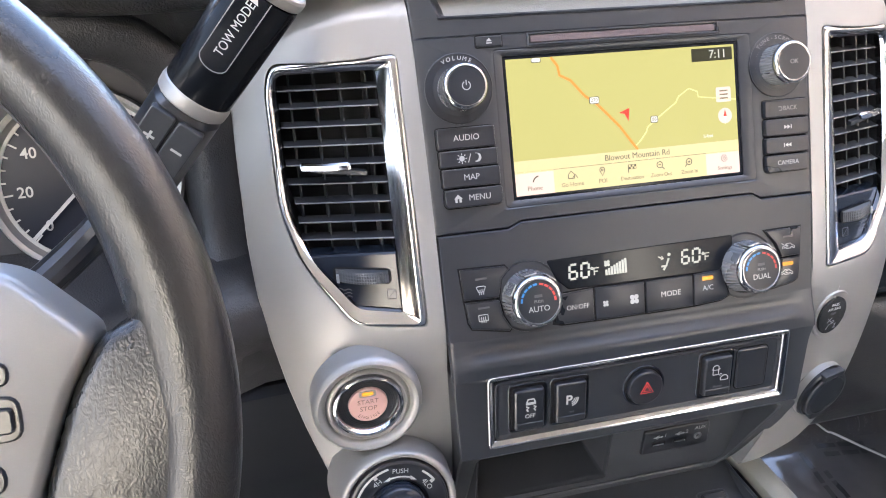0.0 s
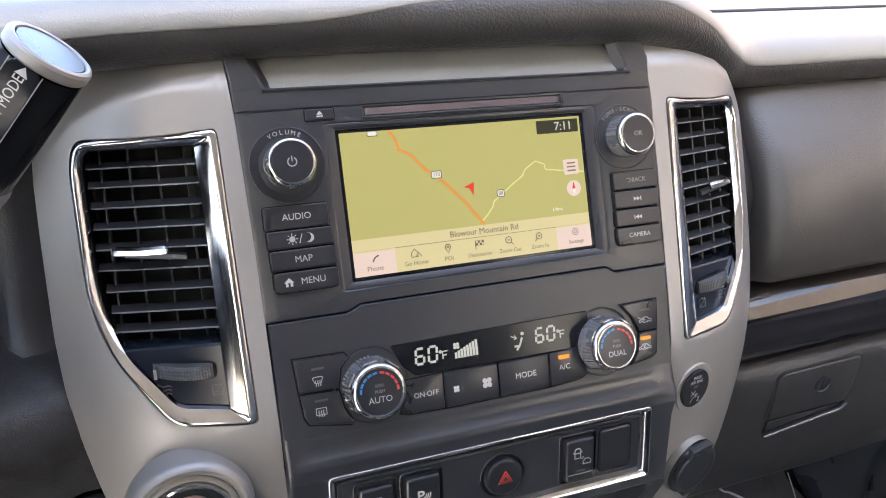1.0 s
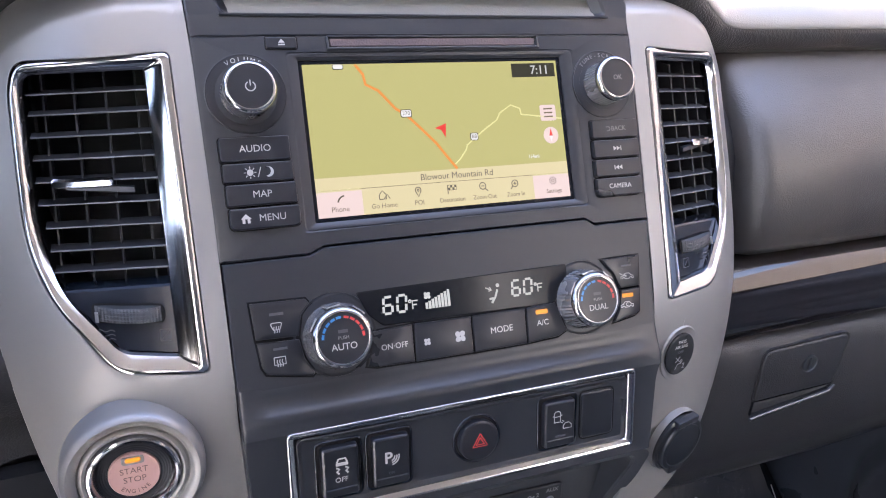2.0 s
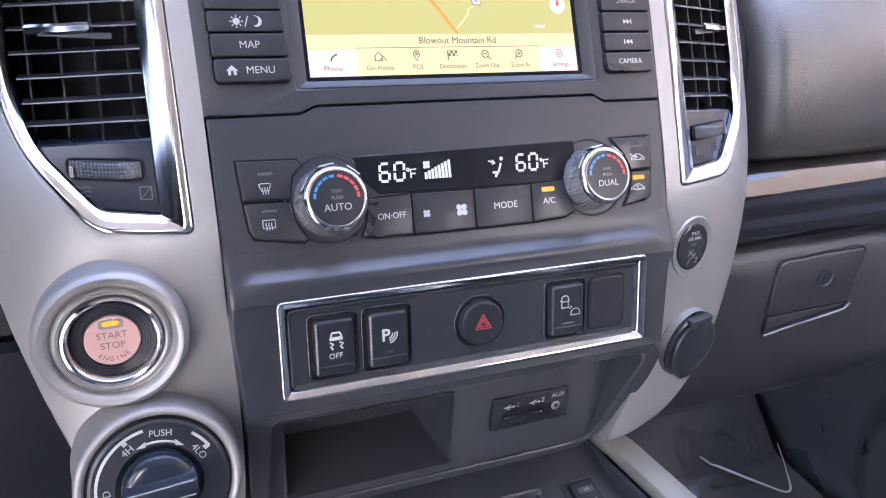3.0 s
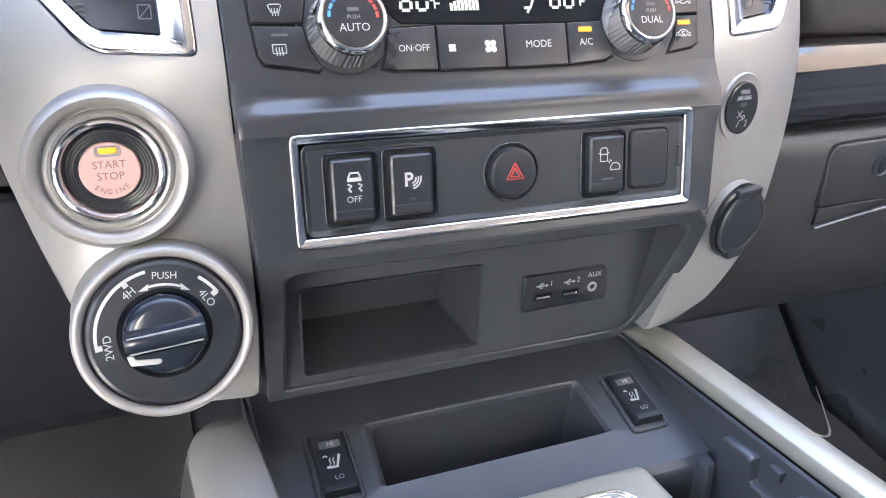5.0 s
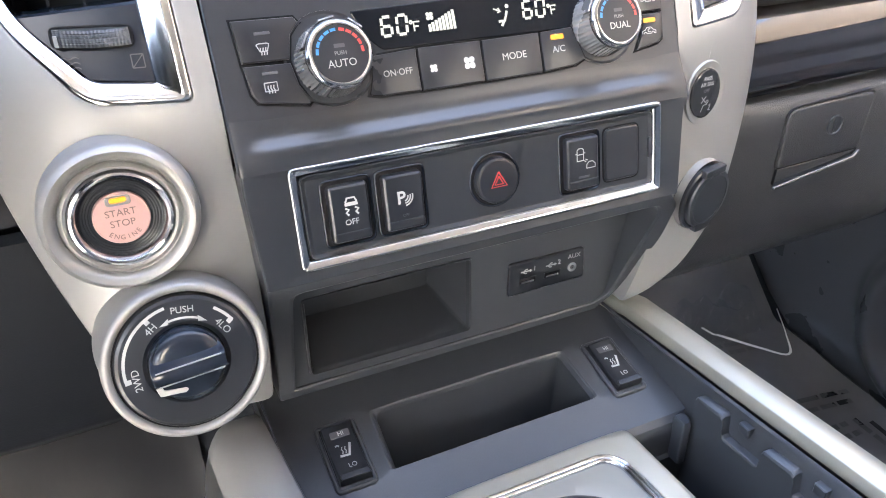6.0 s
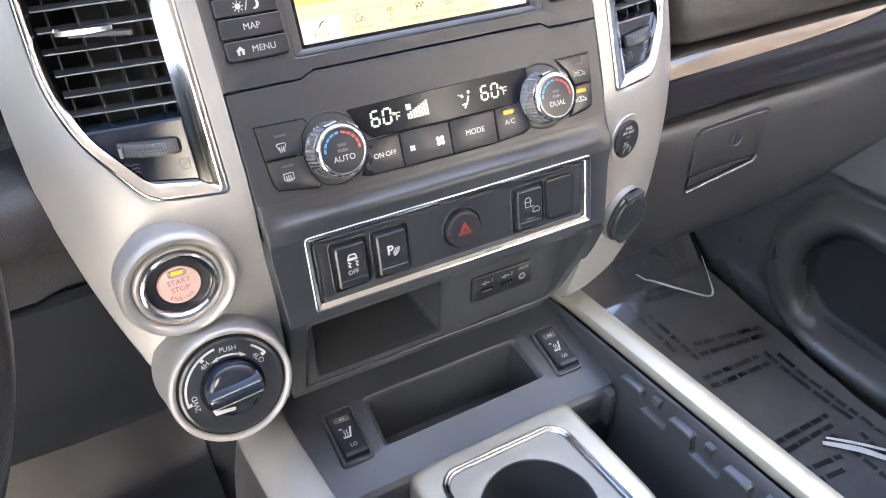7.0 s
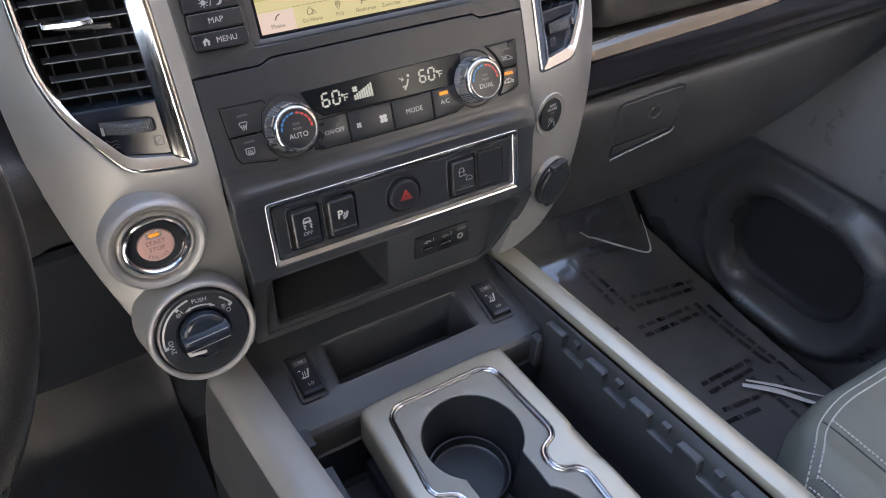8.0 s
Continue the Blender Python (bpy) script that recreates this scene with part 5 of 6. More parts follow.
# ---- storage pocket and sockets under the switches ----
def storage():
    t = thing("storage_panel", (0, 0.02, 0.43), "dark grey lower panel with an open storage pocket", "storage panel")
    outer = rounded([(-127, 525), (122, 525), (134, 512), (134, 482), (112, 436), (100, 426), (-124, 426)], [2, 3, 4, 10, 10, 2, 2], 4)
    hole = rounded([(-114, 516), (118, 516), (121, 505), (108, 437), (98, 432), (-114, 432)], [6, 6, 6, 8, 3, 2], 4)
    o, h = ring_loops(ccw(outer), ccw(hole), (0, 475), 100)
    def front(z):
        k = min(1, max(0, (525 - z) / 95))
        return -9.0 + 33 * k ** 0.9
    Q = lambda lp, y: [(x / 1000, (front(z) + y) / 1000, z / 1000) for x, z in lp]
    B = lambda lp, y: [(x / 1000, y / 1000, z / 1000) for x, z in lp]
    part("surround", loft([Q(o, 30), Q(o, 0.8), Q(lerp2(o, h, 0.1), 0), Q(lerp2(o, h, 0.85), 0.2), Q(h, 1.2), B(h, 26)]), DECK, t)
    pk = ccw(rect(-103, 438.5, 2.2, 491.5, 3))
    o, p = ring_loops(ccw(hole), pk, (-50, 465), 90)
    part("back_face", loft([B(o, 26), B(lerp2(o, p, 0.94), 26), B(p, 27), B(lerp2(p, [(-50, 465)] * len(p), 0.02), 30)]), DECK, t)
    q = lerp2(p, [(-50, 465)] * len(p), 0.02)
    q2 = lerp2(p, [(-50, 468)] * len(p), 0.10)
    part("pocket", loft([B(q, 29), B(q2, 82)], True, False, True), DECK, t, "open dark pocket")
    part("pocket_rim", loft([B(lerp2(p, [(-50, 465)] * len(p), -0.025), 26.2), B(lerp2(p, [(-50, 465)] * len(p), -0.02), 24.8), B(lerp2(p, [(-50, 465)] * len(p), -0.004), 24.8), B(p, 27)]), DECK, t)
    u = thing("usb_panel", (0.057, 0.026, 0.467), "small black panel with two USB ports and an AUX socket", "socket panel")
    fp = rounded([(29, -14), (87, -13), (85.6, 9.6), (29.4, 10.2)], 2.0)
    part("plate", solid(fp, [(0, -2), (0, 1.6), (0.6, 2.2), (1.2, 2.4)], FN), BUTTON, u)
    for k, uu in enumerate((36.5, 55.0)):
        part("usb_port", solid(rect(uu, -6.4, uu + 12.6, -1.6, 0.4), [(0, 2.3), (0, 2.75), (0.6, 2.75)], FN, cap1=False), BUTTON, u)
        part("port_tongue", slab(rect(uu + 0.6, -5.8, uu + 12.0, -2.2), 0.8, 2.5, 0.05, FN), GAP, u)
        part("contact_strip", slab(rect(uu + 1.6, -5.7, uu + 11.0, -4.5), 0.8, 2.7, 0.1, FN), METAL, u)
        part("icon", strokes([[(uu + 1, 3.0), (uu + 8, 3.0)], [(uu + 3, 3.0), (uu + 4.6, 4.4), (uu + 6, 4.4)], [(uu + 2.4, 3.0), (uu + 4, 1.6), (uu + 5.4, 1.6)], [(uu + 7.6, 3.8), (uu + 8.8, 3.0), (uu + 7.6, 2.2)]], 0.75, FN, 2.6), WHITE, u)
        lettering(str(k + 1), 3.6, FN, uu + 11.2, 3.6, 2.45, WHITE, u)
    lettering("AUX", 3.4, FN, 77.6, 5.4, 2.45, WHITE, u)
    part("aux_socket", lathe([(3.3, 2.2), (3.3, 2.9), (2.8, 3.1), (1.7, 2.9), (1.5, 1.0)], FN, 76.4, -2.8, 28), METAL, u)
    part("aux_hole", lathe([(1.7, 1.4), (1.6, 1.5)], FN, 76.4, -2.8, 20), GAP, u)


storage()


# ---- start button, drive dial, airbag lamp, power outlet ----
def start_button():
    m = flat_frame((-0.184, 0.0105, 0.572), 6.0)
    t = thing("start_button", (-0.184, 0.012, 0.572), "round pink engine start button in silver and chrome rings", "start button")
    part("outer_ring", lathe([(34.8, -10), (34.8, 1), (34.5, 5), (33.4, 8.0), (31.4, 9.4), (29.4, 9.0), (27.8, 7.4), (26.9, 5.2), (26.2, 5.0), (25.6, 6.2), (24.2, 6.9), (22.9, 6.4), (22.2, 3.0)], m, n=96, cap1=False), SILVER, t, sharp=45)
    part("chrome_ring", lathe([(22.6, 4), (22.4, 7.2), (21.8, 8.3), (20.7, 8.8), (19.6, 8.4), (18.6, 7.0), (18.0, 5.6), (17.6, 4.6), (17.4, 3)], m, n=80, cap1=False), CHROME, t)
    prof = [(17.9, 4.6)]
    for k in range(4):
        prof += [(17.6 - 1.2 * k, 4.5), (17.2 - 1.2 * k, 4.36)]
    part("black_ring", lathe(prof + [(12.6, 4.4), (12.4, 3)], m, n=80, cap1=False), BUTTON, t, "black ring", sharp=15)
    b = part("button", lathe([(12.3, 2), (12.3, 5.2), (11.8, 5.9), (6, 6.3)], m, n=64), PINK, t, "translucent pink button")
    part("lamp_window", solid(rounded([(-5.6, 6.2), (5.6, 6.2), (5.2, 10.6), (-5.2, 10.6)], [2.6, 2.6, 1.2, 1.2]), [(0, 4), (0, 6.3), (0.3, 6.5)], m), GREYPRINT, b)
    part("lamp", slab(rect(-3.6, 7.6, 3.6, 10.0, 1.1), 6.2, 6.8, 0.2, m), AMBER, b)
    lettering("START", 3.3, m, 0, 2.7, 6.3, DARKPRINT, b)
    lettering("STOP", 3.3, m, 0, -2.3, 6.3, DARKPRINT, b)
    for i, ch in enumerate("ENGINE"):
        a = -90 + (i - 2.5) * 16
        lettering(ch, 2.3, m, 9.3 * math.cos(radians(a)), 9.3 * math.sin(radians(a)) + 0.2, 6.15, DARKPRINT, b, turn=a + 90)


start_button()


def drive_dial():
    m = flat_frame((-0.1708, -0.0195, 0.5045), 18.0)
    t = thing("drive_mode_dial", (-0.171, 0.0, 0.50), "black four-wheel-drive selector dial in a satin silver ring", "selector dial")
    part("housing", lathe([(42, -42), (40.6, -30), (39.6, -18), (38.9, -8), (38.6, -3.4), (38.2, -1.0), (37.4, 0.5), (36.2, 1.1), (35.0, 0.7), (34.0, -0.6), (33.4, -2.0)], m, n=96, cap1=False), SILVER, t, "satin silver ring", sharp=50)
    part("groove", lathe([(33.8, -1.2), (33.2, -2.2), (32.4, -1.2)], m, n=80, cap1=False), VOID, t)
    f = part("dial_face", lathe([(33.0, -3), (32.6, -1.0), (32.0, 0.2), (30.5, 1.0), (20, 1.2), (18.6, 0.0), (17.4, -1)], m, n=96), BUTTON, t)
    k = part("knob", lathe([(18.0, -1), (17.8, 3.5), (17.2, 6.8), (15.6, 8.8), (12.5, 9.8), (6, 10.2)], m, n=64), GLOSSPLATE, t, "glossy black turn knob", sharp=40)
    gm = m @ Matrix.Rotation(radians(4), 4, "Z")
    lp = []
    for v, w, e in ((-8.6, 7.0, 15.0), (-6.0, 9.6, 16.4), (-4.2, 13.4, 17.0), (-3.4, 14.9, 16.9), (-2.4, 15.5, 16.4), (0, 15.6, 16.4), (2.2, 15.4, 16.2), (3.2, 14.7, 16.6), (4.0, 13.2, 16.8), (6.0, 9.4, 16.2), (8.4, 7.0, 15.0)):
        lp.append([gm @ Vector((u / 1000, v / 1000, w / 1000 - 0.0015 * (abs(u) / 17) ** 4)) for u in (-e, -e * 0.92, -e * 0.7, -e * 0.3, e * 0.3, e * 0.7, e * 0.92, e)] + [gm @ Vector((u / 1000, v / 1000, 0.004)) for u in (e, -e)])
    g = part("grip", loft(lp, True, True, True), GLOSSPLATE, k, "glossy black grip bar", sharp=40)
    # grey beads stand in for the highlights along the glossy grip's edges
    for v, w in ((-3.5, 14.75), (3.2, 14.6)):
        part("edge_glint", sweep([gm @ Vector((u / 1000, v / 1000, (w - 0.0015 * (abs(u) / 17) ** 4) / 1000)) for u in (-15, -8, 0, 8, 15)], [(0.0004 * math.cos(a), 0.0004 * math.sin(a)) for a in (0, 1.05, 2.1, 3.14, 4.2, 5.2)], up=(0, -1, 0)), GREYPRINT, g)
    part("pointer", solid(rounded([(-17.0, -3.6), (-15.8, -9.4), (-4.4, -11.0), (-3.0, -9.9), (-3.6, -8.6), (-13.4, -7.2), (-14.8, -3.8)], 0.7), [(0, 6.5), (0, 9.9), (0.3, 10.2)], gm), WHITE, k, "white pointer mark")
    W = 1.35
    m = m @ Matrix.Rotation(radians(-6), 4, "Z")
    part("range_mark", join(strokes([arc(0, 0, 28.3, 194, 106, 30)], 1.4, m, W), strokes([arc(0, 0, 27.3, 194, 189, 3), arc(0, 0, 27.1, 129, 124, 3)], 2.6, m, W)), WHITE, f, "white range mark")
    part("range_mark", join(strokes([arc(0, 0, 28.2, 60, 38, 8)], 1.4, m, W), strokes([arc(0, 0, 27.0, 42, 37, 3)], 2.6, m, W)), WHITE, f, "white range mark")
    head = lambda a, q: slab(ccw([(21.6 * math.cos(radians(a)), 21.6 * math.sin(radians(a)) - 1.4), (21.6 * math.cos(radians(a)), 21.6 * math.sin(radians(a)) + 1.4),
                                  (21.5 * math.cos(radians(a + q)), 21.5 * math.sin(radians(a + q)))]), W - 0.2, W, 0.01, m)
    part("push_arrows", join(strokes([arc(0, 0, 21.6, 108, 72, 12)], 1.0, m, W), head(108, 12), head(72, -12)), WHITE, f)
    lettering("PUSH", 3.2, m, 0, 25.4, W - 0.1, WHITE, f)
    for txt, a, r in (("2WD", 193, 23.6), ("4H", 129, 23.0), ("4LO", 40, 23.0)):
        lettering(txt, 3.5, m, r * math.cos(radians(a)), r * math.sin(radians(a)), W - 0.15, WHITE, f, turn=a - 90 if a < 170 else 98)


drive_dial()


def airbag_lamp():
    m = flat_frame((0.157, 0.0130, 0.5765), 2.0) @ Matrix.Rotation(radians(8), 4, "Y")
    t = thing("airbag_indicator", (0.157, 0.016, 0.576), "oval black passenger airbag lamp set in the silver trim", "indicator lamp")
    part("dish", lathe([(17.4, -1.2), (16.8, 0.1), (15.2, -0.2), (12.6, -1.4)], m, n=56, cap1=False, squash=1.18), SILVER, t)
    f = part("lens", lathe([(13.0, -2), (12.8, 0.2), (12.0, 0.6), (6, 0.8)], m, n=56, squash=1.2), SMOKED, t, "smoked lens")
    lettering("PASS", 2.5, m, 0, 9.4, 0.8, WHITE, f)
    lettering("AIR BAG", 2.5, m, 0, 5.9, 0.8, WHITE, f, wide=0.9)
    lettering("OFF", 2.2, m, 0, 1.8, 0.8, FAINT, f)
    part("icon", strokes([[(-4, -1.5), (0, -5.5)], [(-4, -5.5), (0, -1.5)], [(-3.6, -11), (-1.6, -7), (1.6, -6.8)], arc(1.4, -5.2, 1.0, 0, 360, 8), [(3, -8), (4.6, -7.2), (4.4, -9), (3, -10.8), (5, -10.8)]], 0.6, m, 1.0), GREYPRINT, f)


airbag_lamp()


def power_outlet():
    m = flat_frame((0.1655, 0.0085, 0.5065), -4.0) @ Matrix.Rotation(radians(12), 4, "Y")
    t = thing("power_outlet", (0.165, 0.012, 0.506), "power outlet with a round dark rubber cap", "power outlet")
    part("recess_ring", lathe([(23.4, -6), (23.1, -0.9), (22.5, -1.1), (21.8, -3)], m, n=56, cap1=False, squash=1.08), SILVER, t)
    part("socket_body", lathe([(22.2, -8), (21.6, 1.0), (20.4, 2.0), (19.6, 0.6)], m, -1.2, 0, n=56, squash=1.05), BUTTON, t)
    c = part("cap", lathe([(20.2, 0.5), (20.4, 3.2), (19.6, 4.4), (17.0, 5.0), (16.4, 4.6), (8, 4.8)], m, 1.2, -0.5, n=56, squash=1.04), BLACK, t, "dark grey rubber cap")
    part("hinge", slab(rect(-9.5, 16.8, 11.5, 22.4, 1.2), 0, 5.2, 0.9, m), BLACK, c)
    part("hinge_slot", slab(rect(-2.6, 16.6, 4.6, 19.6, 0.5), 4.4, 5.5, 0.3, m), VOID, c)
    part("pull_tab", slab(rounded([(-7, -24.4), (7.5, -24.4), (9, -17), (-8.5, -17)], 2.4), 0.5, 4.8, 1.0, m), BLACK, c)


power_outlet()


# ---- centre console ----
def deck_z(y):
    return 0.398 + 0.25 * (y - 0.02)


def heat_switch(u):
    """Rocker in a raised rim on the sloping console deck."""
    a = math.atan(0.25)
    m = Matrix.Translation((u, -0.001, deck_z(-0.001) + 0.0005)) @ Matrix.Rotation(a, 4, "X")
    t = thing("seat_heater_switch", (u, -0.001, deck_z(-0.001)), "black seat heater rocker switch in a raised rim", "switch", "seat heater switches")
    part("rim", solid(rect(-13.2, -24.4, 13.2, 24.0, 4.2), [(0, -4), (0, 0.6), (0.5, 1.5), (1.4, 2.1), (2.4, 2.0), (3.0, 0.6)], m, cap1=False), DECK, t)
    part("well", solid(rect(-10.4, -21.2, 10.4, 21, 2.4), [(0, 0.6), (0.5, 0.8)], m), VOID, t)
    up = lambda v: 4.4 + 0.0035 * v * v - 0.05 * v
    lp = []
    for u, d in ((-9.6, 1.0), (-9.3, 0.4), (-8.6, 0.0), (8.6, 0.0), (9.3, 0.4), (9.6, 1.0)):
        sec = [(-19.8, 0.0), (-19.8, 3.8 - d)] + [(v, up(v) - 0.15 - d) for v in (-19.3 + 38.4 * k / 14 for k in range(15))] + [(19.5, 3.4 - d), (19.5, 0.0)]
        lp.append([m @ Vector((u / 1000, v / 1000, w / 1000)) for v, w in sec])
    r = part("rocker", loft(lp, True, True, True), BUTTON, t, sharp=50)
    part("lamp_window", slab(rect(-5.6, 10.2, 6.6, 15.0, 0.8), up(12) - 0.6, up(12) + 0.15, 0.1, m), FAINT, r)
    lettering("HI", 3.0, m, 1.0, 12.6, up(12) + 0.25, WHITE, r)
    lettering("LO", 3.0, m, 1.0, -10.6, up(-10.6) + 0.25, WHITE, r)
    w = up(1) + 0.25
    part("icon", join(strokes([[(-4.0, -2.6), (1.6, -3.0), (4.2, 4.8)]], 1.5, m, w), strokes([[(-2.2 + 2 * k, -1.6), (-1.4 + 2 * k, 0.2), (-2.0 + 2 * k, 1.6), (-1.2 + 2 * k, 3.2)] for k in range(2)], 0.6, m, w), strokes([[(-5, 4.6), (-3.6, 5.2), (-2.6, 4.2)]], 1.0, m, w)), WHITE, r)
    part("lower_lip", slab(rect(-8.8, -19.4, 8.8, -15.4, 1.4), up(-18) - 1.2, up(-18) + 0.7, 0.5, m), BUTTON, r)


def console():
    t = thing("centre_console", (0, -0.2, -0.05), "dark grey centre console with silver side rails", "console")
    # sloping deck with an open bin, ring of quads round the hole
    outer = [(-128, -47), (128, -47), (131, 60), (-131, 60)]
    hole = rounded([(-71, -19.5), (75, -18.5), (72, 22.5), (-69, 22.5)], 3, 4)
    o, h = ring_loops(ccw(outer), ccw(hole), (2, 2), 100)
    D = lambda lp, dz=0.0: [(x / 1000, y / 1000, deck_z(y / 1000) + dz / 1000) for x, y in lp]
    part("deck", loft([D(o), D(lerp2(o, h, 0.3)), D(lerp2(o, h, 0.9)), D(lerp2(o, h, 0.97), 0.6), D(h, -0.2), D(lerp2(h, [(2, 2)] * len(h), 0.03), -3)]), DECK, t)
    floor_lp = [(x * 0.93, 6 + (y - 2) * 0.80) for x, y in h]
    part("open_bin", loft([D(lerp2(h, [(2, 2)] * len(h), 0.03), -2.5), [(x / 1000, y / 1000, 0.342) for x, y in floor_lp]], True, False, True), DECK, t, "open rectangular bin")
    part("bin_grille", join(*[box((-0.055 + 0.0052 * k), (-0.0525 + 0.0052 * k), -0.008, 0.002, 0.342, 0.3435) for k in range(22)]), ASH, t)
    # rolled front lip of the deck
    lp = []
    for x in (-0.126, -0.06, 0.0, 0.06, 0.126):
        lp.append([(x, y, z) for y, z in ((-0.046, deck_z(-0.046)), (-0.0485, 0.3795), (-0.0505, 0.3775), (-0.0518, 0.3745), (-0.0522, 0.370), (-0.0522, 0.352), (-0.0545, 0.350), (-0.0545, 0.30))])
    part("deck_lip", loft(lp, False), DECK, t)
    # deep well under the cup holder
    part("well", join(box(-0.130, 0.138, -0.62, -0.056, 0.285, 0.29), box(-0.134, -0.130, -0.62, -0.05, 0.285, 0.405), box(-0.13, 0.138, -0.63, -0.62, 0.285, 0.40)), VOID, t)
    # right inner wall with its stepped sill
    def wall():
        ys = [0.055, 0.03] + [0.005 - 0.025 * k for k in range(26)]
        lp = []
        for y in ys:
            f = max(0, min(1, (0.03 - y) / 0.33))
            xi = 0.128 + 0.026 * f
            k = 1.0 if y < -0.05 else 0.0
            lp.append([(x, y, z) for x, z in ((0.1245 + 0.0164 * f, 0.29), (0.1258 + 0.0164 * f, 0.398), (0.1272 + 0.0175 * f, 0.4045), (xi - 0.0042, 0.4085), (xi - 0.0026, 0.4100), (xi - 0.0012, 0.4085), (xi - 0.0008, 0.395))])
        part("inner_wall", loft(lp, False), DECK, t, sharp=40)
        # silver rail and its flank
        lp = []
        for y in [0.062, 0.056, 0.045] + ys[1:]:
            f = max(0, min(1, (0.03 - y) / 0.33))
            xi, wd = 0.1305 + 0.026 * f, 0.020
            e = max(0, (y - 0.03) / 0.032)
            zt = 0.4175 - 0.012 * e * e
            xi -= 0.012 * e * e
            lp.append([(x, y, z) for x, z in ((xi, zt - 0.010), (xi, zt - 0.0009), (xi + 0.0009, zt), (xi + wd * 0.5, zt + 0.0004), (xi + wd - 0.0012, zt), (xi + wd + 0.0010, zt - 0.0022), (xi + wd + 0.006, zt - 0.016))])
        part("side_rail", loft(lp, False), CHAMPAGNE, t, "champagne silver rail", sharp=50)
        lp = []
        for y in [0.062, 0.045] + ys[1:]:
            f = max(0, min(1, (0.03 - y) / 0.33))
            x0 = 0.1305 + 0.026 * f + 0.026
            zt = 0.4175 - 0.016
            e = max(0, (y - 0.03) / 0.032)
            x0 -= 0.012 * e * e
            zt -= 0.012 * e * e
            lp.append([(x, y, z) for x, z in ((x0 - 0.002, zt + 0.001), (x0 + 0.010, zt - 0.03), (x0 + 0.022, zt - 0.075), (x0 + 0.028, 0.26), (x0 + 0.03, -0.07))])
        part("side_panel", loft(lp, False), DECK, t, sharp=50)
    wall()

    def left_side():
        ys = [0.062, 0.059, 0.054, 0.048, 0.041, 0.033] + [0.022 - 0.026 * k for k in range(25)]
        inner, rail, side, low = [], [], [], []
        for y in ys:
            b = 0.1335 + 0.083 * max(-0.25, min(0.03, y))
            e = max(0.0, (y - 0.012) / 0.050)
            zt = 0.4175 - 0.034 * e ** 2.4
            g = 1 - 0.30 * e ** 2
            inner.append([(-(b - q), y, z) for q, z in ((0.0065, 0.29), (0.0048, 0.398), (0.0035, 0.4045), (0.002, 0.4085), (0.001, 0.41), (0.0006, 0.4085), (0.0004, 0.395))])
            sec = ((0.0, -0.010), (0.0, -0.0009), (0.0009, 0.0), (0.010, 0.0005), (0.019, 0.0), (0.024, -0.0013), (0.0285, -0.0045), (0.032, -0.0095), (0.035, -0.016))
            rail.append([(-(b + q * g), y, zt + h) for q, h in sec])
            side.append([(-(b + q * g), y, zt + h) for q, h in ((0.0345, -0.0155), (0.038, -0.026), (0.042, -0.045), (0.046, -0.075), (0.050, -0.115))])
            low.append([(-(b + 0.0495 * g), y, zt - 0.112), (-(b + 0.053 * g), y, 0.20), (-(b + 0.056), y, -0.07)])
        part("inner_wall", loft(inner, False), DECK, t, sharp=40)
        part("side_rail", loft(rail, False), SILVER, t, "champagne silver rail", sharp=50)
        part("side_panel", loft(side, False), SATIN, t, "satin silver side panel", sharp=50)
        part("lower_side_panel", loft(low, False), KNEE, t, "smooth dark console side", sharp=50)
    left_side()
    # proud ledge with a notched top, a square peg in each notch
    wx = lambda y: 0.1258 + 0.0164 * max(0, min(1, (0.03 - y) / 0.33))
    top = []
    for k in range(9):
        y = -0.057 - 0.0538 * k
        top += [(y, 0.3995), (y - 0.0012, 0.4010), (y - 0.0205, 0.4020), (y - 0.0228, 0.4008), (y - 0.0238, 0.3975), (y - 0.0242, 0.3915), (y - 0.0252, 0.3882), (y - 0.0270, 0.3868), (y - 0.0450, 0.3868), (y - 0.0505, 0.3866), (y - 0.0524, 0.3872), (y - 0.0533, 0.3890)]
    yl = top[-1][0]
    ring = top + [(yl, 0.291), (-0.057, 0.291)]
    led = lambda off, dz: [(wx(q) - off, q, z - (dz if z > 0.3 else 0)) for q, z in ring]
    part("notched_ledge", loft([led(-0.003, 0), led(0.0044, 0), led(0.0054, 0.0005), led(0.0062, 0.0018)], True, True, True), DECK, t, "notched inner ledge", sharp=28)
    for k in range(6):
        y = -0.0484 - 0.0545 * k
        x = wx(y - 0.045) + 0.001
        part("peg", loft([[(x + 0.002, q, z) for q, z in ((y - 0.049, 0.3975), (y - 0.041, 0.3975), (y - 0.041, 0.4040), (y - 0.049, 0.4040))],
                          [(x - 0.0035, q, z) for q, z in ((y - 0.049, 0.3975), (y - 0.041, 0.3975), (y - 0.041, 0.4040), (y - 0.049, 0.4040))],
                          [(x - 0.0042, q, z) for q, z in ((y - 0.0484, 0.3981), (y - 0.0416, 0.3981), (y - 0.0416, 0.4034), (y - 0.0484, 0.4034))]], True, False, True), DECK, t)
    part("clip", join(box(-0.1245, -0.1175, -0.078, -0.060, 0.385, 0.404), box(-0.1215, -0.1145, -0.150, -0.100, 0.385, 0.401)), DECK, t, "moulded plastic clip")
    hook = rounded([(113.5, -62), (120, -62), (123.5, -55), (121, -50), (113.5, -51)], 1.8, 3)
    part("corner_hook", solid(hook, [(0, 350), (0, 381.5), (0.4, 383.0), (1.3, 384.0)], Matrix.Identity(4)), DECK, t, sharp=40)


console()
heat_switch(-0.0945)
heat_switch(0.1005)


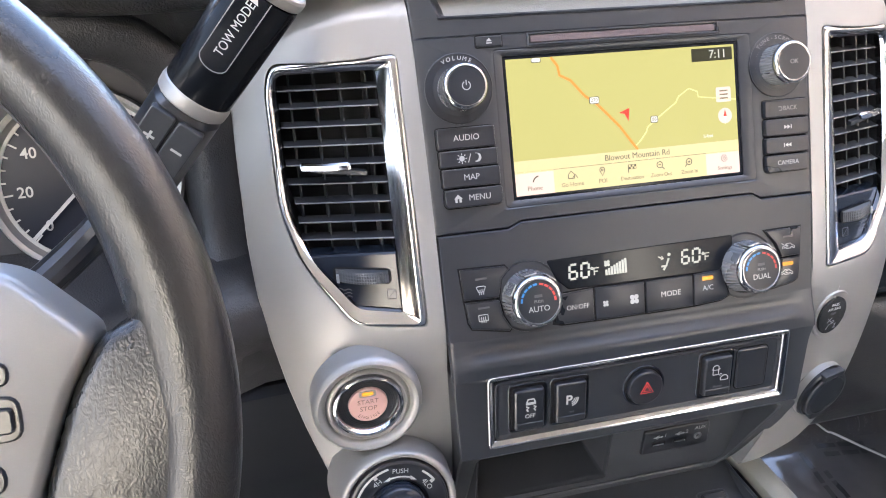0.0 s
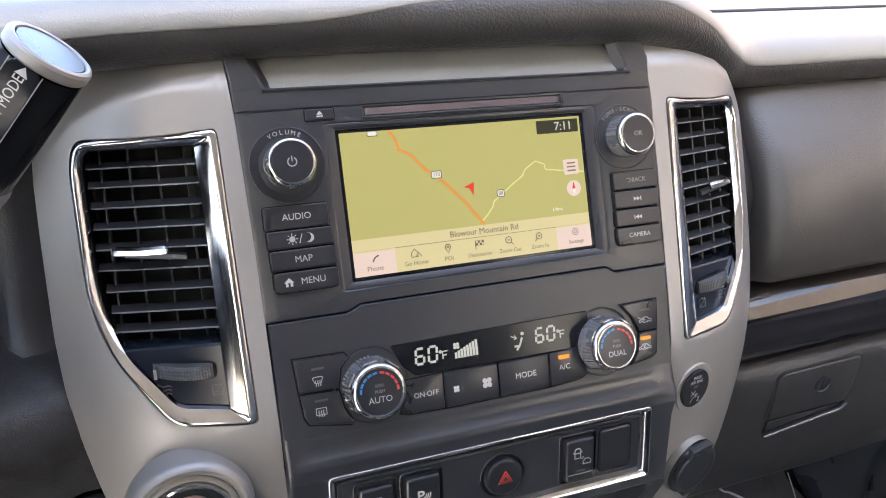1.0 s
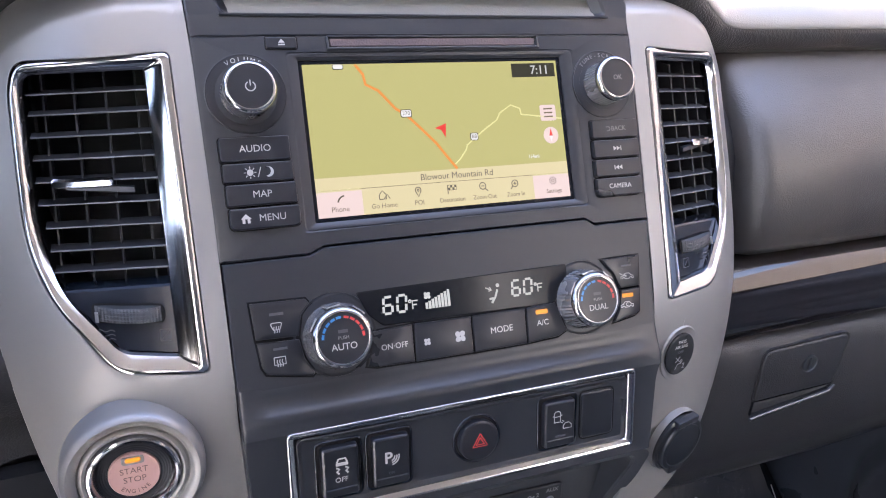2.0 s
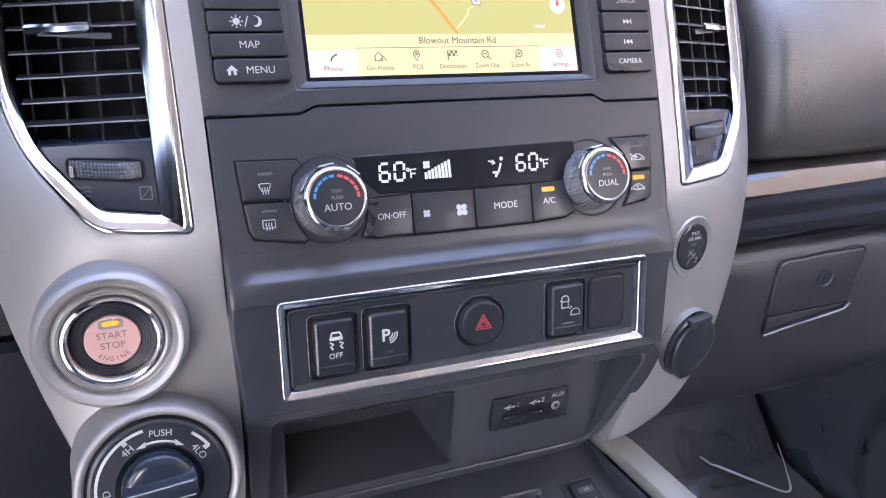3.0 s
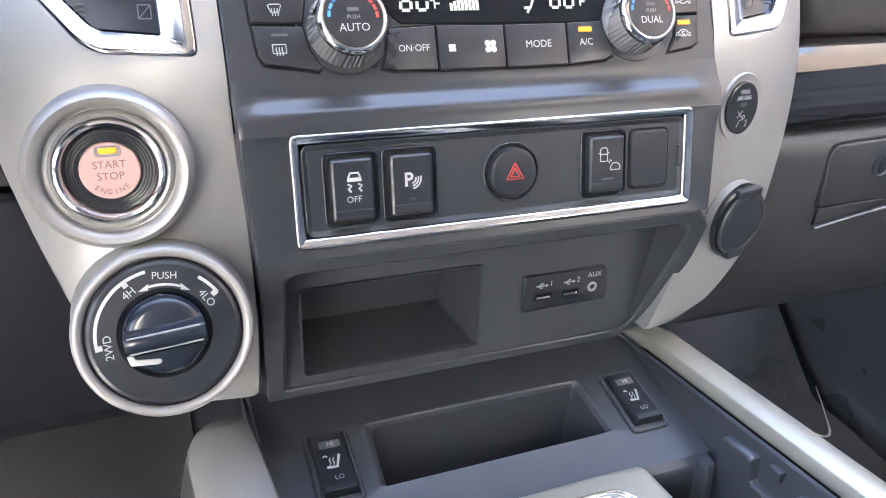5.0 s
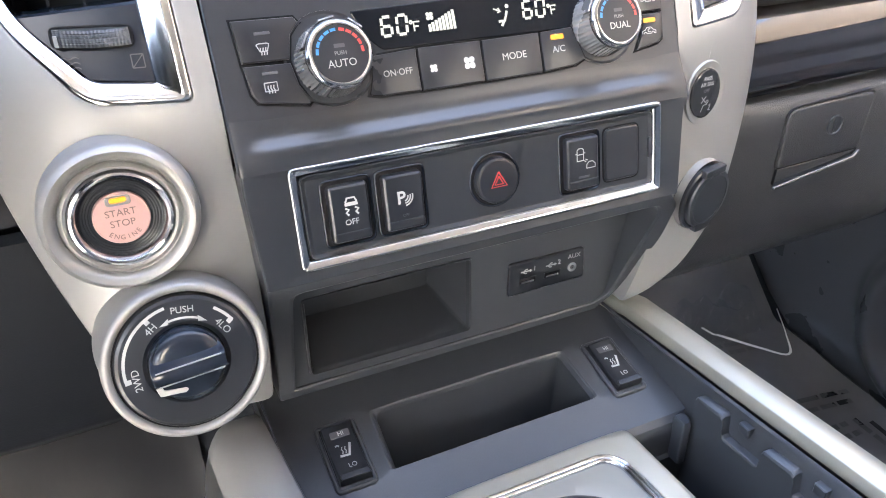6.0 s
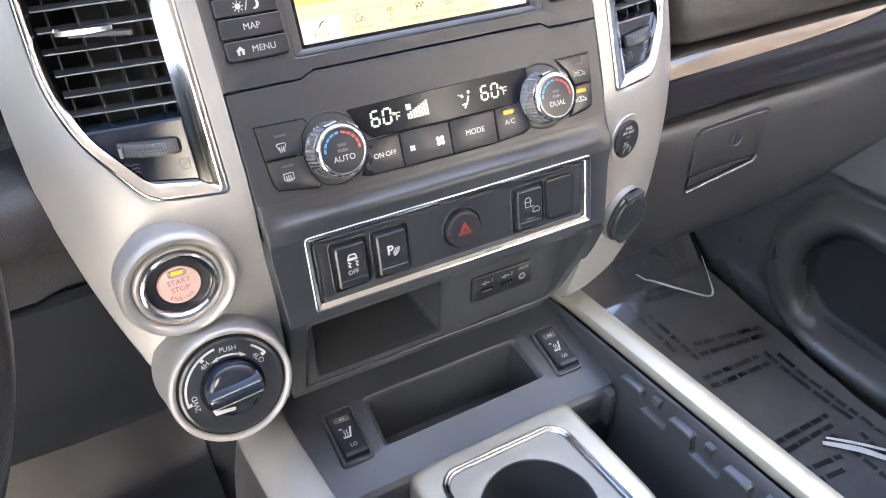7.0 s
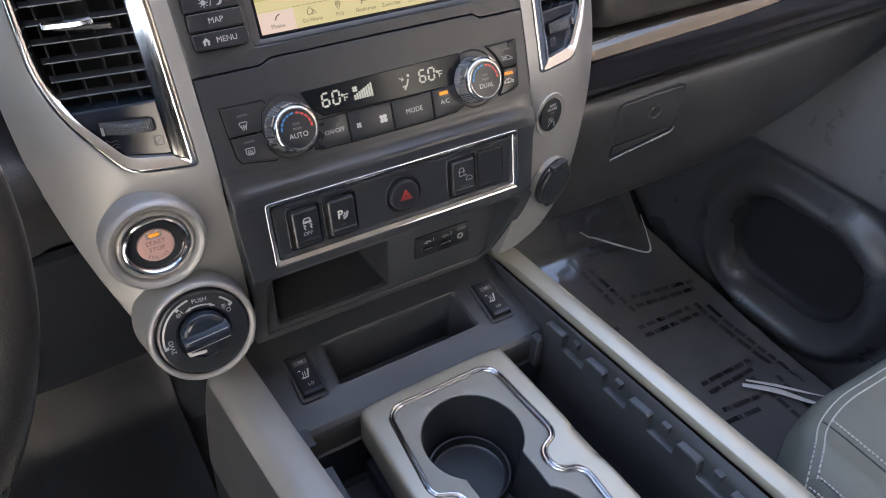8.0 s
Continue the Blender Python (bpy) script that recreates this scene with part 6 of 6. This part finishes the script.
def cup_holder():
    t = thing("cup_holder", (0.005, -0.17, 0.30), "champagne sliding cup holder with a chrome-edged opening", "cup holder")
    Z, C = 0.3865, (3.0, -172.0)
    outline = rounded([(-76, -345), (90, -345), (79.5, -45), (-69, -48)], [4, 4, 6, 11], 5)
    # chrome-edged opening: two wide bays joined by a waist
    bay = [(42.5, -171), (46, -162.5), (60, -157), (64.5, -148), (60, -72), (51, -61), (-40, -61), (-51, -71), (-58, -148), (-54, -157), (-40, -162.5), (-36.5, -171)]
    far = [(x, -344 - y) for x, y in bay[::-1]]
    op = rounded(bay[:-1] + far[:-1], [6, 6, 6, 8, 10, 9, 9, 10, 8, 6, 6, 6, 6, 6, 8, 10, 9, 9, 10, 8, 6, 6], 4)
    # two cups joined by a neck
    hole = arc(2.5, -120, 43, -51, 231, 44) + arc(2.5, -224, 43, 129, 411, 44)
    P = lambda lp, dz: [(x / 1000, y / 1000, Z + dz / 1000) for x, y in lp]
    o, h = ring_loops(ccw(outline), ccw(op), C, 200)
    part("top_plate", loft([P(o, -34), P(o, -10), P(lerp2(o, h, 0.03), -5.2), P(lerp2(o, h, 0.10), -2.0), P(lerp2(o, h, 0.22), -0.4), P(lerp2(o, h, 0.35), 0), P(lerp2(o, h, 0.97), 0.2), P(h, -1)]), CHAMPAGNE, t, sharp=45)
    oo = ccw(op)
    ed = [(0, -1.0), (0.5, 0.6), (1.2, 1.0), (2.0, 0.5), (2.4, 0.0), (2.9, 0.4), (3.8, 0.6), (4.8, 0.0), (5.4, -1.2), (5.6, -2.6)]
    part("chrome_edge", loft([P(inset(oo, d) if d else oo, w) for d, w in ed]), CHROME, t, sharp=40)
    dish = inset(oo, 5.2)
    a, b = ring_loops(ccw(dish), ccw(hole), C, 200)
    part("inner_plate", loft([P(a, -2.0), P(lerp2(a, b, 0.5), -2.0), P(lerp2(a, b, 0.95), -2.0), P(b, -2.6)]), CUPPLATE, t, "satin grey inner plate", sharp=40)
    hl = ccw(hole)
    part("cup_wall", loft([P(hl, -2.4), P(inset(hl, 0.8), -3.0), P(inset(hl, 1.2), -6), P(inset(hl, 3.6), -58), P(inset(hl, 5.0), -62)], True, False, True), BLACK, t, "deep dark double cup well", sharp=40)
    for cy in (-120, -224):
        part("cup_insert", lathe([(37.5, -61.8), (37.0, -53), (36.2, -51.6), (34.6, -51.8), (33.8, -54), (33.0, -60), (31, -61), (10, -61.4)], Matrix.Translation((0, 0, Z)), 2.5, cy, 64), BLACK, t, "ribbed rubber cup insert")
    part("underside", box(-0.066, 0.076, -0.325, -0.055, 0.30, 0.318), VOID, t)


cup_holder()


# ---- steering wheel, shift lever, gauges ----
WHEEL = flat_frame((-0.4423, -0.1273, 0.7190), 27.0)


def steering_wheel():
    t = thing("steering_wheel", (-0.4423, -0.12, 0.719), "worn black leather steering wheel with silver spoke trim", "steering wheel")
    R, n = 0.180, 120
    loops = []
    for i in range(n):
        a = 2 * math.pi * i / n
        grip = 1.0 + 0.18 * math.exp(-((math.degrees(a) - 8) / 14) ** 2) + 0.18 * math.exp(-((math.degrees(a) - 172) / 14) ** 2)
        lp = []
        for k in range(20):
            b = 2 * math.pi * k / 20
            rr = 0.0148 * (grip if math.cos(b) < 0.2 else 1.0)
            q = R + rr * math.cos(b)
            lp.append(WHEEL @ Vector((q * math.cos(a), q * math.sin(a), 0.0165 * math.sin(b))))
        loops.append(lp)
    loops.append(loops[0])
    part("rim", loft(loops), LEATHER, t, "creased black leather rim", sharp=80)
    # stitched seam round the inside of the rim
    seam = [WHEEL @ Vector((0.1665 * math.cos(2 * math.pi * i / 200), 0.1665 * math.sin(2 * math.pi * i / 200), 0.0065)) for i in range(200)]
    part("seam", sweep(seam, [(0.0007 * math.cos(q), 0.0007 * math.sin(q)) for q in (0, 1.57, 3.14, 4.71)], up=(0, -0.9, 0.45), closed_path=True), VOID, t)
    for s in (1, -1):
        # leather thumb rest running from the rim to the spoke
        top = [(181, 46), (166, 27), (152, 21.5), (141, 4)]
        bot = [(170, -92), (146, -86), (122, -66), (128, -30)]
        poly = ccw([(s * u, v) for u, v in top + bot[::-1]])
        poly = rounded(poly, 8, 4)
        part("thumb_rest", solid(poly, [(0, -12), (0, 6), (0.8, 9.5), (2.5, 11.8), (5, 13)], WHEEL), LEATHER, t, "creased leather thumb rest", sharp=70)
        spoke = ccw([(s * u, v) for u, v in ((152.5, 22), (140.5, 3), (128, -29), (120, -66), (62, -78), (40, -30), (60, 46), (110, 52), (129, 46))])
        sp = part("spoke_trim", solid(rounded(spoke, 6, 4), [(0, -12), (0, 10), (1, 14), (3, 16)], WHEEL), SILVER, t, "satin silver spoke trim", sharp=50)
        for u0, v0, u1, v1 in ((92, 10.5, 126, 18.5), (92, -7.5, 128, 7.5), (92, -24, 121, -14)):
            part("spoke_button", slab(rounded([(s * u0, v0), (s * u1, v0), (s * u1, v1), (s * u0, v1)], 5), 12, 17.4, 0.8, WHEEL), BUTTON, sp)
        part("rocker", slab(rect(*((104, -4.5) if s > 0 else (-126, -4.5)), *((126, 4.0) if s > 0 else (-104, 4.0)), 2), 17, 19.0, 0.8, WHEEL), BUTTON, sp)
    hub = rounded([(-70, -60), (70, -60), (78, 10), (52, 52), (-52, 52), (-78, 10)], 18, 5)
    part("hub", solid(hub, [(0, -30), (0, 16), (3, 24), (12, 29), (30, 32)], WHEEL), SOFT, t, "dark padded hub", sharp=60)


steering_wheel()


def column():
    t = thing("steering_column", (-0.44, 0.0, 0.62), "dark grey steering column shroud", "column")
    m = WHEEL @ Matrix.Translation((0, 0, 0))
    poly = rounded([(-52, -62), (52, -62), (58, 0), (44, 34), (-44, 34), (-58, 0)], 16, 5)
    part("shroud", solid(poly, [(10, -32), (3, -38), (0, -46), (0, -230)], m), BLACK, t, sharp=50)
    part("stalk", sweep(smooth_path([m @ Vector((0.05, -0.005, -0.07)), m @ Vector((0.10, 0.0, -0.075)), m @ Vector((0.135, -0.02, -0.07))], 6), [(0.008 * math.cos(2 * math.pi * k / 12), 0.008 * math.sin(2 * math.pi * k / 12)) for k in range(12)]), BUTTON, t)


column()

TIP, COLLAR = Vector((-0.2142, 0.036, 0.8212)), Vector((-0.2568, 0.0435, 0.7674))


def shift_lever():
    t = thing("shift_lever", (-0.36, -0.01, 0.64), "black column shift lever with silver end cap and TOW MODE button", "shift lever")
    ax = (TIP - COLLAR).normalized()
    ref = Vector((0.06, -0.92, 0.30))
    side = ref.cross(ax).normalized()
    out = ax.cross(side).normalized()
    m = Matrix((( side.x, out.x, ax.x, COLLAR.x), (side.y, out.y, ax.y, COLLAR.y), (side.z, out.z, ax.z, COLLAR.z), (0, 0, 0, 1)))
    L = (TIP - COLLAR).length * 1000
    part("barrel", lathe([(17.6, 0), (18.2, 2), (18.2, L - 8), (17.8, L - 6)], m, n=56, cap1=False), DARKGLASS, t, "glossy black barrel")
    cap = part("end_cap", lathe([(18.0, L - 5), (18.6, L - 4), (18.7, L - 0.4), (18.0, L + 1.0), (16.8, L + 1.5), (15.6, L + 1.1), (15.3, L + 0.2)], m, n=56, cap1=False), SILVER, t, "satin silver end cap")
    part("cap_inset", lathe([(15.4, L - 0.2), (15.1, L + 0.2), (14.6, L + 0.7), (5, L + 0.9)], m, n=40), RIBBED, cap)
    # flat button plate along the barrel, facing the driver
    bm_ = m @ Matrix.Rotation(radians(-6), 4, "Z") @ Matrix.Translation((0, 0.0165, 0)) @ Matrix(((0, 1, 0, 0), (0, 0, 1, 0), (1, 0, 0, 0), (0, 0, 0, 1)))
    plate = part("tow_mode_button", slab(rect(20, -7.6, L - 5, 7.6, 4.5), -3, 2.1, 0.8, bm_), DARKGLASS, t, "long glossy black button")
    part("button_outline", strokes([[(L - 5, -7.4), (25, -7.4)] + [(25 + 5 * math.cos(radians(a)), 7.4 * math.sin(radians(a))) for a in range(-100, -265, -20)] + [(25, 7.4), (L - 5, 7.4)]], 0.5, bm_, 2.25), GREYPRINT, plate, "thin pale outline")
    lettering("TOW MODE", 4.8, bm_, L * 0.635, 0, 2.15, WHITE, plate, wide=0.82)
    part("arrow_mark", slab([(L - 9.6, -2.8), (L - 9.6, 2.8), (L - 5.4, 0)], 2.0, 2.3, 0.02, bm_), WHITE, plate)
    # collar and lower grip with plus and minus keys
    part("collar", lathe([(17.6, -7), (18.8, -6), (19.0, -2), (18.6, 0.6), (17.8, 1.6)], m, n=56, cap1=False), SILVER, t, "satin silver collar")
    low = rounded([(-17, -17), (17, -17), (19, 4), (13, 18), (-13, 18), (-19, 4)], 6, 4)
    part("lower_grip", solid([(u, v) for u, v in low], [(3, -64), (0, -56), (0, -10), (2, -7)], m), BUTTON, t, "black lower grip")
    km = m @ Matrix.Translation((0, 0.0178, -0.026)) @ Matrix(((-1, 0, 0, 0), (0, 0, 1, 0), (0, 1, 0, 0), (0, 0, 0, 1)))
    for u, ch in ((-7.5, "+"), (7.5, "-")):
        k = part("shift_key", slab(rect(u - 6.8, -15, u + 6.8, 15, 2), -2, 3.2, 0.9, km), BLACK, t)
        part("mark", strokes([[(u - 3, 0), (u + 3, 0)]] + ([[(u, -3), (u, 3)]] if ch == "+" else []), 1.3, km, 3.4), WHITE, k)
    shaft = smooth_path([COLLAR - ax * 0.055, COLLAR - ax * 0.11 + Vector((-0.005, 0.005, -0.002)), Vector((-0.40, 0.0, 0.645))], 6)
    part("shaft", sweep(shaft, [(0.010 * math.cos(2 * math.pi * k / 14), 0.010 * math.sin(2 * math.pi * k / 14)) for k in range(14)], up=(0, 1, 0)), BUTTON, t)


shift_lever()


def gauges():
    t = thing("instrument_cluster", (-0.40, 0.16, 0.62), "dark instrument cluster with a pale-ringed speedometer", "gauge cluster")
    m = flat_frame((-0.342, 0.147, 0.6776), 22.0)
    part("mask", solid(rounded([(-190, -75), (70, -75), (78, 0), (60, 78), (-180, 78)], 16, 4), [(0, -30), (0, -3), (2, -2)], m), VOID, t)
    m = m @ Matrix.Scale(1.12, 4)
    f = part("dial_face", lathe([(51, -2), (49, -0.5), (44, 0.2)], m, n=72), GAUGE, t, "dark blue speedometer face")
    part("dial_ring", lathe([(54, -2), (54.5, 4), (53, 7), (50.5, 6), (48.8, 1.5), (48, 0)], m, n=80, cap1=False), SILVER, t, "silver dial ring")
    part("scale_band", lathe([(49.6, 0.3), (49.2, 0.7), (46.6, 0.7), (46.2, 0.3)], m, n=72, cap1=False), WHITE, f, "pale scale band")
    for k in range(8):
        a = 225 - 270 * k / 7
        lettering(str(20 * k), 6.4, m, 34.5 * math.cos(radians(a)), 34.5 * math.sin(radians(a)), 0.5, WHITE, f, bold=0.12)
    part("ticks", join(*[strokes([[(r0 * math.cos(radians(a)), r0 * math.sin(radians(a))), (47.5 * math.cos(radians(a)), 47.5 * math.sin(radians(a)))]], 1.0, m, 0.95)
                         for k in range(29) for a in (225 - 270 * k / 28,) for r0 in ((41 if k % 4 == 0 else 43.5),)]), WHITE, f)
    part("needle", strokes([[(-4, -4), (-33, -31)]], 2.0, m, 4), WHITE, f, "white needle")
    part("needle_hub", lathe([(9, 1), (8.6, 6), (6, 7)], m, n=32), BUTTON, f)
    part("warning_mark", slab(rect(-18, -42, -11, -36, 1), 0, 0.8, 0.1, m), RED, f)
    part("hood", sweep(smooth_path([(-0.62, 0.11, 0.80), (-0.45, 0.10, 0.80), (-0.33, 0.108, 0.788), (-0.285, 0.115, 0.765), (-0.272, 0.12, 0.73)], 8),
                       [(0.012 * math.cos(2 * math.pi * k / 12), 0.016 * math.sin(2 * math.pi * k / 12)) for k in range(12)]), SOFT, t, sharp=60)


gauges()


# ---- floor coverings and the passenger seat ----
def mat_z(y):
    z = -0.072 + (0.10 * (y - 0.05) if y > 0.05 else 0)
    if y > 0.40:
        z += 0.9 * (y - 0.40)
    return z


def floor_mat(x0, x1, label, bars):
    t = thing("floor_mat", ((x0 + x1) / 2, 0.1, -0.08), label, "floor mat", "front floor mats")
    rng = random.Random(5 if bars else 6)
    nx, ny = 60, 90
    vs, fs = [], []
    for i in range(nx + 1):
        for j in range(ny + 1):
            x, y = x0 + (x1 - x0) * i / nx, -0.45 + 1.0 * j / ny
            e = min(x - x0, x1 - x)
            n1 = noise.noise(Vector((x * 9, y * 9, 3.0 if bars else 7.0)))
            n2 = abs(noise.noise(Vector((x * 22 + y * 9, y * 16 - x * 8, 1.0))))
            z = mat_z(y) + 0.004 * n1 + 0.006 * max(0, 0.22 - n2) + 0.006 * math.exp(-e / 0.02)
            vs.append((x, y, z))
    for i in range(nx):
        for j in range(ny):
            a = i * (ny + 1) + j
            fs.append((a, a + ny + 1, a + ny + 2, a + 1))
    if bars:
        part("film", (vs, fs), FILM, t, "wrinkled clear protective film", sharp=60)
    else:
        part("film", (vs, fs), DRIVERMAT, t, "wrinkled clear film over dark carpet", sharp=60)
    if not bars:
        return
    # lines of unreadable print along the film, in two directions
    def bar(cx, cy, ln, wd, ang):
        d, q = Vector((math.cos(ang), math.sin(ang))), Vector((-math.sin(ang), math.cos(ang)))
        n = 6
        rows = []
        for k in range(n + 1):
            c = Vector((cx, cy)) + d * ln * (k / n - 0.5)
            row = []
            for s in (-0.5, 0.5):
                p = c + q * wd * s
                n1 = noise.noise(Vector((p.x * 9, p.y * 9, 3.0)))
                n2 = abs(noise.noise(Vector((p.x * 22 + p.y * 9, p.y * 16 - p.x * 8, 1.0))))
                row.append((p.x, p.y, mat_z(p.y) + 0.004 * n1 + 0.006 * max(0, 0.22 - n2) + 0.0022))
            rows.append(row)
        return loft(rows, False)
    for x0_, y0_, x1_, y1_ in ((0.616, 0.369, 0.711, 0.360), (0.612, 0.386, 0.700, 0.378), (0.622, 0.250, 0.758, 0.228), (0.617, 0.229, 0.747, 0.211), (0.585, 0.187, 0.705, 0.182), (0.584, 0.168, 0.712, 0.163),
                               (0.596, 0.340, 0.606, 0.221), (0.578, 0.380, 0.580, 0.240), (0.721, 0.184, 0.740, 0.010), (0.740, 0.170, 0.758, -0.040), (0.597, 0.043, 0.713, 0.043), (0.596, 0.024, 0.702, 0.026),
                               (0.588, -0.013, 0.667, -0.022), (0.576, -0.033, 0.649, -0.041), (0.685, 0.014, 0.685, -0.099), (0.726, -0.006, 0.712, -0.096), (0.46, 0.20, 0.56, 0.205), (0.45, 0.05, 0.55, 0.05)):
        a0, a1 = Vector((x0_, y0_)), Vector((x1_, y1_))
        full, d = (a1 - a0).length, (a1 - a0).normalized()
        ang = math.atan2(d.y, d.x)
        pos, datas = 0.0, []
        while pos < full - 0.008:
            ln = min(rng.uniform(0.014, 0.036), full - pos)
            c = a0 + d * (pos + ln / 2)
            datas.append(bar(c.x, c.y, ln, 0.0085, ang))
            pos += ln + 0.005
        part("print_line", join(*datas), FILMPRINT, t, "faded dark print bars")


floor_mat(0.29, 0.778, "dark carpet mat under clear printed protective film", True)
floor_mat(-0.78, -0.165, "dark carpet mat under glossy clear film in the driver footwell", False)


def film_fold(pts, r, label):
    t = thing("film_fold", pts[0], label, "plastic film")
    part("fold", sweep(smooth_path(pts, 6), lambda k: [(r * (0.4 + 0.6 * math.sin(math.pi * min(1, k + 0.15))) * math.cos(2 * math.pi * q / 8), 0.22 * r * math.sin(2 * math.pi * q / 8)) for q in range(8)]), mat_film_edge, t)


# the glint of the folded film, painted as white on the creases
mat_film_edge = mat("film_crease_glint", (0.82, 0.82, 0.80), 0.22, bump=0.3, bump_scale=200)
film_fold([(0.655, 0.008, -0.066), (0.69, -0.03, -0.062), (0.72, -0.07, -0.064), (0.75, -0.10, -0.068)], 0.0058, "crease of clear film on the mat, white for its glint")
film_fold([(0.668, 0.012, -0.066), (0.70, -0.022, -0.063), (0.735, -0.058, -0.065), (0.765, -0.085, -0.068)], 0.0030, "thin crease of clear film on the mat, white for its glint")
film_fold([(0.625, 0.435, -0.012), (0.642, 0.405, -0.022), (0.66, 0.40, -0.030), (0.70, 0.355, -0.036), (0.735, 0.325, -0.040), (0.742, 0.345, -0.015), (0.738, 0.37, 0.02)], 0.0032, "folded edge of clear film under the dashboard, white for its glint")


def crumpled_film():
    t = thing("plastic_film", (0.66, 0.40, -0.02), "crumpled clear plastic film lifted under the dashboard", "plastic film")
    nx, nz = 40, 26
    vs, fs = [], []
    for i in range(nx + 1):
        for j in range(nz + 1):
            x, h = 0.585 + 0.16 * i / nx, j / nz
            n1 = noise.noise(Vector((x * 26, h * 3.1, 2.0)))
            n2 = abs(noise.noise(Vector((x * 60, h * 6.0, 5.0))))
            vs.append((x, 0.392 + 0.05 * h + 0.010 * n1 - 0.006 * n2, -0.036 + 0.085 * h * (0.75 + 0.5 * n1)))
    for i in range(nx):
        for j in range(nz):
            a = i * (nz + 1) + j
            fs.append((a, a + nz + 1, a + nz + 2, a + 1))
    part("sheet", (vs, fs), CLEARFILM, t, sharp=30)


crumpled_film()


def seat():
    t = thing("passenger_seat", (0.53, -0.45, -0.07), "grey vinyl passenger seat cushion with white stitching", "car seat")
    nx, ny = 36, 40
    vs, fs = [], []
    def top(u, v):
        """u across 0..1, v from the front edge 0..1 back."""
        x = 0.276 + 0.50 * u
        front = -0.186 - 0.070 * max(0, 1 - u / 0.34) ** 2 - 0.06 * max(0, (u - 0.7) / 0.3) ** 2
        y = front - 0.52 * v
        edge = min(u, 1 - u)
        bol = 0.03 * math.exp(-((edge - 0.10) / 0.07) ** 2)
        z = 0.275 + 0.8 * bol - 0.05 * math.exp(-edge / 0.012) - 0.05 * math.exp(-v / 0.016)
        return (x, y, z)
    for i in range(nx + 1):
        for j in range(ny + 1):
            vs.append(top(i / nx, (j / ny) ** 1.6))
    for i in range(nx):
        for j in range(ny):
            a = i * (ny + 1) + j
            fs.append((a, a + ny + 1, a + ny + 2, a + 1))
    # skirts down to the base
    rim = [i * (ny + 1) for i in range(nx + 1)] + [nx * (ny + 1) + j for j in range(1, ny + 1)] + [i * (ny + 1) + ny for i in range(nx - 1, -1, -1)] + [j for j in range(ny - 1, 0, -1)]
    k = len(vs)
    for r in rim:
        vs.append((vs[r][0] * 0.96 + 0.53 * 0.04, vs[r][1] * 0.97 - 0.475 * 0.03, 0.10))
    for i in range(len(rim)):
        j = (i + 1) % len(rim)
        fs.append((rim[i], rim[j], k + j, k + i))
    part("cushion", (vs, fs), SEAT, t, sharp=60)
    part("seat_base", box(0.33, 0.75, -0.70, -0.27, -0.085, 0.12), BLACK, t)
    # stitch lines: small pale stitches beside the seams
    def stitches(fn, n):
        datas = []
        for i in range(n):
            a, b = Vector(fn((i + 0.1) / n)), Vector(fn((i + 0.75) / n))
            d = (b - a).normalized()
            sd = d.cross(Vector((0, 0, 1))).normalized() * 0.0007
            up = Vector((0, 0, 0.0016))
            datas.append(([tuple(a + sd + up), tuple(b + sd + up), tuple(b - sd + up), tuple(a - sd + up), tuple(a + sd - up), tuple(b + sd - up), tuple(b - sd - up), tuple(a - sd - up)], [(0, 1, 2, 3), (0, 4, 5, 1), (2, 6, 7, 3), (1, 5, 6, 2), (0, 3, 7, 4)]))
        return join(*datas)
    part("stitching", stitches(lambda s: top(0.03 + 0.94 * s, 0.045), 110), THREAD, t, "white edge stitching")
    part("stitching", stitches(lambda s: top(0.035, 0.05 + 0.9 * s), 110), THREAD, t, "white edge stitching")
    part("stitching", stitches(lambda s: top(0.055, 0.065 + 0.9 * s), 110), THREAD, t, "white edge stitching")
    part("stitching", stitches(lambda s: top(0.05 + 0.9 * s, 0.062), 110), THREAD, t, "white edge stitching")
    part("stitching", stitches(lambda s: top(0.22, 0.06 + 0.9 * s), 100), THREAD, t, "white panel stitching")
    part("seam", sweep([top(0.2, 0.05 + 0.9 * k / 30) for k in range(31)], [(0.0016 * math.cos(q), 0.0016 * math.sin(q)) for q in (0, 1.57, 3.14, 4.71)]), VOID, t)


seat()
